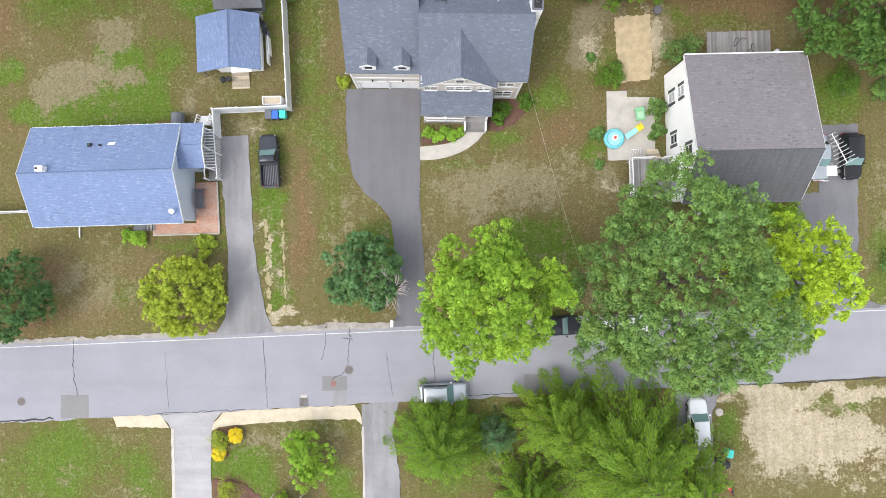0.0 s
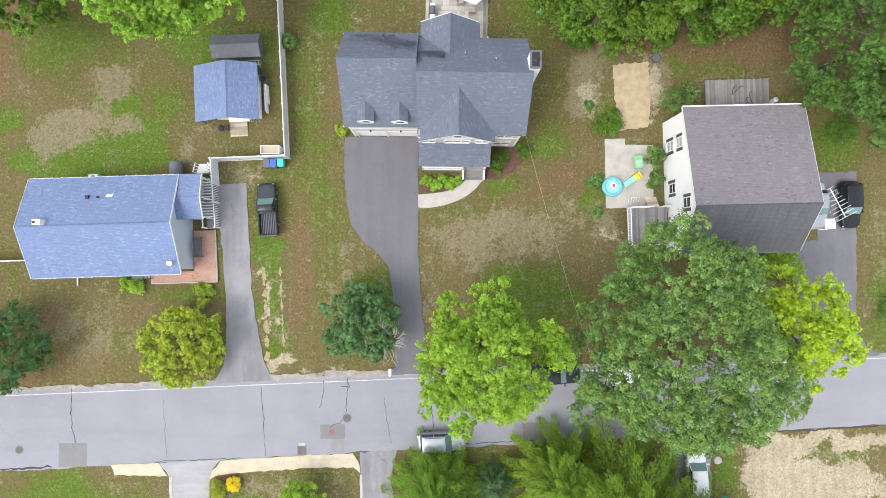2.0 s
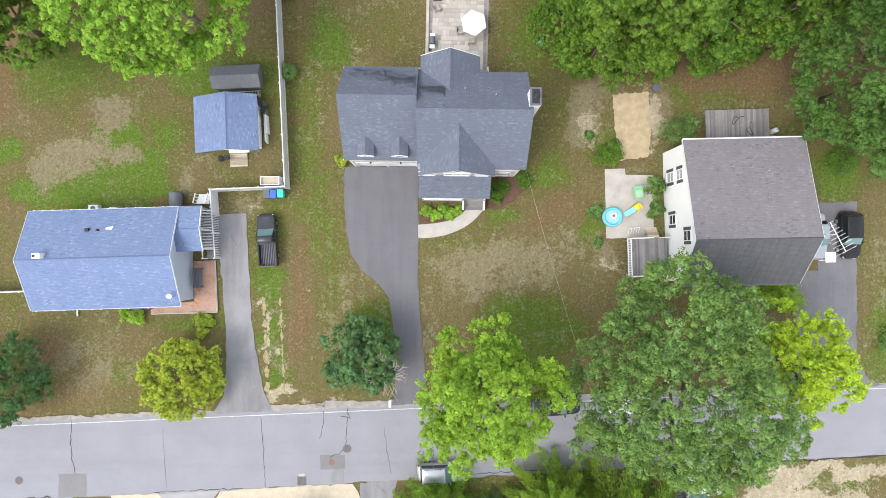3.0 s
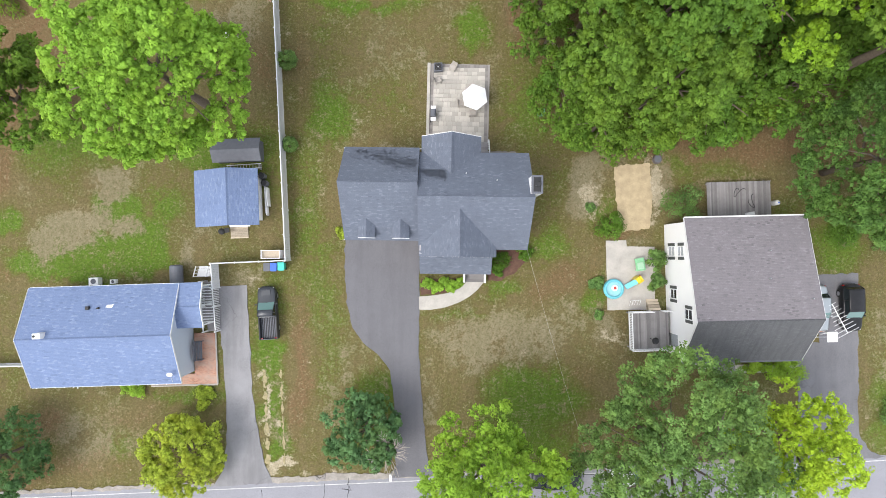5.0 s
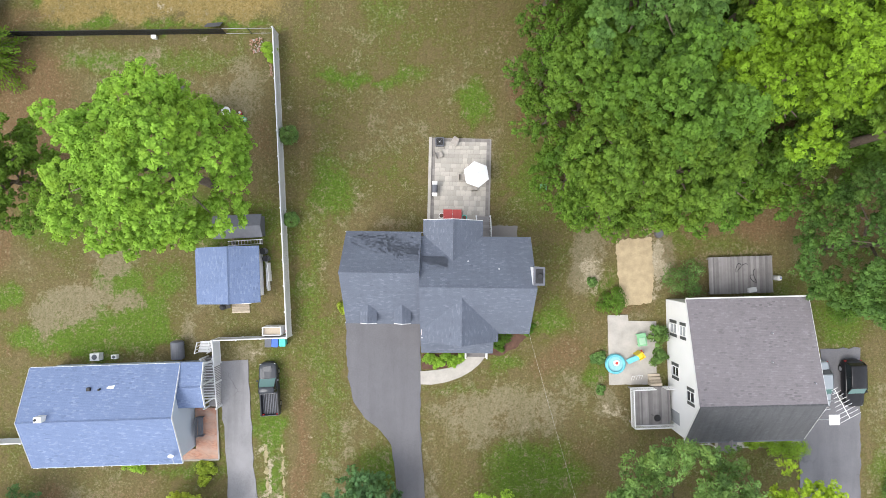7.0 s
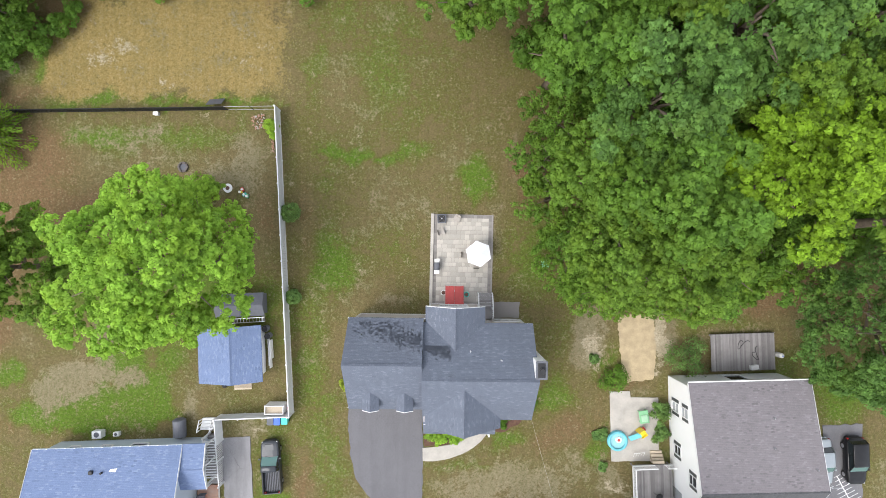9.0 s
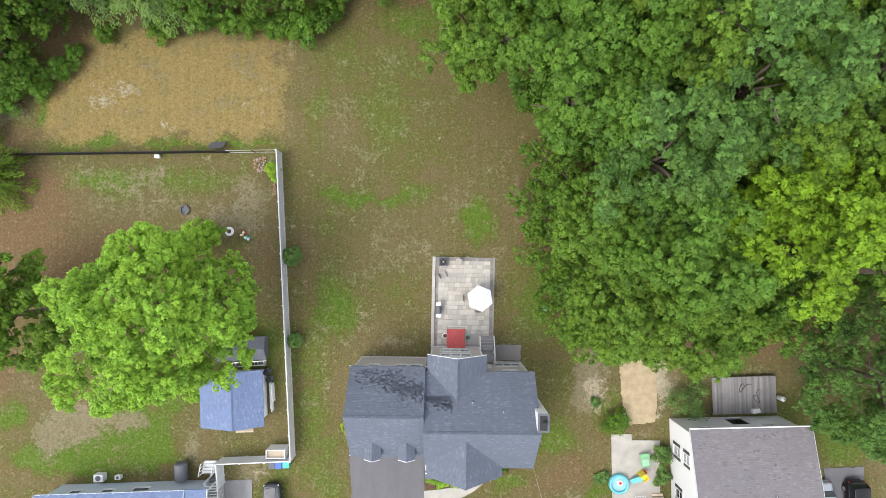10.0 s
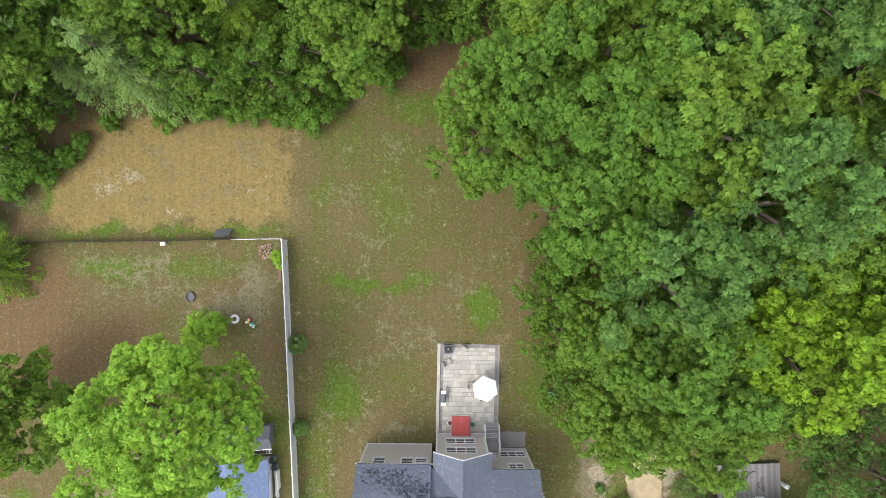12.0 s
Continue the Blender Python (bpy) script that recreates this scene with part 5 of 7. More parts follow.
# decks
def deck(x0, y0, x1, y1, z, turn, label, along="y", board=.14, rails=()):
    t = thing("deck", (x0 + x1) / 2, (y0 + y1) / 2, 0, turn, label, "deck")
    w, d = (x1 - x0) / 2, (y1 - y0) / 2
    n = int((2 * w if along == "y" else 2 * d) / board)
    r = np.random.default_rng(int(z * 100) + n)
    for k in range(n):
        a = (-w if along == "y" else -d) + k * board
        j = r.uniform(-.03, .03)
        if along == "y":
            part("deck_board", box(a, -d + j, z - .04, a + board - .012, d + j, z), M_DECK, t)
        else:
            part("deck_board", box(-w + j, a, z - .04, w + j, a + board - .012, z), M_DECK, t)
    part("rim", box(-w, -d, z - .25, w, -d + .05, z - .045), M_DECK, t)
    part("rim", box(-w, d - .05, z - .25, w, d, z - .045), M_DECK, t)
    for x in (-w + .1, w - .2):
        for y in (-d + .1, d - .2):
            part("deck_post", box(x, y, 0, x + .1, y + .1, z - .045), M_DECK, t)
    for side in rails:
        if side == "w":
            a, b = (-w, -d), (-w, d)
        elif side == "s":
            a, b = (-w, -d), (w, -d)
        elif side == "nw":
            a, b = (-w, d), (w * .1, d)
        elif side == "ne":
            a, b = (w * .62, d), (w, d)
        else:
            a, b = (-w, d), (w, d)
        for zz in (.12, 1.0):
            part("rail", box(min(a[0], b[0]) - .045, min(a[1], b[1]) - .045, z + zz - .06, max(a[0], b[0]) + .045, max(a[1], b[1]) + .045, z + zz), M_WHITE, t, "white railing")
        L = math.hypot(b[0] - a[0], b[1] - a[1])
        for k in range(int(L / .16) + 1):
            f = k * .16 / L
            x, y = a[0] + (b[0] - a[0]) * f, a[1] + (b[1] - a[1]) * f
            part("baluster", box(x - .025, y - .025, z, x + .025, y + .025, z + .94), M_WHITE, t)
    return t


deck(25.6, 19.75, 31.85, 23.3, .55, 1.2, "weathered grey wooden deck with no railing behind the white house", "y")
deck(17.75, 7.35, 21.55, 10.95, 1.0, 1.2, "weathered grey side deck with white railings", "y", .14, ("w", "s", "nw", "ne"))
gs = thing("deck_steps", 20.3, 11.3, 0, 1.2, "pale wooden steps up to the side deck", "steps")
for k in range(4):
    part("step", box(-.55, -.3 + k * .26, 0, .55, -.06 + k * .26, .8 - k * .2), M_DECK_WARM, gs)

# ---------- sheds and fences ----------
sh = thing("shed", -19.9, 22.1, 0, 1.5, "white garden shed with blue-grey shingle roof", "shed")
part("wall", wall_with_holes("y", -2.1, .1, -1.75, 2.45, 0, 2.0, [(.0, 0, 1.7, 1.9)]), M_SIDE_WHITE, sh)
part("wall", wall_with_holes("y", 2.2, .1, -1.75, 2.45, 0, 2.0, [(-.4, 1.2, .7, .5)]), M_SIDE_WHITE, sh)
part("wall", upright("y", -2.1, .1, [(-1.75, 2.0), (2.45, 2.0), (.2, 2.98)]), M_SIDE_WHITE, sh)
part("wall", upright("y", 2.2, .1, [(-1.75, 2.0), (2.45, 2.0), (.2, 2.98)]), M_SIDE_WHITE, sh)
part("wall", box(2.35, -2.0, 0, 2.45, 2.2, 2.0), M_SIDE_WHITE, sh)
part("wall", box(-1.75, -2.0, 0, -1.65, 2.2, 2.0), M_SIDE_WHITE, sh)
part("door", box(.0, -2.13, .02, 1.7, -2.05, 1.9), M_WHITE, sh)
part("door_canopy", slab([(-.1, -2.75, 1.75), (1.8, -2.75, 1.75), (1.8, -2.1, 2.0), (-.1, -2.1, 2.0)], .06), M_WHITE, sh)
part("roof", slab([(-3.3, -2.65, 1.75), (.2, -2.65, 3.1), (.2, 2.65, 3.1), (-3.3, 2.65, 1.75)], .1), M_ROOF_BLUE, sh)
part("roof", slab([(.2, -2.65, 3.1), (2.75, -2.65, 2.0), (2.75, 2.65, 2.0), (.2, 2.65, 3.1)], .1), M_ROOF_BLUE, sh)
ridge_cap(sh, (.2, -2.65, 3.1), (.2, 2.65, 3.1), M_ROOF_BLUE)
for y in (-2.4, 0, 2.4):
    part("lean_to_post", box(-3.1, y, 0, -3.0, y + .1, 1.75), M_DECK, sh)
ramp = thing("shed_ramp", -19.65, 19.2, 0, 1.5, "pale wooden ramp at the shed door", "ramp")
for k in range(11):
    part("board", slab([(-.85, -.85 + k * .155, .05 + k * .014), (.85, -.85 + k * .155, .05 + k * .014), (.85, -.71 + k * .155, .05 + k * .014), (-.85, -.71 + k * .155, .05 + k * .014)], .04), M_DECK_WARM, ramp)
for k, (x, y, l) in enumerate(((-17.0, 22.0, 2.6), (-16.85, 21.6, 2.2), (-16.72, 22.3, 1.8))):
    t = thing("leaning_board", x, y, 0, 2 + k, "white plank stored along the shed wall", "plank", "planks by the shed")
    part("plank", box(-.04, -l / 2, .0, .04, l / 2, .5 + .2 * k, .01), M_WHITE, t)
for x, y, r_ in ((-17.25, 24.3, .32), (-17.0, 23.6, .3)):
    t = thing("barrel", x, y, 0, 0, "dark grey plastic barrel beside the shed", "barrel", "barrels by the shed")
    part("drum", tube([(0, 0, 0), (0, 0, .3), (0, 0, .6), (0, 0, .9)], [r_ * .9, r_, r_, r_ * .9], 18), M_GREY_RESIN, t)
    part("lid", tube([(0, 0, .9), (0, 0, .94)], [r_ * .95, r_ * .9], 18), M_BLACK, t)
gr = thing("grill", -21.1, 19.0, 0, 10, "black kettle grill on legs beside the shed", "grill")
part("bowl", tube([(0, 0, .55), (0, 0, .7), (0, 0, .85), (0, 0, 1.0)], [.15, .3, .3, .1], 18), M_BLACK, gr)
part("side_table", box(.3, -.22, .78, .75, .22, .82), M_BLACK, gr)
for a in (0, 2.1, 4.2):
    part("leg", bar((.1 * math.cos(a), .1 * math.sin(a), .6), (.3 * math.cos(a), .3 * math.sin(a), 0), .02), M_STEEL, gr)
rs = thing("resin_shed", -19.4, 26.65, 0, 2, "low dark grey storage shed with pitched lid", "shed")
part("body", box(-2.15, -.95, 0, 2.15, .95, 1.35, .05), M_GREY_RESIN, rs)
for s in (-1, 1):
    part("lid", slab([(-2.3, 0, 1.95), (2.3, 0, 1.95), (2.3, s * 1.1, 1.4), (-2.3, s * 1.1, 1.4)], .07), M_GREY_RESIN, rs)
part("lid_end", upright("x", 2.18, .06, [(-1.0, 1.35), (1.0, 1.35), (0, 1.88)]), M_GREY_RESIN, rs)
part("lid_end", upright("x", -2.24, .06, [(-1.0, 1.35), (1.0, 1.35), (0, 1.88)]), M_GREY_RESIN, rs)
lad = thing("ladder", -18.9, 25.15, .9, 3, "aluminium ladder stored between the sheds", "ladder")
for y in (-.2, .2):
    part("rail", box(-1.6, y - .03, 0, 1.7, y + .03, .08), M_STEEL, lad)
for k in range(11):
    part("rung", bar((-1.5 + k * .3, -.2, .04), (-1.5 + k * .3, .2, .04), .018), M_STEEL, lad)
for x in (-1.3, 1.4):
    part("bracket", box(x - .04, -.25, -.9, x + .04, .25, 0), M_DECK, lad)


def vinyl_fence(a, b, panels, label, height=1.8):
    """White privacy fence: posts with caps, and between them boards and rails."""
    ax, ay = a
    bx, by = b
    L = math.hypot(bx - ax, by - ay)
    t = thing("fence", ax, ay, 0, math.degrees(math.atan2(by - ay, bx - ax)), label, "fence", kind="structure")
    step = L / panels
    for k in range(panels + 1):
        x = k * step
        p = part("post", box(x - .065, -.065, 0, x + .065, .065, height + .08), M_VINYL, t)
        part("post_cap", tube([(x, 0, height + .08), (x, 0, height + .11), (x, 0, height + .17)], [.115, .115, .02], 4), M_VINYL, p)
    for k in range(panels):
        x0, x1 = k * step + .065, (k + 1) * step - .065
        part("top_rail", box(x0, -.045, height - .09, x1, .045, height), M_VINYL, t)
        part("bottom_rail", box(x0, -.04, .08, x1, .04, .22), M_VINYL, t)
        n = 14
        bm = bmesh.new()
        w = (x1 - x0) / n
        for j in range(n):
            box(x0 + j * w + .004, -.018, .22, x0 + (j + 1) * w - .004, .018, height - .09, bm=bm)
        part("panel", bm, M_VINYL, t)
    return t


vinyl_fence((-15.85, 45.4), (-14.75, 16.15), 12, "long white vinyl privacy fence between the gardens")
vinyl_fence((-14.9, 16.15), (-21.75, 15.95), 3, "white vinyl privacy fence behind the driveway")
vinyl_fence((-21.75, 15.9), (-21.6, 13.6), 1, "white vinyl fence section beside the porch")
vinyl_fence((-37.4, 6.55), (-61, 6.1), 10, "white vinyl fence beside the ranch house", 1.6)
nf = thing("fence", -15.9, 45.55, 0, 180.2, "low black mesh fence along the back field", "fence", kind="structure")
for k in range(19):
    x = k * 2.5
    part("post", bar((x, 0, 0), (x, 0, 1.25), .035, 8), M_BLACK, nf)
    if k < 18:
        bm = bmesh.new()
        bar((x, 0, 1.2), (x + 2.5, 0, 1.2), .025, 6, bm)
        bar((x, 0, .08), (x + 2.5, 0, .08), .02, 6, bm)
        if k > 1:
            for j in range(25):
                box(x + .05 + j * .1, -.012, .08, x + .115 + j * .1, .012, 1.2, bm=bm)
        part("mesh_panel", bm, M_STEEL if k < 2 else M_BLACK, nf)
wp = thing("stacked_panels", -21.9, 46.1, 0, 3, "dark boards leaning on the back fence", "boards")
part("board_sheet", slab([(-.75, -.3, 1.1), (.75, -.3, 1.1), (.75, .5, .1), (-.75, .5, .1)], .06), M_GREY_RESIN, wp)

# ---------- patio behind the taupe house ----------
pt = thing("patio", 1.75, 30.7, 0, -1.9, "pale stone paver patio with darker border", "patio", kind="structure")
part("bed", box(-2.95, -4.4, -.2, 2.95, 4.4, .05), M_EDGE_STONE, pt)
part("edge_wall", box(-3.12, -4.4, -.2, -2.82, 4.42, .22, .02), M_CONCRETE, pt)
rp2 = np.random.default_rng(8)
paver_meshes = {}


def paver_mesh(w, d, mat):
    key = (round(w, 2), round(d, 2), mat.name)
    if key not in paver_meshes:
        o = part("paver", box(-w / 2 + .008, -d / 2 + .008, 0, w / 2 - .008, d / 2 - .008, .05, .006), mat)
        paver_meshes[key] = o.data
        bpy.data.objects.remove(o)
    return paver_meshes[key]


def lay(x, y, w, d, mat):
    o = new("paver", paver_mesh(w, d, mat))
    o.parent = pt
    o.location = (x, y, .03 + rp2.uniform(0, .006))


y = -4.05
while y < 4.0:
    d = min(float(rp2.choice([.38, .45, .55])), 4.05 - y)
    if d < .15:
        break
    x = -2.5
    while x < 2.45:
        w = min(float(rp2.choice([.3, .38, .45, .55, .6])), 2.5 - x)
        if 2.5 - x - w < .2:
            w = 2.5 - x
        lay(x + w / 2, y + d / 2, w, d, M_PAVER)
        x += w
    y += d
for k in range(29):
    for x in (-2.66, 2.66):
        lay(x, -4.2 + k * .3, .28, .3, M_EDGE_STONE)
for k in range(17):
    lay(-2.4 + k * .3, 4.2, .3, .28, M_EDGE_STONE)
um = thing("patio_umbrella", 3.2, 31.25, .08, 10, "open white patio umbrella over a table", "umbrella")
bm = bmesh.new()
tip = bm.verts.new((0, 0, 2.75))
ring = [bm.verts.new((1.24 * math.cos(k * math.tau / 6 + .5), 1.24 * math.sin(k * math.tau / 6 + .5), 2.15)) for k in range(6)]
hem = [bm.verts.new((1.25 * math.cos(k * math.tau / 6 + .5), 1.25 * math.sin(k * math.tau / 6 + .5), 2.0)) for k in range(6)]
for k in range(6):
    bm.faces.new((tip, ring[k], ring[(k + 1) % 6]))
    bm.faces.new((ring[k], hem[k], hem[(k + 1) % 6], ring[(k + 1) % 6]))
part("canopy", bm, M_CANVAS, um)
for k in range(6):
    a = k * math.tau / 6 + .5
    part("rib", bar((0, 0, 2.68), (1.22 * math.cos(a), 1.22 * math.sin(a), 2.1), .012, 5), M_STEEL, um)
part("pole", bar((0, 0, 0), (0, 0, 2.72), .025, 8), M_STEEL, um)
part("finial", tube([(0, 0, 2.72), (0, 0, 2.85)], [.05, .02], 8), M_WHITE, um)
part("base", tube([(0, 0, 0), (0, 0, .1)], [.28, .22], 16), M_BLACK, um)
tb = thing("patio_table", 3.2, 31.25, .08, 5, "round pale patio table under the umbrella", "table")
part("tabletop", tube([(0, 0, .7), (0, 0, .74)], [.6, .6], 24), M_WHITE, tb)
for a in range(4):
    part("leg", bar((.45 * math.cos(a * 1.57 + .8), .45 * math.sin(a * 1.57 + .8), .7), (.5 * math.cos(a * 1.57 + .8), .5 * math.sin(a * 1.57 + .8), 0), .02), M_STEEL, tb)


def patio_chair(x, y, turn, mat, label):
    t = thing("patio_chair", x, y, .08, turn, label, "chair", "patio chairs")
    part("seat", box(-.27, -.26, .4, .27, .28, .45, .015), mat, t)
    part("backrest", slab([(-.27, -.38, 1.0), (.27, -.38, 1.0), (.27, -.26, .5), (-.27, -.26, .5)], .04), mat, t)
    for sx in (-.29, .25):
        part("armrest", box(sx, -.3, .62, sx + .06, .3, .66), mat, t)
        part("leg", box(sx, .22, 0, sx + .05, .27, .62), mat, t)
        part("leg", box(sx, -.3, 0, sx + .05, -.25, .62), mat, t)


M_BEIGE = plain("beige_mesh", (0.45, 0.41, 0.37), 0.7)
patio_chair(1.25, 34.65, 150, M_BEIGE, "beige patio chair on the pavers")
patio_chair(-.25, 33.45, -70, M_BEIGE, "beige patio chair on the pavers")
patio_chair(3.05, 30.2, 0, M_BEIGE, "beige patio chair half under the umbrella")
patio_chair(2.0, 31.2, -90, M_BEIGE, "beige patio chair half under the umbrella")
fp = thing("fire_pit", -.2, 34.7, .08, 2, "square dark fire pit with metal cover", "fire pit")
part("surround", box(-.42, -.42, 0, .42, .42, .42, .02), M_GREY_RESIN, fp)
part("tray", box(-.32, -.32, .42, .32, .32, .45), M_BLACK, fp)
part("cover_knob", tube([(0, 0, .45), (0, 0, .52)], [.07, .05], 10), M_STEEL, fp)
for a in range(2):
    part("cover_rib", bar((-.3 + .6 * a, -.3, .46), (.3 - .6 * a, .3, .46), .015, 5), M_IRON, fp)
gg = thing("gas_grill", -.72, 30.1, .08, -2, "black gas grill with pale side shelves", "grill")
part("cabinet", box(-.25, -.35, .05, .25, .35, .8, .02), M_BLACK, gg)
part("hood", tube([(-.0, -.35, .88), (0, .35, .88)], [.27, .27], 14), M_GREY_RESIN, gg)
for y0, y1 in ((-.72, -.37), (.37, .72)):
    part("side_shelf", box(-.24, y0, .82, .24, y1, .86), M_WHITE, gg)
for y0 in (-.6, .58):
    part("wheel", tube([(-.28, y0, .12), (-.22, y0, .12)], [.12, .12], 12), M_RUBBER, gg)
for x, y, m_, lb in ((-.1, 27.55, M_WHITE, "white planter pot beside the bulkhead"), (2.1, 27.35, M_TEAL, "teal garden tub beside the bulkhead")):
    t = thing("planter", x, y, .08, 0, lb, "planter")
    part("pot", tube([(0, 0, 0), (0, 0, .3), (0, 0, .32)], [.2, .27, .24], 14), m_, t)
    part("soil", tube([(0, 0, .3), (0, 0, .325)], [.22, .2], 12), M_MULCH, t)
pr = thing("utility_box", 9.7, 30.2, 0, 0, "green utility box on the lawn", "utility box")
part("cabinet", box(-.3, -.28, 0, .3, .28, .6, .03), M_GREEN_PL, pr)
part("lid", box(-.34, -.32, .6, .34, .32, .68, .03), M_GREEN_PL, pr)

# ---------- trees ----------


def leaf_object(name, points, normals, along, length, width, material, parent, seed, cup=0.25, spray=None, corners=4):
    """Leaves as small folded blades (or three-cornered ones): place, facing and run of each are given as arrays, and the spray each belongs to."""
    r = np.random.default_rng(seed)
    n = len(points)
    normals = normals / np.linalg.norm(normals, axis=1, keepdims=True)
    t = along - normals * np.sum(along * normals, axis=1, keepdims=True)
    t /= np.linalg.norm(t, axis=1, keepdims=True) + 1e-9
    b = np.cross(normals, t)
    L = (length * r.uniform(0.65, 1.3, n))[:, None]
    W = (width * r.uniform(0.7, 1.25, n))[:, None]
    co = np.empty((n, corners, 3))
    if corners == 4:
        co[:, 0] = points - t * L * 0.5
        co[:, 1] = points + b * W * 0.5 - normals * W * cup + t * L * 0.05
        co[:, 2] = points + t * L * 0.5 - normals * L * cup * 0.5
        co[:, 3] = points - b * W * 0.5 - normals * W * cup + t * L * 0.05
    else:
        co[:, 0] = points + b * W * 0.5 - t * L * 0.35
        co[:, 1] = points + t * L * 0.6
        co[:, 2] = points - b * W * 0.5 - t * L * 0.35
    me = bpy.data.meshes.new(name)
    me.vertices.add(n * corners)
    me.vertices.foreach_set("co", co.astype(np.float32).ravel())
    me.loops.add(n * corners)
    me.loops.foreach_set("vertex_index", np.arange(n * corners, dtype=np.int32))
    me.polygons.add(n)
    me.polygons.foreach_set("loop_start", np.arange(0, n * corners, corners, dtype=np.int32))
    me.update(calc_edges=True)
    tone = r.random(int(spray.max()) + 1)[spray] if spray is not None else r.random(n)
    me.attributes.new("spray", "FLOAT", "POINT").data.foreach_set("value", np.repeat(tone, corners).astype(np.float32))
    me.materials.append(material)
    ob = new(name, me)
    ob.parent = parent
    return ob


def scatter_clumps(centres, radii, per, seed, up=0.5, flat=0.7):
    """Leaves over the upper shells of many small sprays."""
    r = np.random.default_rng(seed)
    k = np.repeat(np.arange(len(centres)), per)
    d = r.normal(size=(len(k), 3))
    d /= np.linalg.norm(d, axis=1, keepdims=True)
    d[:, 2] = np.where(d[:, 2] < -0.1, -d[:, 2], d[:, 2])
    rad = radii[k][:, None] * r.uniform(0.45, 1.05, (len(k), 1)) ** 0.6
    p = centres[k] + d * rad * np.array([1, 1, flat])
    nrm = d + np.array([0, 0, up]) + r.normal(0, 0.32, (len(k), 3))
    run = d * np.array([1, 1, -0.2]) + r.normal(0, 0.5, (len(k), 3))
    return p, nrm, run, k


def crown_clumps(rx, ry, z0, z1, count, size, seed, lobes=0.3, fill=0.35, under=-0.45):
    """Clump centres over a lobed dome, with a looser fill inside."""
    r = np.random.default_rng(seed)
    d = r.normal(size=(count * 3, 3))
    d /= np.linalg.norm(d, axis=1, keepdims=True)
    d = d[d[:, 2] > under][:count]
    phases = r.uniform(0, math.tau, 6)
    ang = np.arctan2(d[:, 1], d[:, 0])
    wob = 1 + lobes * (0.5 * np.sin(3 * ang + phases[0]) * (1 - d[:, 2] ** 2) + 0.4 * np.sin(5 * ang + phases[1] + 3 * d[:, 2]) + 0.35 * np.sin(6 * d[:, 2] + 2 * ang + phases[2])) + r.normal(0, 0.07, len(d))
    s = np.where(r.random(len(d)) < fill, r.uniform(0.45, 0.85, len(d)), 1.0) * wob
    mid, half = z0 + (z1 - z0) * 0.42, (z1 - z0) * 0.58
    c = np.stack([d[:, 0] * s * rx, d[:, 1] * s * ry, mid + d[:, 2] * s * np.where(d[:, 2] > 0, half, (z1 - z0) * 0.42)], -1)
    return c, size * r.uniform(0.6, 1.35, len(d))


def trunk_and_limbs(parent, height, girth, reach, seed, limbs=9):
    r = np.random.default_rng(seed)
    lean = r.normal(0, 0.15, 2)
    bm = tube([(0, 0, -.1), (0.02, 0, height * .12), (lean[0] * .5, lean[1] * .5, height * .45), (lean[0], lean[1], height * .7)], [girth * 1.35, girth, girth * .6, girth * .15], 10)
    for k in range(limbs):
        a = k * 2.4 + r.uniform(-.3, .3)
        h = height * r.uniform(.3, .62)
        e = reach * r.uniform(.55, .85)
        tube([(lean[0] * .4, lean[1] * .4, h), (math.cos(a) * e * .45, math.sin(a) * e * .45, h + height * .12), (math.cos(a) * e, math.sin(a) * e, h + height * r.uniform(.1, .2))], [girth * .42, girth * .28, girth * .07], 6, bm)
    part("trunk", bm, M_BARK, parent, smooth=True)


def broadleaf(x, y, height, rx, ry, leaf, material, label, seed, count=130, clump=1.0, per=110, low=0.25, lobes=0.3, turn=0, group="", category="tree", name="tree", under=-0.45, corners=4):
    t = thing(name, x, y, 0, turn, label, category, group)
    trunk_and_limbs(t, height, 0.03 * height ** 0.9, min(rx, ry), seed, 9)
    # boughs first, then leafy clumps over the upper side of each bough
    r = np.random.default_rng(seed + 5)
    bough = clump * 2.2
    c0, r0 = crown_clumps(rx - bough * .7, ry - bough * .7, height * low, height - bough * .55, max(14, count // 7), bough, seed, lobes * .75, .3, under)
    k = np.repeat(np.arange(len(c0)), 16)
    d = r.normal(size=(len(k), 3)) + np.stack([c0[k, 0] / rx, c0[k, 1] / ry, np.full(len(k), .55)], -1) * .8
    d /= np.linalg.norm(d, axis=1, keepdims=True)
    d[:, 2] = np.where(d[:, 2] < -.25, -d[:, 2], d[:, 2])
    c = c0[k] + d * r0[k][:, None] * r.uniform(.6, 1.12, (len(k), 1)) * np.array([1, 1, .85])
    rad = clump * .66 * r.uniform(.65, 1.3, len(k))
    p, n, a, k = scatter_clumps(c, rad, per * 9 // 16, seed + 1)
    leaf_object("crown", p, n, a, leaf, leaf * (.62 if corners == 4 else .8), material, t, seed + 2, spray=k, corners=corners)
    return t


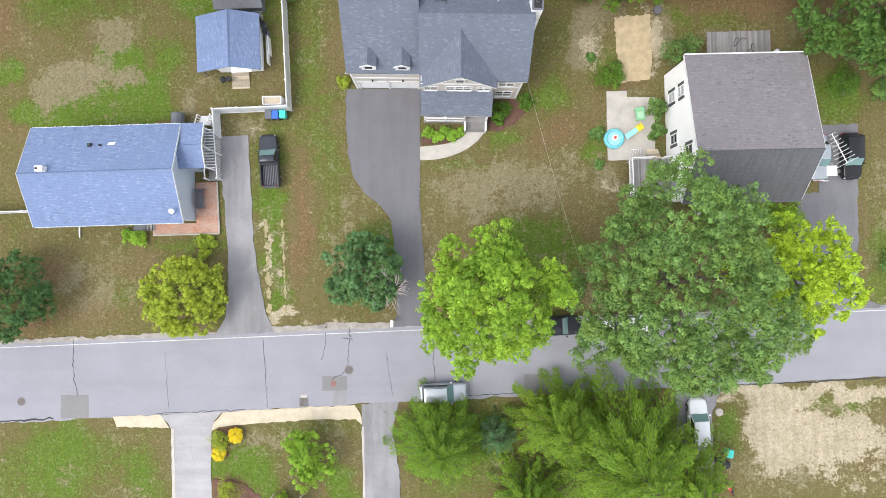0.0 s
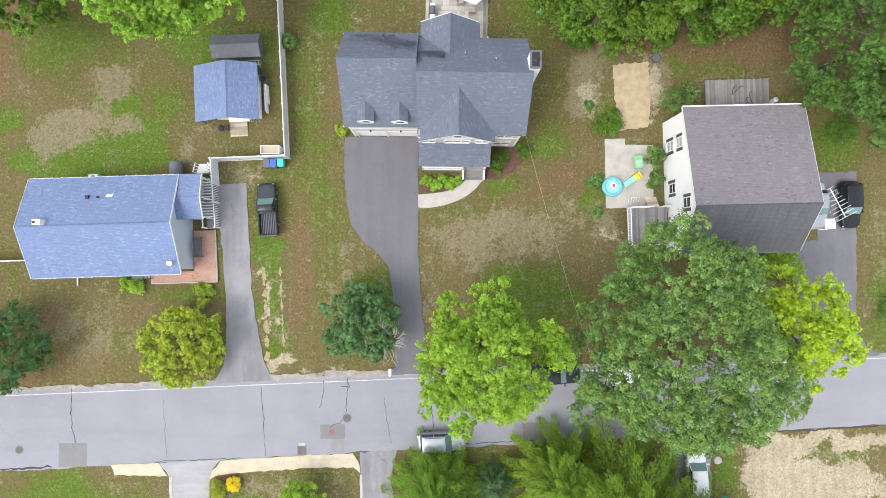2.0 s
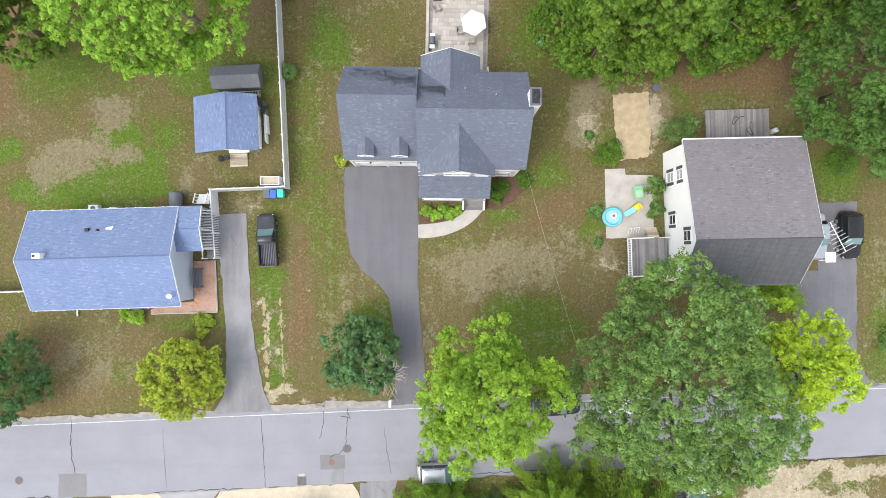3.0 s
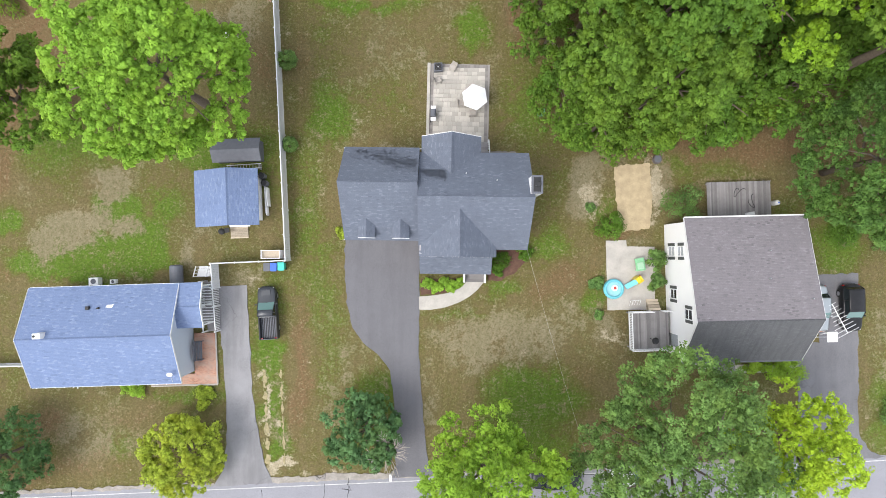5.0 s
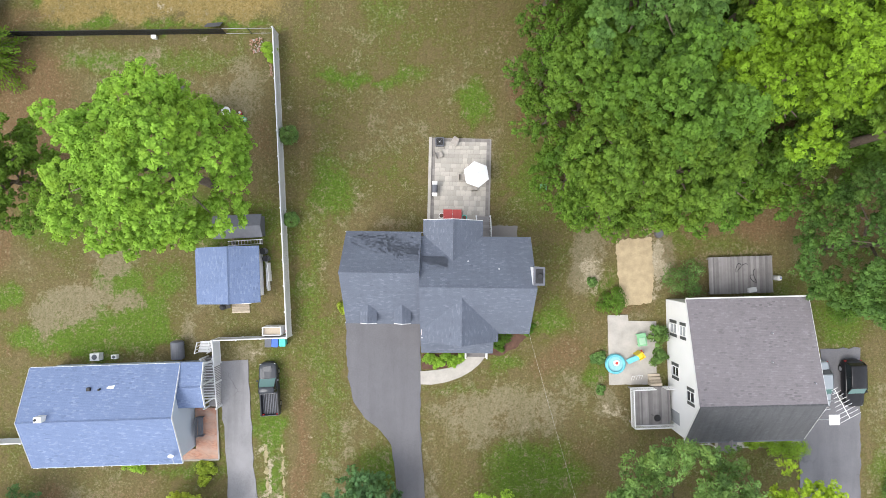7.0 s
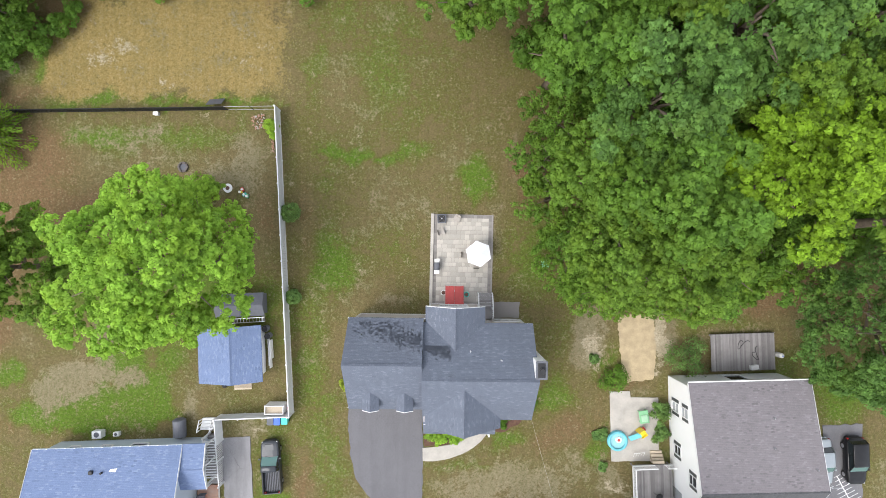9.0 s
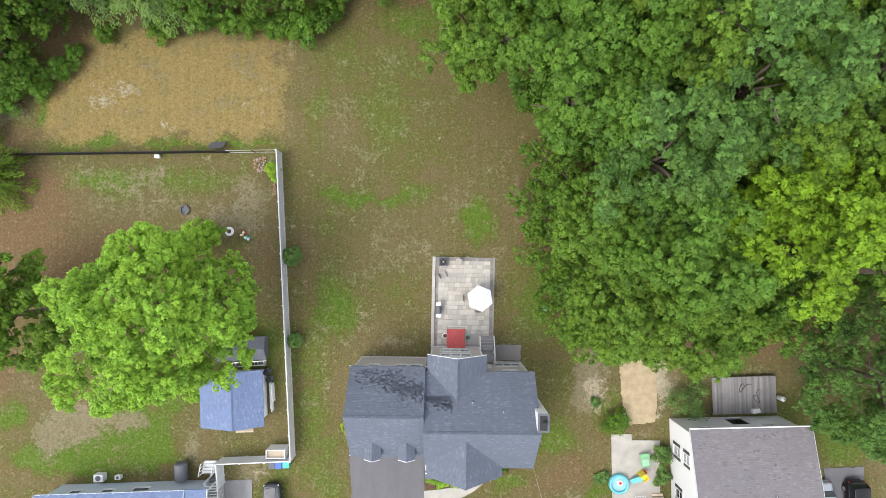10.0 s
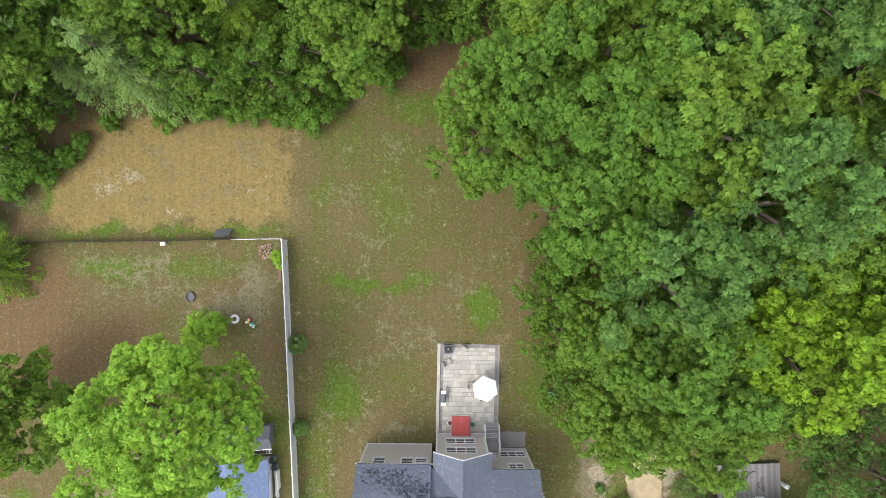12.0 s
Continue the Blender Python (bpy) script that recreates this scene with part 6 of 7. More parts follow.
def shrub(x, y, r_, height, material, label, seed, leaf=.11, per=60, name="shrub", category="shrub", round_=False):
    t = thing(name, x, y, 0, seed * 37 % 360, label, category)
    r = np.random.default_rng(seed)
    bm = bmesh.new()
    for k in range(5):
        a = k * 1.26
        tube([(0, 0, 0), (math.cos(a) * r_ * .4, math.sin(a) * r_ * .4, height * .7)], [.03, .012], 5, bm)
    part("stems", bm, M_BARK, t)
    if round_:
        c, rad = crown_clumps(r_ * .86, r_ * .86, .05, height * .95, 90, r_ * .28, seed, 0.02, 0.1)
    else:
        c, rad = crown_clumps(r_ * .75, r_ * .75, .05, height * .9, 34, r_ * .36, seed, 0.35, 0.25)
    p, n, a, k = scatter_clumps(c, rad, per, seed + 1)
    p[:, 2] = np.maximum(p[:, 2], .03)
    leaf_object("foliage", p, n, a, leaf, leaf * .6, material, t, seed + 2, spray=k)
    return t


def conifer(x, y, height, reach, material, label, seed, tiers=15, around=9, spray=.34, low=.12, droop=.25, sprays=90, turn=0, lean=(0, 0), category="tree", plume=.2):
    """Trunk with whorls of branches, each a plume of needle sprays."""
    t = thing("conifer", x, y, 0, turn, label, category)
    r = np.random.default_rng(seed)
    bm = tube([(0, 0, -.1), (lean[0] * .5, lean[1] * .5, height * .5), (*lean, height * .97)], [height * .02 + .05, height * .012 + .03, .02], 8)
    P, N, A, S = [], [], [], []
    for i in range(tiers):
        f = i / (tiers - 1)
        z = height * (low + (1 - low) * f * .97)
        rr = reach * (1 - f) ** .75 * r.uniform(.82, 1.12) + .25
        for k in range(max(4, int(around * (1 - f * .5)))):
            a = k * math.tau / around + i * 1.7 + r.uniform(-.25, .25)
            e = rr * r.uniform(.7, 1.15)
            d = np.array([math.cos(a), math.sin(a), 0])
            root = np.array([lean[0] * f, lean[1] * f, z])
            tipz = -e * droop * (1 - f) + e * .35 * f
            if e > 1.0:
                tube([tuple(root), tuple(root + d * e * .5 + np.array([0, 0, e * .06])), tuple(root + d * e * .95 + np.array([0, 0, tipz]))], [.05, .03, .01], 4, bm)
            n = int(sprays * (e / reach) + 14)
            u = r.uniform(.12, 1.0, n)
            w = (plume * e * (1 - u * .8) + .05) * r.uniform(-1, 1, n)
            side = np.array([-d[1], d[0], 0])
            q = root + d * (u * e)[:, None] + side * w[:, None]
            q[:, 2] += tipz * u ** 2 + e * .1 * np.sin(u * 3.1) + r.normal(0, .05, n) - np.abs(w) * .45
            P.append(q)
            N.append(np.array([0, 0, 1.0]) + r.normal(0, .45, (n, 3)) + d * .25)
            S.append(np.full(n, len(S)))
            A.append(d + side * (w * 1.2)[:, None] + r.normal(0, .3, (n, 3)) + np.array([0, 0, -.25]))
    part("trunk", bm, M_BARK, t, smooth=True)
    leaf_object("crown", np.concatenate(P), np.concatenate(N), np.concatenate(A), spray, spray * .34, material, t, seed + 2, 0.15, np.concatenate(S))
    return t


# along the street
broadleaf(3.4, -1.8, 15.0, 5.4, 5.0, .21, M_LEAF_LIME, "tall lime-green maple tree at the road", 101, 1150, .42, 40, .3, .34)
broadleaf(19.0, -.6, 16.0, 7.9, 8.3, .21, M_LEAF_OAK, "large spreading dark green oak over the road", 102, 1700, .54, 46, .3, .3)
broadleaf(30.0, -.2, 10.6, 4.6, 4.4, .2, M_LEAF_YELLOW, "yellow-green maple tree beside the driveway", 103, 760, .4, 40, .25, .34)
broadleaf(-24.1, -1.6, 4.9, 3.55, 3.55, .16, M_LEAF_GOLDEN, "round olive-green ornamental tree on the front lawn", 104, 900, .32, 40, .12, .1)
broadleaf(-40.4, -1.5, 5.6, 4.1, 4.1, .17, M_LEAF_DARK, "dark green round tree on the front lawn", 105, 680, .36, 44, .1, .12)
broadleaf(-7.4, .5, 5.6, 3.5, 3.4, .24, M_LEAF_BLUE, "dense blue-green tree beside the driveway", 106, 330, .42, 44, .1, .22)
dt = thing("bare_tree", -4.95, -1.1, 0, 0, "dead bare branches of a small tree", "tree")
rd = np.random.default_rng(3)
for k in range(16):
    bm = bmesh.new()
    a = k * .52 + rd.uniform(-.2, .2)
    e = rd.uniform(1.2, 2.3)
    p0, p1, p2 = (0, 0, 1.5), (math.cos(a) * e * .5, math.sin(a) * e * .5, 3.7 + rd.uniform(0, .8)), (math.cos(a + .25) * e, math.sin(a + .25) * e, 4.4 + rd.uniform(0, .9))
    tube([p0, p1, p2], [.06, .045, .018], 5, bm)
    for j in range(4):
        b_ = a + rd.uniform(-.9, .9)
        q = tuple(np.array(p1) + (np.array(p2) - np.array(p1)) * (j / 4))
        tube([q, (q[0] + math.cos(b_) * .6, q[1] + math.sin(b_) * .6, q[2] + .3)], [.028, .012], 4, bm)
    part("branch", bm, M_DEADWOOD, dt)
part("trunk", tube([(0, 0, -.1), (0, 0, 1.6)], [.1, .07], 8), M_DEADWOOD, dt)
# south of the road
conifer(-.8, -15.2, 7.6, 4.9, M_NEEDLE_GREEN, "broad feathery green conifer beside the road", 111, 18, 14, .2, .08, .3, 420, plume=.3)
conifer(4.7, -15.0, 4.5, 2.3, M_LEAF_BLUE, "small blue-green spruce among the roadside trees", 112, 12, 9, .22, .05, .3, 70)
conifer(15.6, -16.0, 13.5, 8.6, M_NEEDLE_GREEN, "tall feathery conifer with long drooping branches", 113, 17, 13, .28, .12, .25, 460, 10, plume=.23)
conifer(10.2, -13.6, 9.5, 4.6, M_NEEDLE_GREEN, "feathery conifer leaning over the road", 114, 15, 12, .25, .1, .25, 330, 40, plume=.23)
conifer(20.6, -18.5, 12.0, 6.2, M_NEEDLE_GREEN, "tall feathery green conifer beside the driveway", 115, 16, 12, .27, .1, .25, 360, 70, plume=.23)
conifer(7.5, -20.5, 8.0, 4.0, M_NEEDLE_GREEN, "feathery green conifer with drooping branches", 116, 14, 10, .34, .1, .25, 110, 20)
broadleaf(-13.3, -16.7, 3.9, 2.4, 2.3, .17, M_LEAF_LIME, "small bright green tree in the front garden", 107, 70, .5, 90, .15, .35)
shrub(-20.3, -15.2, .68, .85, M_FLOWER, "round shrub covered in yellow flowers", 121, .09, 60, round_=True)
shrub(-21.9, -16.9, .65, .8, M_FLOWER, "round shrub covered in yellow flowers", 122, .09, 60, round_=True)
shrub(-21.7, -15.6, 1.0, 1.1, M_LEAF_GOLDEN, "olive-green rounded garden shrub", 123)
shrub(-20.9, -20.4, 1.15, 1.2, M_LEAF_GOLDEN, "olive-green rounded garden shrub", 124)
shrub(-15.8, -21.3, .7, .8, M_LEAF_LIME, "small green shrub by the canopy", 125)
# house shrubs
for k, (x, y, r_, h) in enumerate(((-1.45, 13.75, .6, .8), (-.6, 13.35, .55, .7), (.1, 13.7, .65, .8), (.9, 13.5, .6, .75), (1.55, 13.8, .5, .7), (5.6, 15.9, .95, 1.2), (5.3, 15.0, .6, .8), (8.0, 16.7, .8, 1.0), (-9.6, 18.8, .6, .9))):
    shrub(x, y, r_, h, M_LEAF_MAPLE if k < 5 else M_LEAF_GOLDEN if k == 8 else M_LEAF_FOREST, "low green shrub in the mulched bed" if k < 8 else "small shrub at the garage corner", 130 + k, .13)
for k, (x, y, r_, h) in enumerate(((-23.3, 3.5, .75, .7), (-22.6, 3.45, .6, .6), (-23.2, 2.3, .6, .6), (-29.6, 4.0, .9, .7), (-30.6, 4.2, .6, .6))):
    shrub(x, y, r_, h, M_LEAF_GOLDEN if k < 3 else M_LEAF_MAPLE, "low yellow-green shrub at the brick patio" if k < 3 else "low green shrub under the eave", 140 + k, .13)
for k, (x, y, r_, h) in enumerate(((16.2, 19.1, 1.35, 1.3), (23.1, 20.9, 1.9, 2.0), (20.6, 15.9, 1.0, 1.5), (20.7, 13.7, .75, 1.1), (33.2, 5.2, 1.6, 1.5), (31.9, 5.4, 1.3, 1.3), (29.9, 5.5, .9, 1.0), (14.4, 21.0, .5, .6), (15.0, 10.6, .45, .5), (38.5, 18.4, 1.6, 1.5), (15.0, 13.6, .7, .4), (43.6, 1.2, 1.6, 1.0), (42.7, 17.5, 1.2, 1.1))):
    shrub(x, y, r_, h, M_LEAF_LIME if k in (4, 5, 6) else M_LEAF_FOREST if k in (0, 9) else M_LEAF_OAK, "leafy green shrub beside the white house", 150 + k, .16, 70)
for x, y, r_, s in ((-14.7, 35.4, .9, 161), (-14.55, 27.3, .72, 162)):
    shrub(x, y, r_, r_ * 1.9, M_LEAF_OAK, "clipped round dark green shrub at the fence", s, .09, 90, round_=True)
shrub(-16.5, 43.8, .8, .9, M_LEAF_LIME, "green plant in the fence corner", 163, .16)
shrub(-16.3, 43.0, .5, .6, M_LEAF_MAPLE, "green plant in the fence corner", 164, .16)
# big trees in the back gardens
broadleaf(-21.9, 30.8, 18.8, 6.5, 6.3, .23, M_LEAF_MAPLE, "very large spreading green maple over the back lawn", 171, 1650, .44, 54, .25, .26)
broadleaf(-37.4, 30.6, 12.5, 4.9, 4.8, .24, M_LEAF_EDGE, "large green tree at the garden edge", 172, 820, .48, 56, .2, .26)
broadleaf(-22.8, 37.0, 4.5, 1.7, 1.5, .22, M_LEAF_LIME, "small bright green tree behind the maple", 173, 50, .5, 80, .1, .3)
broadleaf(37.2, 24.2, 13.6, 6.2, 6.2, .2, M_LEAF_WOODOAK, "large dense dark green tree behind the white house", 174, 1350, .44, 40, .12, .2)
broadleaf(42.5, 20.5, 12.5, 4.6, 5.0, .22, M_LEAF_WOODOAK, "large dense dark green tree at the garden edge", 175, 560, .46, 42, .12, .26)
conifer(-42.9, 43.2, 8.0, 3.6, M_NEEDLE_GREEN, "green spruce at the garden corner", 176, 14, 10, .32, .08, .3, 90)

# ---------- woods ----------
def forest_kind(seed, height, rx, leaf, material, label):
    return broadleaf(0, -2000, height, rx, rx * .95, leaf, material, label, seed, 520, .46, 44, .35, .45, under=-.05, corners=3)


kinds = [forest_kind(201, 18.5, 5.0, .25, M_LEAF_FOREST, "tall mid-green leafy woodland tree"), forest_kind(202, 21.0, 5.3, .25, M_LEAF_WOODOAK, "tall dark green woodland oak tree"),
         forest_kind(203, 16.0, 4.7, .24, M_LEAF_WOODS, "light green leafy woodland tree"), forest_kind(204, 19.5, 5.1, .25, M_LEAF_WOODS, "tall light green woodland tree")]
small = broadleaf(0, -2000, 9.5, 3.6, 3.5, .22, M_LEAF_FOREST, "young green tree at the edge of the woods", 205, 280, .42, 34, .05, .4)
pines = [conifer(0, -2000, 15.5, 3.7, M_NEEDLE, "tall pale green pine in the woods", 206, 17, 10, .32, .15, .1, 170, plume=.34), conifer(0, -2000, 13.0, 3.7, M_NEEDLE_GREEN, "tall green spruce in the woods", 207, 16, 10, .3, .1, .25, 160, plume=.3)]
bush = shrub(0, -2000, 1.6, 2.6, M_LEAF_FOREST, "leafy bush at the edge of the woods", 208, .24, 90)
rw = np.random.default_rng(77)
edge_tree = broadleaf(0, -2000, 8.0, 3.7, 3.5, .2, M_LEAF_EDGE, "young light green tree at the edge of the woods", 210, 420, .4, 34, .03, .35)
lime = forest_kind(209, 19.0, 5.2, .25, M_LEAF_WOODLIME, "tall yellow-green woodland maple")
spots = []


def plant(kind, x, y, scale):
    m = pose(x, y, 0, 0, 0, rw.uniform(0, 360))
    o = copy_thing(kind, m)
    o.scale = (scale, scale, scale * rw.uniform(.92, 1.06))
    tagged(o, group="woodland trees")


# trees that stand out: kind, x, y, scale
for kind, x, y, s in ((edge_tree, 14.4, 28.2, .95), (edge_tree, 18.6, 29.4, 1.0), (edge_tree, 11.4, 30.6, .8), (edge_tree, 22.4, 30.0, .95), (edge_tree, 26.0, 30.0, .85)):
    plant(kind, x, y, s)
    spots.append((x, y))
for kind, x, y, s in ((small, 13.1, 31.9, .92), (kinds[2], 14.4, 31.4, .92), (kinds[2], 18.6, 30.2, .9), (small, 23.6, 29.6, 1.15), (kinds[0], 17.4, 35.4, 1.05), (lime, 25.4, 36.6, 1.05), (lime, 30.2, 39.4, .95), (small, 10.0, 36.4, .85), (small, 9.4, 39.7, .85), (kinds[2], 13.0, 37.6, .95),
                      (kinds[1], 15.2, 42.2, 1.05), (kinds[0], 10.2, 47.4, 1.1), (kinds[2], 2.6, 53.2, .95), (kinds[0], 6.4, 56.2, .98), (small, 9.8, 42.8, .85), (kinds[3], 17.6, 52.8, 1.15), (kinds[1], 21.4, 47.2, 1.1), (kinds[0], 12.4, 52.8, 1.1), (small, 27.4, 30.6, 1.1),
                      (small, 31.6, 31.4, 1.0)):
    plant(kind, x, y, s)
    spots.append((x, y))
for kind, x, y, s in ((pines[0], -27.2, 60.2, 1.0), (small, -21.6, 60.2, 1.1), (pines[0], -31.0, 65.4, 1.1), (kinds[2], -24.0, 64.6, .9), (small, -16.4, 60.4, .95), (kinds[2], -8.0, 61.2, .85), (small, -12.8, 62.0, 1.0), (kinds[2], -36.6, 60.0, .95), (small, -40.2, 54.0, .7),
                      (small, -38.6, 57.2, .9), (kinds[2], -41.0, 61.0, .9), (kinds[0], -33.4, 62.0, .85), (small, -42.0, 56.4, 1.1), (pines[0], -33.0, 61.4, .95), (small, -37.4, 58.6, .8), (small, 4.6, 66.0, 1.2), (small, 2.2, 69.0, 1.2), (kinds[2], 8.4, 62.0, 1.05), (pines[1], -18.2, 65.0, 1.0), (kinds[2], -3.6, 71.5, .9), (kinds[0], -10.5, 67.0, .9)):
    plant(kind, x, y, s)
    spots.append((x, y))
for gy in np.arange(27, 74, 5.8):
    for gx in np.arange(-46, 48, 6.0):
        x, y = gx + rw.uniform(-1.4, 1.4), gy + rw.uniform(-1.4, 1.4)
        east = (x > 15 and y > 33) or (x > 25 and y > 31.5) or (x > 11 and y > 50) or (x > 7 and y > 58) or y > 72
        west = x < -4 and y > 63.5 or (x < -41 and y > 50)
        if not (east or west) or any(math.hypot(x - a, y - b) < 4.9 for a, b in spots):
            continue
        spots.append((x, y))
        u = rw.random()
        if west:
            plant(pines[0] if u < .35 else pines[1] if u < .6 else kinds[2], x, y, rw.uniform(.85, 1.1))
        else:
            plant(kinds[int(u * 4)], x, y, rw.uniform(.82, 1.22))
# undergrowth that fills the gaps below the crowns
for gy in np.arange(29, 74, 4.2):
    for gx in np.arange(-46, 47, 4.2):
        x, y = gx + rw.uniform(-1.5, 1.5), gy + rw.uniform(-1.5, 1.5)
        if (x > 12 and y > 34) or (x > 26 and y > 32) or (x > 9 and y > 48) or (x > 5 and y > 58) or (y > 61 and x < -5) or (x < -40 and y > 52) or y > 70:
            plant(bush, x, y, rw.uniform(1.2, 2.0))
for kind, x, y, s in ((kinds[2], -2.2, 69.0, .9), (small, -2.6, 66.4, .95), (small, .6, 67.2, 1.0), (kinds[2], -6.4, 66.6, .85)):
    plant(kind, x, y, s)
for x, y, s in ((-16.2, 57.6, .8), (-14.2, 57.4, 1.0), (-12.6, 57.6, 1.2), (-18.4, 57.9, .8), (-20.8, 58.0, .7), (-23.2, 58.2, .9), (-27.0, 57.4, .9), (-10.6, 59.4, 1.0), (-32.6, 57.0, .6), (-36.6, 53.6, .7), (-35.4, 55.2, .6), (-38.6, 51.8, .7), (-41.6, 50.8, .9), (10.2, 32.8, .7),
                (-5.6, 61.6, 1.1), (-3.2, 65.2, .9), (0.6, 65.8, 1.0), (3.8, 60.6, 1.1), (0.8, 56.0, .8), (21.2, 27.4, .8), (16.4, 27.6, .9), (13.4, 27.4, .8), (25.6, 27.6, .7), (-44, 48, 1.0), (29.5, 29.0, .8)):
    plant(bush, x, y, s)
for o in (*kinds, edge_tree, lime, small, *pines, bush):
    for c in (*o.children_recursive, o):
        bpy.data.objects.remove(c)

# ---------- vehicles ----------
def paint(name, c, metal=0.35):
    m = Mat(name, 0.28, metal, 0.25)
    m.b.inputs["Coat Weight"].default_value = 0.15
    m.b.inputs["Coat Roughness"].default_value = 0.08
    m.color(m.mix(m.math("MULTIPLY", m.ramp(m.noise(1.5, 4), 0.4, 0.75), 0.25), c, tuple(v * .7 + .03 for v in c)))
    return m.m


P_BLACK, P_DARK, P_SILVER, P_WHITE = paint("black_paint", (.012, .012, .014), 0), paint("charcoal_paint", (.022, .025, .03), 0), paint("silver_paint", (.38, .41, .43), .6), paint("white_paint", (.72, .73, .74), 0)
P_PICKUP = paint("slate_paint", (.04, .044, .052), .2)
M_LAMP = plain("clear_lens", (.7, .72, .75), .15)
M_TAIL = plain("red_lens", (.35, .02, .02), .2)


def loft(stations, bm=None):
    """Skin over cross-sections of equal length."""
    bm = bm or bmesh.new()
    rings = [[bm.verts.new(p) for p in s] for s in stations]
    n = len(rings[0])
    for a, b in zip(rings, rings[1:]):
        for k in range(n):
            bm.faces.new((a[k], a[(k + 1) % n], b[(k + 1) % n], b[k]))
    bm.faces.new(rings[0][::-1])
    bm.faces.new(rings[-1])
    return bm


def section(y, w, z0, zb, crown=.03):
    """A body section at y: half width w, sill z0, belt zb."""
    right = [(w * .9, z0), (w, z0 + .14), (w, zb - .16), (w * .95, zb - .03), (w * .8, zb + crown * .4), (w * .35, zb + crown)]
    return [(x, y, z) for x, z in right] + [(-x, y, z) for x, z in right[::-1]]


def vehicle(x, y, turn, colour, label, length=4.6, width=1.8, roof=1.5, kind="suv", rack=False):
    """Nose points along +y before turning."""
    t = thing("car" if kind != "pickup" else "pickup_truck", x, y, 0.03, turn, label, "car" if kind != "pickup" else "pickup truck")
    h, w = length / 2, width / 2
    belt = roof * .63
    hood = belt - .08
    cowl = h - length * .29
    if kind == "pickup":
        back = -h * .12
        rear_belt = belt
    elif kind == "sedan":
        back = -h + length * .17
        rear_belt = belt - .02
    else:
        back = -h + .22
        rear_belt = belt
    bed = kind == "pickup"
    st = [section(h, w * .5, .36, hood - .2), section(h - .07, w * .74, .3, hood - .1), section(h - .22, w * .88, .26, hood - .04), section(h - .5, w * .96, .24, hood), section(cowl, w, .24, belt - .02), section(0, w, .24, belt)]
    if bed:
        st += [section(back - .05, w, .26, belt)]
    else:
        st += [section(back + .2, w, .26, rear_belt), section(-h + .4, w * .97, .28, rear_belt - (.04 if kind == "sedan" else 0)), section(-h + .16, w * .88, .3, rear_belt - .05), section(-h + .05, w * .74, .34, rear_belt - .1), section(-h, w * .55, .42, rear_belt - .22)]
    part("body", loft(st), colour, t, smooth=not bed)
    # cabin: glass all round under a painted roof
    rt = roof - .05
    f0, f1 = cowl + .05, cowl - length * .145
    r0, r1 = back, back + (length * .10 if kind != "suv" else .25)
    if bed:
        r0, r1 = back + .02, back + .14
    wb, wt = w * .93, w * .83
    bm = bmesh.new()
    hi = [bm.verts.new(p) for p in ((-wt * .95, f1, rt), (wt * .95, f1, rt), (wt, r1, rt), (-wt, r1, rt))]
    bm.faces.new(hi)
    part("headliner", bm, M_BLACK, t)
    for k, pane in enumerate(("windscreen", "side_window", "rear_window", "side_window")):
        q = [(-wb * .94, f0, belt - .05), (wb * .94, f0, belt - .05), (wb, r0, belt - .05), (-wb, r0, belt - .05)]
        u = [(-wt * .95, f1, rt), (wt * .95, f1, rt), (wt, r1, rt), (-wt, r1, rt)]
        n = (k + 1) % 4
        bm = bmesh.new()
        bm.faces.new([bm.verts.new(v) for v in (q[k], q[n], u[n], u[k])])
        part(pane, bm, M_SKY_WINDSCREEN if k == 0 else M_CAR_DARK, t)
    rb = loft([[(-wt * .9, f1 + .06, rt), (wt * .9, f1 + .06, rt), (wt * .86, f1 + .04, rt + .03), (-wt * .86, f1 + .04, rt + .03)], [(-wt * 1.02, f1 - .15, rt - .01), (wt * 1.02, f1 - .15, rt - .01), (wt * .88, f1 - .15, rt + .06), (-wt * .88, f1 - .15, rt + .06)],
               [(-wt * 1.04, r1 + .15, rt - .01), (wt * 1.04, r1 + .15, rt - .01), (wt * .88, r1 + .15, rt + .06), (-wt * .88, r1 + .15, rt + .06)], [(-wt * .95, r1 - .06, rt), (wt * .95, r1 - .06, rt), (wt * .85, r1 - .03, rt + .03), (-wt * .85, r1 - .03, rt + .03)]])
    part("roof", rb, colour, t, smooth=True)
    for s in (-1, 1):
        for (ya, yb) in ((f0, f1), (r0, r1)):
            part("pillar", bar((s * wb * .97, ya, belt - .04), (s * wt * 1.0, yb, rt + .01), .035, 5), colour, t)
        part("pillar", bar((s * wb * .99, (f1 + r1) / 2, belt), (s * wt * 1.02, (f1 + r1) / 2, rt), .03, 5), colour, t)
        part("mirror", box(s * (w + .1) - .09, cowl - .25, belt - .03, s * (w + .1) + .09, cowl - .1, belt + .12, .03), colour, t)
        part("headlight", box(s * w * .66 - .15, h - .24, hood - .24, s * w * .66 + .15, h - .09, hood - .1, .03), M_LAMP, t)
        part("tail_light", box(s * w * .74 - .1, -h + .04, rear_belt - .38, s * w * .74 + .1, -h + .18, rear_belt - .12, .02), M_TAIL, t)
        if not bed:
            part("door_handle", box(s * (w + .012) - .012, f1 - .75, belt - .2, s * (w + .012) + .012, f1 - .6, belt - .16), colour, t)
            part("fog_light", box(s * w * .5 - .1, h - .03, .4, s * w * .5 + .1, h + .045, .5, .02), M_LAMP, t)
        if rack:
            part("roof_rack", bar((s * wt * .85, f1 - .2, rt + .1), (s * wt * .85, r1 + .2, rt + .1), .022, 6), M_BLACK, t)
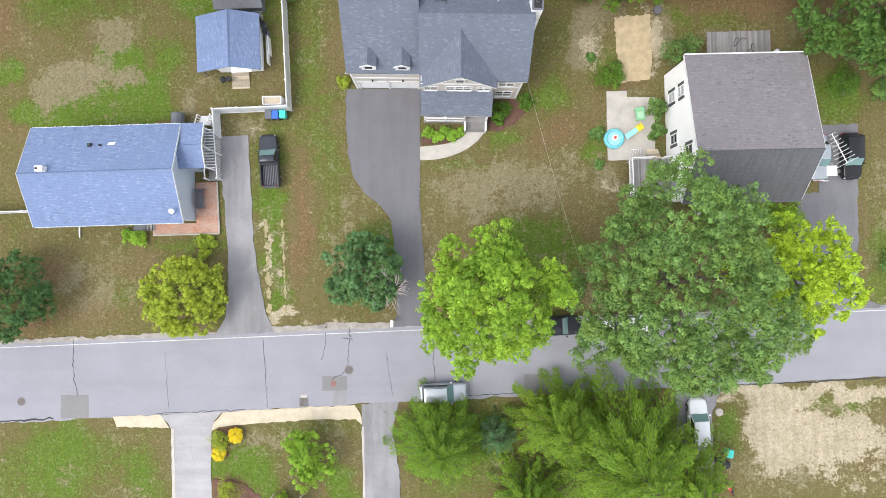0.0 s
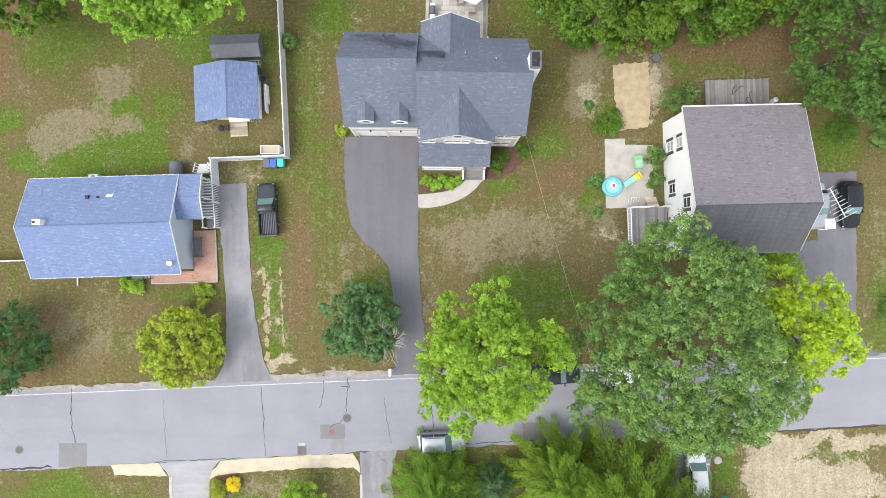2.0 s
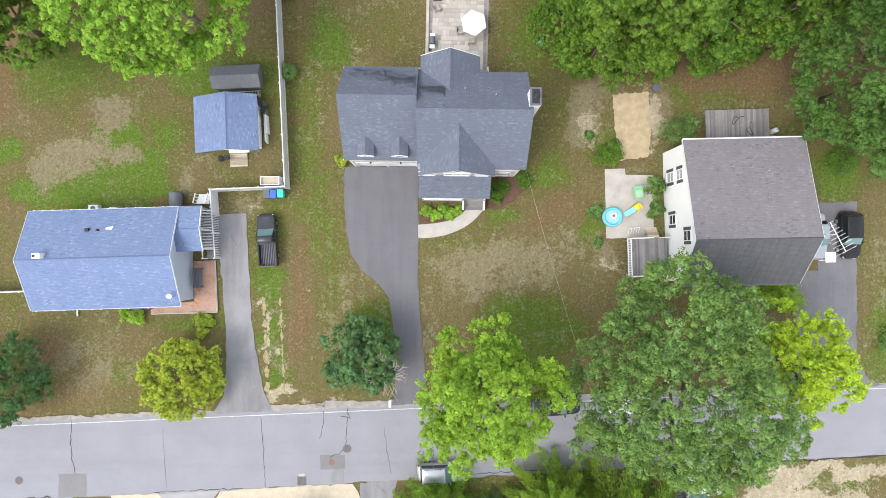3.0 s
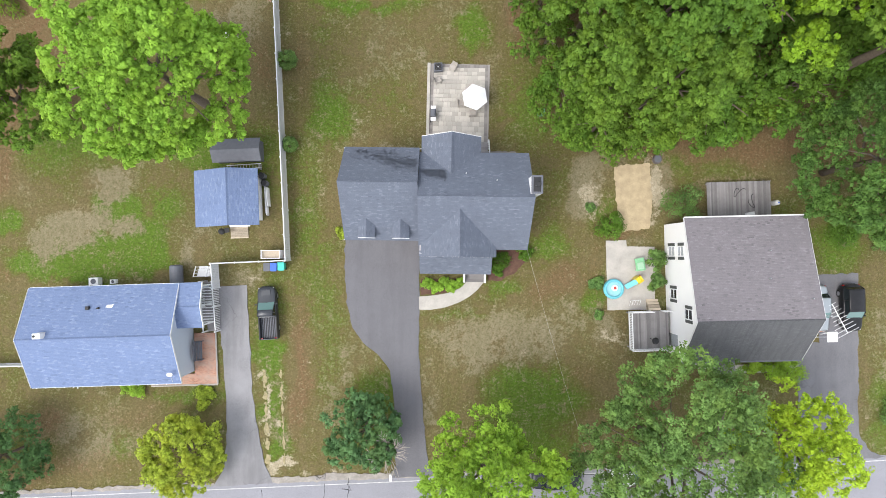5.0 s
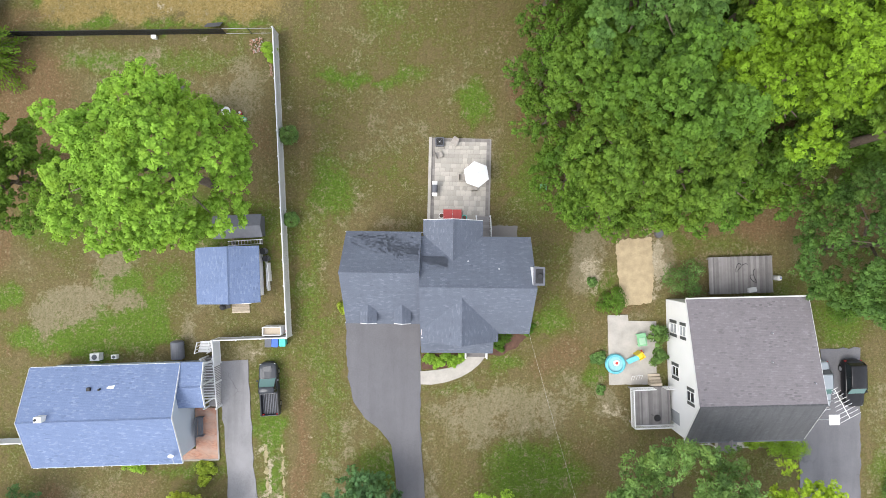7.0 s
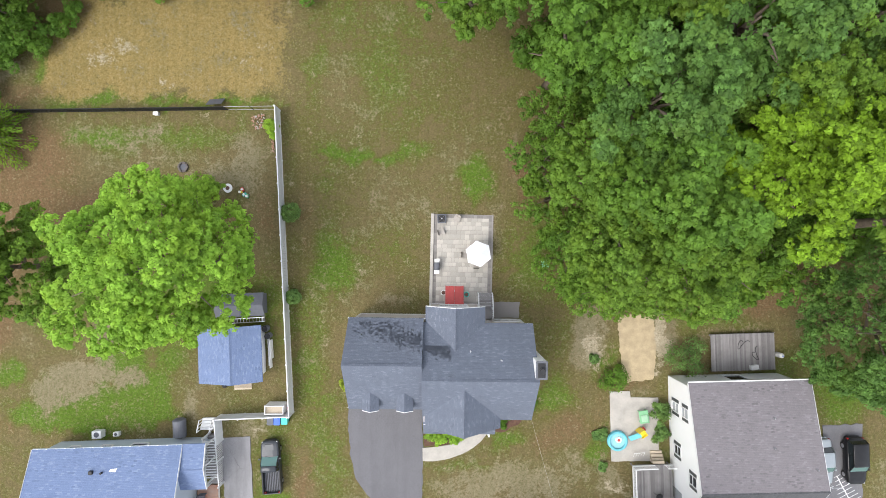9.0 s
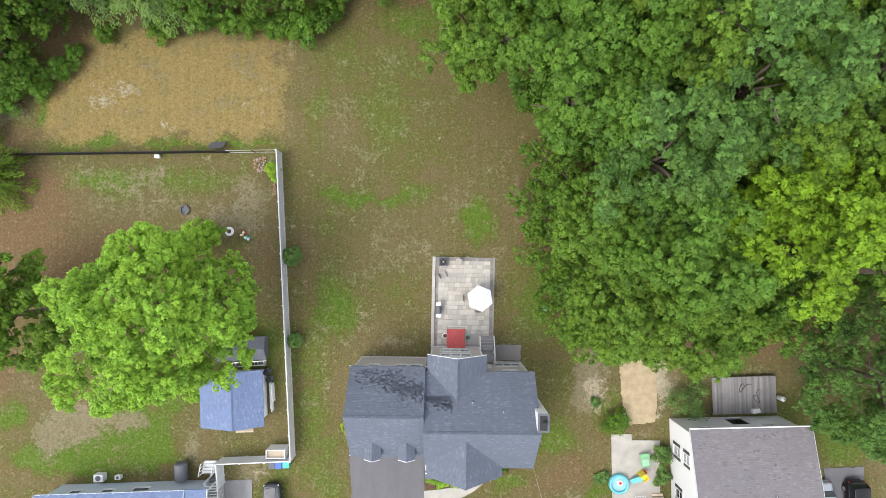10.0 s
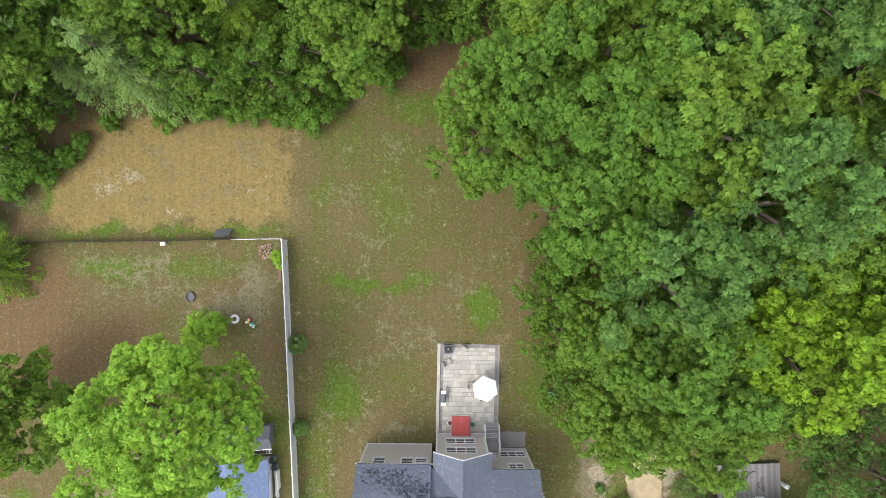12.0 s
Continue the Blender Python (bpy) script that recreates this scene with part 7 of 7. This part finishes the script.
        for yy in (h - length * .19, -h + length * .2):
            wheel = part("wheel", tube([(s * (w - .2), yy, .33), (s * (w - .0), yy, .33)], [.3, .3], 18), M_RUBBER, t)
            part("tyre", tube([(s * (w - .21), yy, .33), (s * (w - .17), yy, .33), (s * (w - .03), yy, .33), (s * (w + .005), yy, .33)], [.28, .34, .34, .3], 20), M_RUBBER, wheel)
            part("rim", tube([(s * (w + .006), yy, .33), (s * (w + .014), yy, .33)], [.21, .18], 14), M_STEEL, wheel)
    part("bumper", box(-w * .62, h - .1, .34, w * .62, h + .03, .52, .05), M_BLACK if kind == "pickup" else colour, t)
    part("bumper", box(-w * (.8 if bed else .62), -h - .05, .36, w * (.8 if bed else .62), -h + .06, .54, .04), M_GREY_RESIN if bed else colour, t)
    part("wiper", bar((-.5, f0 + .02, belt), (.1, f0 - .1, belt + .08), .012, 4), M_BLACK, t)
    if bed:
        b0, b1 = -h + .04, back - .05
        part("bed_floor", box(-w + .12, b0, .55, w - .12, b1, .62), M_BLACK, t)
        for k in range(9):
            xx = -w + .2 + k * (2 * w - .4) / 8.6
            part("bed_rib", box(xx, b0 + .06, .62, xx + .07, b1 - .04, .66), M_GREY_RESIN, t)
        for s in (-1, 1):
            part("bed_side", box(s * w - (.13 if s > 0 else 0), b0, .3, s * w + (.13 if s < 0 else 0), b1, belt, .03), colour, t)
            part("bed_rail", box(s * (w - .06) - .05, b0 + .03, belt, s * (w - .06) + .05, b1 - .03, belt + .03), M_BLACK, t)
        part("tailgate", box(-w + .13, b0 - .03, .45, w - .13, b0 + .05, belt - .02, .02), colour, t)
        part("bed_front", box(-w + .13, b1 - .06, .5, w - .13, b1, belt + .02), colour, t)
        part("hood_scoop", box(-.45, cowl + .2, hood - .02, .45, h - .3, hood + .05, .03), colour, t)
    return t


vehicle(-16.72, 11.15, 3.0, P_PICKUP, "charcoal grey pickup truck with open bed parked on the grass", 5.05, 1.78, 1.65, "pickup")
vehicle(39.2, 11.05, 181, P_BLACK, "black car parked on the driveway", 4.5, 1.85, 1.55, "suv")
vehicle(36.1, 11.0, 182, P_SILVER, "silver car parked close to the white house", 4.4, 1.75, 1.45, "sedan")
vehicle(-.25, -11.2, -88, P_SILVER, "silver car with roof rack parked at the kerb", 4.55, 1.8, 1.65, "suv", True)
vehicle(10.7, -4.95, -88, P_DARK, "dark grey car parked under the maple", 4.7, 1.85, 1.5, "sedan")
vehicle(17.6, -4.9, -88, P_WHITE, "white car parked under the oak", 4.6, 1.82, 1.5, "sedan")
vehicle(24.1, -14.4, 2, P_WHITE, "white car parked on the shaded driveway", 4.6, 1.8, 1.5, "suv")
vehicle(24.0, -20.6, 1, P_WHITE, "white car parked on the shaded driveway", 4.6, 1.8, 1.5, "sedan")

# ---------- loose things ----------
def wheeled_bin(x, y, turn, mat, lidmat, label):
    t = thing("wheeled_bin", x, y, 0, turn, label, "bin", "bins at the fence")
    part("body", loft([[(-.24, -.28, .06), (.24, -.28, .06), (.24, .24, .06), (-.24, .24, .06)], [(-.29, -.35, .95), (.29, -.35, .95), (.29, .33, .95), (-.29, .33, .95)]]), mat, t)
    part("lid", box(-.31, -.39, .95, .31, .38, 1.02, .03), lidmat, t)
    part("handle", bar((-.24, .4, .93), (.24, .4, .93), .02), mat, t)
    for s in (-.25, .25):
        part("wheel", tube([(s - .03, .26, .11), (s + .03, .26, .11)], [.11, .11], 12), M_RUBBER, t)


wheeled_bin(-16.75, 15.55, 180, M_GREY_RESIN, M_GREY_RESIN, "grey wheeled bin beside the white fence")
wheeled_bin(-16.1, 15.55, 178, M_BLUE_BIN, M_BLUE_BIN, "blue wheeled recycling bin beside the white fence")
wheeled_bin(-15.4, 15.6, 181, M_TEAL, M_TEAL, "teal wheeled bin beside the white fence")
wheeled_bin(27.0, -17.3, 170, M_TEAL, M_TEAL, "teal wheeled bin beside the shaded driveway")
cr = thing("storage_rack", -16.2, 16.75, 0, 0, "pale wooden storage bin behind the fence", "storage bin")
for a in ((-.9, -.4, .9, -.34), (-.9, .34, .9, .4), (-.9, -.34, -.84, .34), (.84, -.34, .9, .34)):
    part("side_board", box(a[0], a[1], 0, a[2], a[3], 1.6), M_WHITE, cr)
part("filling", box(-.84, -.34, 0, .84, .34, 1.35), M_DECK_WARM, cr)
bk2 = thing("bucket", -15.1, 16.6, 0, 0, "red bucket behind the fence", "bucket")
part("pail", tube([(0, 0, 0), (0, 0, .4)], [.15, .19], 14), M_RED, bk2)
# play pad
pl = thing("paddling_pool", 16.55, 13.05, .06, 0, "round aqua inflatable paddling pool", "paddling pool")
for z, r_ in ((.12, .86), (.32, .84)):
    bm = bmesh.new()
    ring = 28
    vs = [[bm.verts.new(((r_ + .13 * math.cos(j * math.tau / 8)) * math.cos(i * math.tau / ring), (r_ + .13 * math.cos(j * math.tau / 8)) * math.sin(i * math.tau / ring), z + .12 * math.sin(j * math.tau / 8))) for j in range(8)] for i in range(ring)]
    for i in range(ring):
        for j in range(8):
            bm.faces.new((vs[i][j], vs[(i + 1) % ring][j], vs[(i + 1) % ring][(j + 1) % 8], vs[i][(j + 1) % 8]))
    part("pool_ring", bm, M_AQUA, pl, smooth=True)
part("water", tube([(0, 0, .0), (0, 0, .2)], [.78, .78], 28), plain("pool_floor", (.30, .58, .62), .2), pl)
part("float", tube([(.1, .1, .2), (.1, .1, .34)], [.32, .28], 16), M_WHITE, pl, "white pool float")
part("float_centre", tube([(.1, .1, .34), (.1, .1, .37)], [.16, .14], 6), M_RED, pl)
sl = thing("toy_slide", 18.5, 13.75, .06, 35, "small yellow and aqua plastic toy slide", "toy slide")
part("chute", slab([(-.95, -.25, .2), (.1, -.25, .85), (.1, .25, .85), (-.95, .25, .2)], .06), M_AQUA, sl)
part("platform", box(.1, -.28, .0, .5, .28, .85, .03), M_YELLOW, sl)
part("ladder_side", box(.5, -.3, 0, .62, .3, 1.2, .03), M_YELLOW, sl)
for y in (-.3, .24):
    part("side_panel", box(.0, y, .0, .6, y + .06, 1.15, .03), M_YELLOW, sl)
part("step", box(.62, -.2, .25, .85, .2, .32), M_RED, sl)
ch2 = thing("play_table", 19.05, 15.4, .06, 8, "green plastic play table on the concrete", "play table")
part("tabletop", box(-.45, -.62, .45, .45, .62, .52, .03), M_GREEN_PL, ch2)
part("tray", box(-.3, -.45, .52, .3, .2, .58, .02), plain("pale_green_plastic", (.35, .55, .38), .5), ch2)
for x in (-.38, .3):
    for y in (-.55, .47):
        part("leg", box(x, y, 0, x + .08, y + .08, .45), M_GREEN_PL, ch2)
rk = thing("toy_rack", 18.6, 11.7, .06, 5, "small white wire toy rack", "rack")
for k in range(5):
    part("bar", bar((-.5 + k * .25, -.25, 0), (-.5 + k * .25, .25, .5), .02), M_WHITE, rk)
part("rail", bar((-.5, .25, .5), (.5, .25, .5), .025), M_WHITE, rk)
bb = thing("barbecue", 20.0, 8.2, 1.0, 30, "black barbecue on the side deck", "grill")
part("bowl", tube([(0, 0, .5), (0, 0, .65), (0, 0, .85)], [.2, .33, .22], 16), M_BLACK, bb)
for a in (0, 2.1, 4.2):
    part("leg", bar((.15 * math.cos(a), .15 * math.sin(a), .55), (.35 * math.cos(a), .35 * math.sin(a), 0), .025), M_BLACK, bb)
ub = thing("tire_ring", 21.0, 25.6, 0, 0, "black round fire ring on bare ground", "fire ring")
part("ring", tube([(0, 0, 0), (0, 0, .3)], [.45, .42], 20), M_IRON, ub)
part("ash", tube([(0, 0, .3), (0, 0, .31)], [.34, .34], 16), M_GREY_RESIN, ub)
for x, y, tn in ((28.2, 22.3, 20), (29.7, 21.0, 80)):
    t = thing("hose", x, y, .55, tn, "dark coiled hose lying on the deck", "hose")
    pts = [(.5 * math.cos(k * .55) + .06 * k, .3 * math.sin(k * .8) - .03 * k, .03 + .001 * k) for k in range(12)]
    part("coil", tube(pts, [.03] * 12, 6), M_BLACK, t)
for x, y, z, m_, lb in ((32.2, 21.2, 0, M_WHITE, "white gas bottle beside the deck"), (29.6, 20.1, .55, M_WHITE, "white cooler box on the deck")):
    t = thing("gas_bottle" if z == 0 else "cooler_box", x, y, z, 10, lb, "container")
    if z == 0:
        part("bottle", tube([(0, 0, 0), (0, 0, .1), (0, 0, .9), (0, 0, 1.05)], [.2, .24, .24, .1], 16), m_, t)
        part("valve", tube([(0, 0, 1.05), (0, 0, 1.15)], [.06, .05], 8), M_BLUE_BIN, t)
    else:
        part("tub", box(-.35, -.2, 0, .35, .2, .35, .03), m_, t)
        part("lid", box(-.37, -.22, .35, .37, .22, .41, .02), m_, t)
st2 = thing("entry_steps", 36.4, 9.2, 0, 2, "brick side steps with white rail", "steps")
for k in range(3):
    part("step", box(-.6, -.5, 0, .1 + .3 * (2 - k) * .8, .5, .17 * (3 - (2 - k))), M_BRICK, st2)
part("rail", bar((-.6, -.55, 1.3), (.5, -.55, .9), .03), M_WHITE, st2)
part("rail_post", bar((.5, -.55, 0), (.5, -.55, .9), .03), M_WHITE, st2)
# back garden bits
pot = thing("urn", -20.8, 37.85, 0, 0, "white round urn planter on the lawn", "planter")
part("bowl", tube([(0, 0, 0), (0, 0, .25), (0, 0, .5), (0, 0, .56)], [.25, .33, .45, .42], 18), M_WHITE, pot)
part("soil", tube([(0, 0, .5), (0, 0, .565)], [.25, .2], 12), M_MULCH, pot)
for k, (x, y, m_) in enumerate(((-19.7, 37.5, M_YELLOW), (-19.3, 37.25, M_TEAL), (-19.05, 37.1, M_GREEN_PL), (-19.5, 37.75, M_RED))):
    t = thing("toy", x, y, 0, k * 40, "colourful plastic garden toy on the grass", "toy", "garden toys")
    part("base", box(-.2, -.12, .06, .2, .12, .28, .04), m_, t)
    part("top", box(-.1, -.1, .28, .08, .1, .5, .04), M_WHITE, t)
    for s in (-.14, .14):
        part("wheel", tube([(s, -.15, .08), (s, .15, .08)], [.08, .08], 10), M_BLACK, t)
fr = thing("fire_ring", -25.3, 40.0, 0, 0, "dark stone fire ring on the lawn", "fire ring")
for k in range(12):
    a = k * math.tau / 12
    part("stone", box(.42 * math.cos(a) - .1, .42 * math.sin(a) - .1, 0, .42 * math.cos(a) + .1, .42 * math.sin(a) + .1, .16 + .03 * (k % 3), .03), M_IRON, fr)
part("ash", tube([(0, 0, -.02), (0, 0, .03)], [.36, .36], 14), M_GREY_RESIN, fr)
bw = thing("white_block", -27.8, 45.2, 0, 0, "white plastic box at the back fence", "box")
part("casing", box(-.22, -.15, 0, .22, .15, .35, .02), M_WHITE, bw)
part("lid", box(-.24, -.17, .35, .24, .17, .39, .01), M_WHITE, bw)
bp = thing("brick_pile", -17.9, 44.3, 0, 8, "loose pile of red bricks in the fence corner", "brick pile")
rb2 = np.random.default_rng(6)
for k in range(46):
    o = part("brick", box(-.1, -.05, 0, .1, .05, .06, .006), M_BRICK if k % 4 else M_CONCRETE, bp)
    o.matrix_basis = pose(rb2.uniform(-.6, .6), rb2.uniform(-.7, .7), .01 + .06 * (k % 3), rb2.uniform(-6, 6), rb2.uniform(-6, 6), rb2.uniform(0, 180))
for k in range(18):
    o = part("brick", box(-.1, -.05, 0, .1, .05, .06, .006), M_BRICK, bp)
    o.matrix_basis = pose(1.0 + rb2.uniform(-.1, .12), -1.0 - k * .12, .01, 0, 0, rb2.uniform(60, 120))
ml = thing("mailbox", -5.1, -4.4, 0, 0, "white mailbox on a post at the road", "mailbox")
part("post", box(-.06, -.06, 0, .06, .06, 1.05), M_WHITE, ml)
part("box", box(-.12, -.45, 1.05, .12, .25, 1.3, .05), M_WHITE, ml)
rs2 = thing("storm_drain", -12.0, -4.75, 0, 1, "dark debris and stones at the road edge", "debris")
for k in range(9):
    o = part("stone", box(-.12, -.09, 0, .12, .09, .12, .03), M_EDGE_STONE, rs2)
    o.matrix_basis = pose(rb2.uniform(-.5, .5), rb2.uniform(-.25, .25), 0, 0, 0, rb2.uniform(0, 180))
# garden bits south-east
bt = thing("bicycle", 27.2, -20.9, 0, 30, "red childs ride-on bike lying by the driveway", "bicycle")
for y in (-.5, .5):
    part("wheel", tube([(-.03, y, .3), (.03, y, .3)], [.3, .3], 16), M_RUBBER, bt)
part("frame", box(-.12, -.45, .35, .12, .45, .6, .05), M_RED, bt)
part("handlebar", bar((-.35, .45, .85), (.35, .45, .85), .025), M_STEEL, bt)
part("seat", box(-.12, -.35, .6, .12, -.05, .7, .03), M_BLACK, bt)
for k, (x, y, s) in enumerate(((26.4, -18.2, .5), (26.9, -18.6, .45), (26.3, -18.9, .4))):
    t = thing("rubbish_bag", x, y, 0, k * 50, "dark full bag beside the bin", "bag", "bags by the bin")
    bm = bmesh.new()
    bmesh.ops.create_icosphere(bm, subdivisions=2, radius=s)
    for v in bm.verts:
        v.co *= 1 + .2 * noise.noise(v.co * 4 + Vector((k, 0, 0)))
        v.co.z = max(0, v.co.z * .8 + s * .6)
    part("bag", bm, M_BLACK, t, smooth=True)
bd = thing("garden_board", 26.5, -13.6, 0, 5, "pale oval sign stone on the grass", "stone")
part("stone", tube([(0, 0, 0), (0, 0, .12)], [.4, .34], 16), M_CONCRETE, bd)
cn = thing("white_canopy", -15.4, -21.9, 0, -2, "white flat porch canopy on slim posts", "canopy")
part("roof", box(-1.5, -1.2, 2.2, 1.5, 1.0, 2.32, .02), M_WHITE, cn)
for x in (-1.4, 1.32):
    for y in (-1.1, .85):
        part("post", box(x, y, 0, x + .08, y + .08, 2.2), M_WHITE, cn)
# overhead service wire across the front lawn
wr = thing("service_wire", 0, 0, 0, 0, "thin overhead service wire", "wire")
wp_ = [(7.3 + 6.4 * k / 12, 17.2 - 24 * k / 12, 5.6 + 2.4 * k / 12 - 1.1 * math.sin(k / 12 * math.pi)) for k in range(13)]
part("cable", tube(wp_, [.009] * 13, 5), M_CONCRETE, wr)
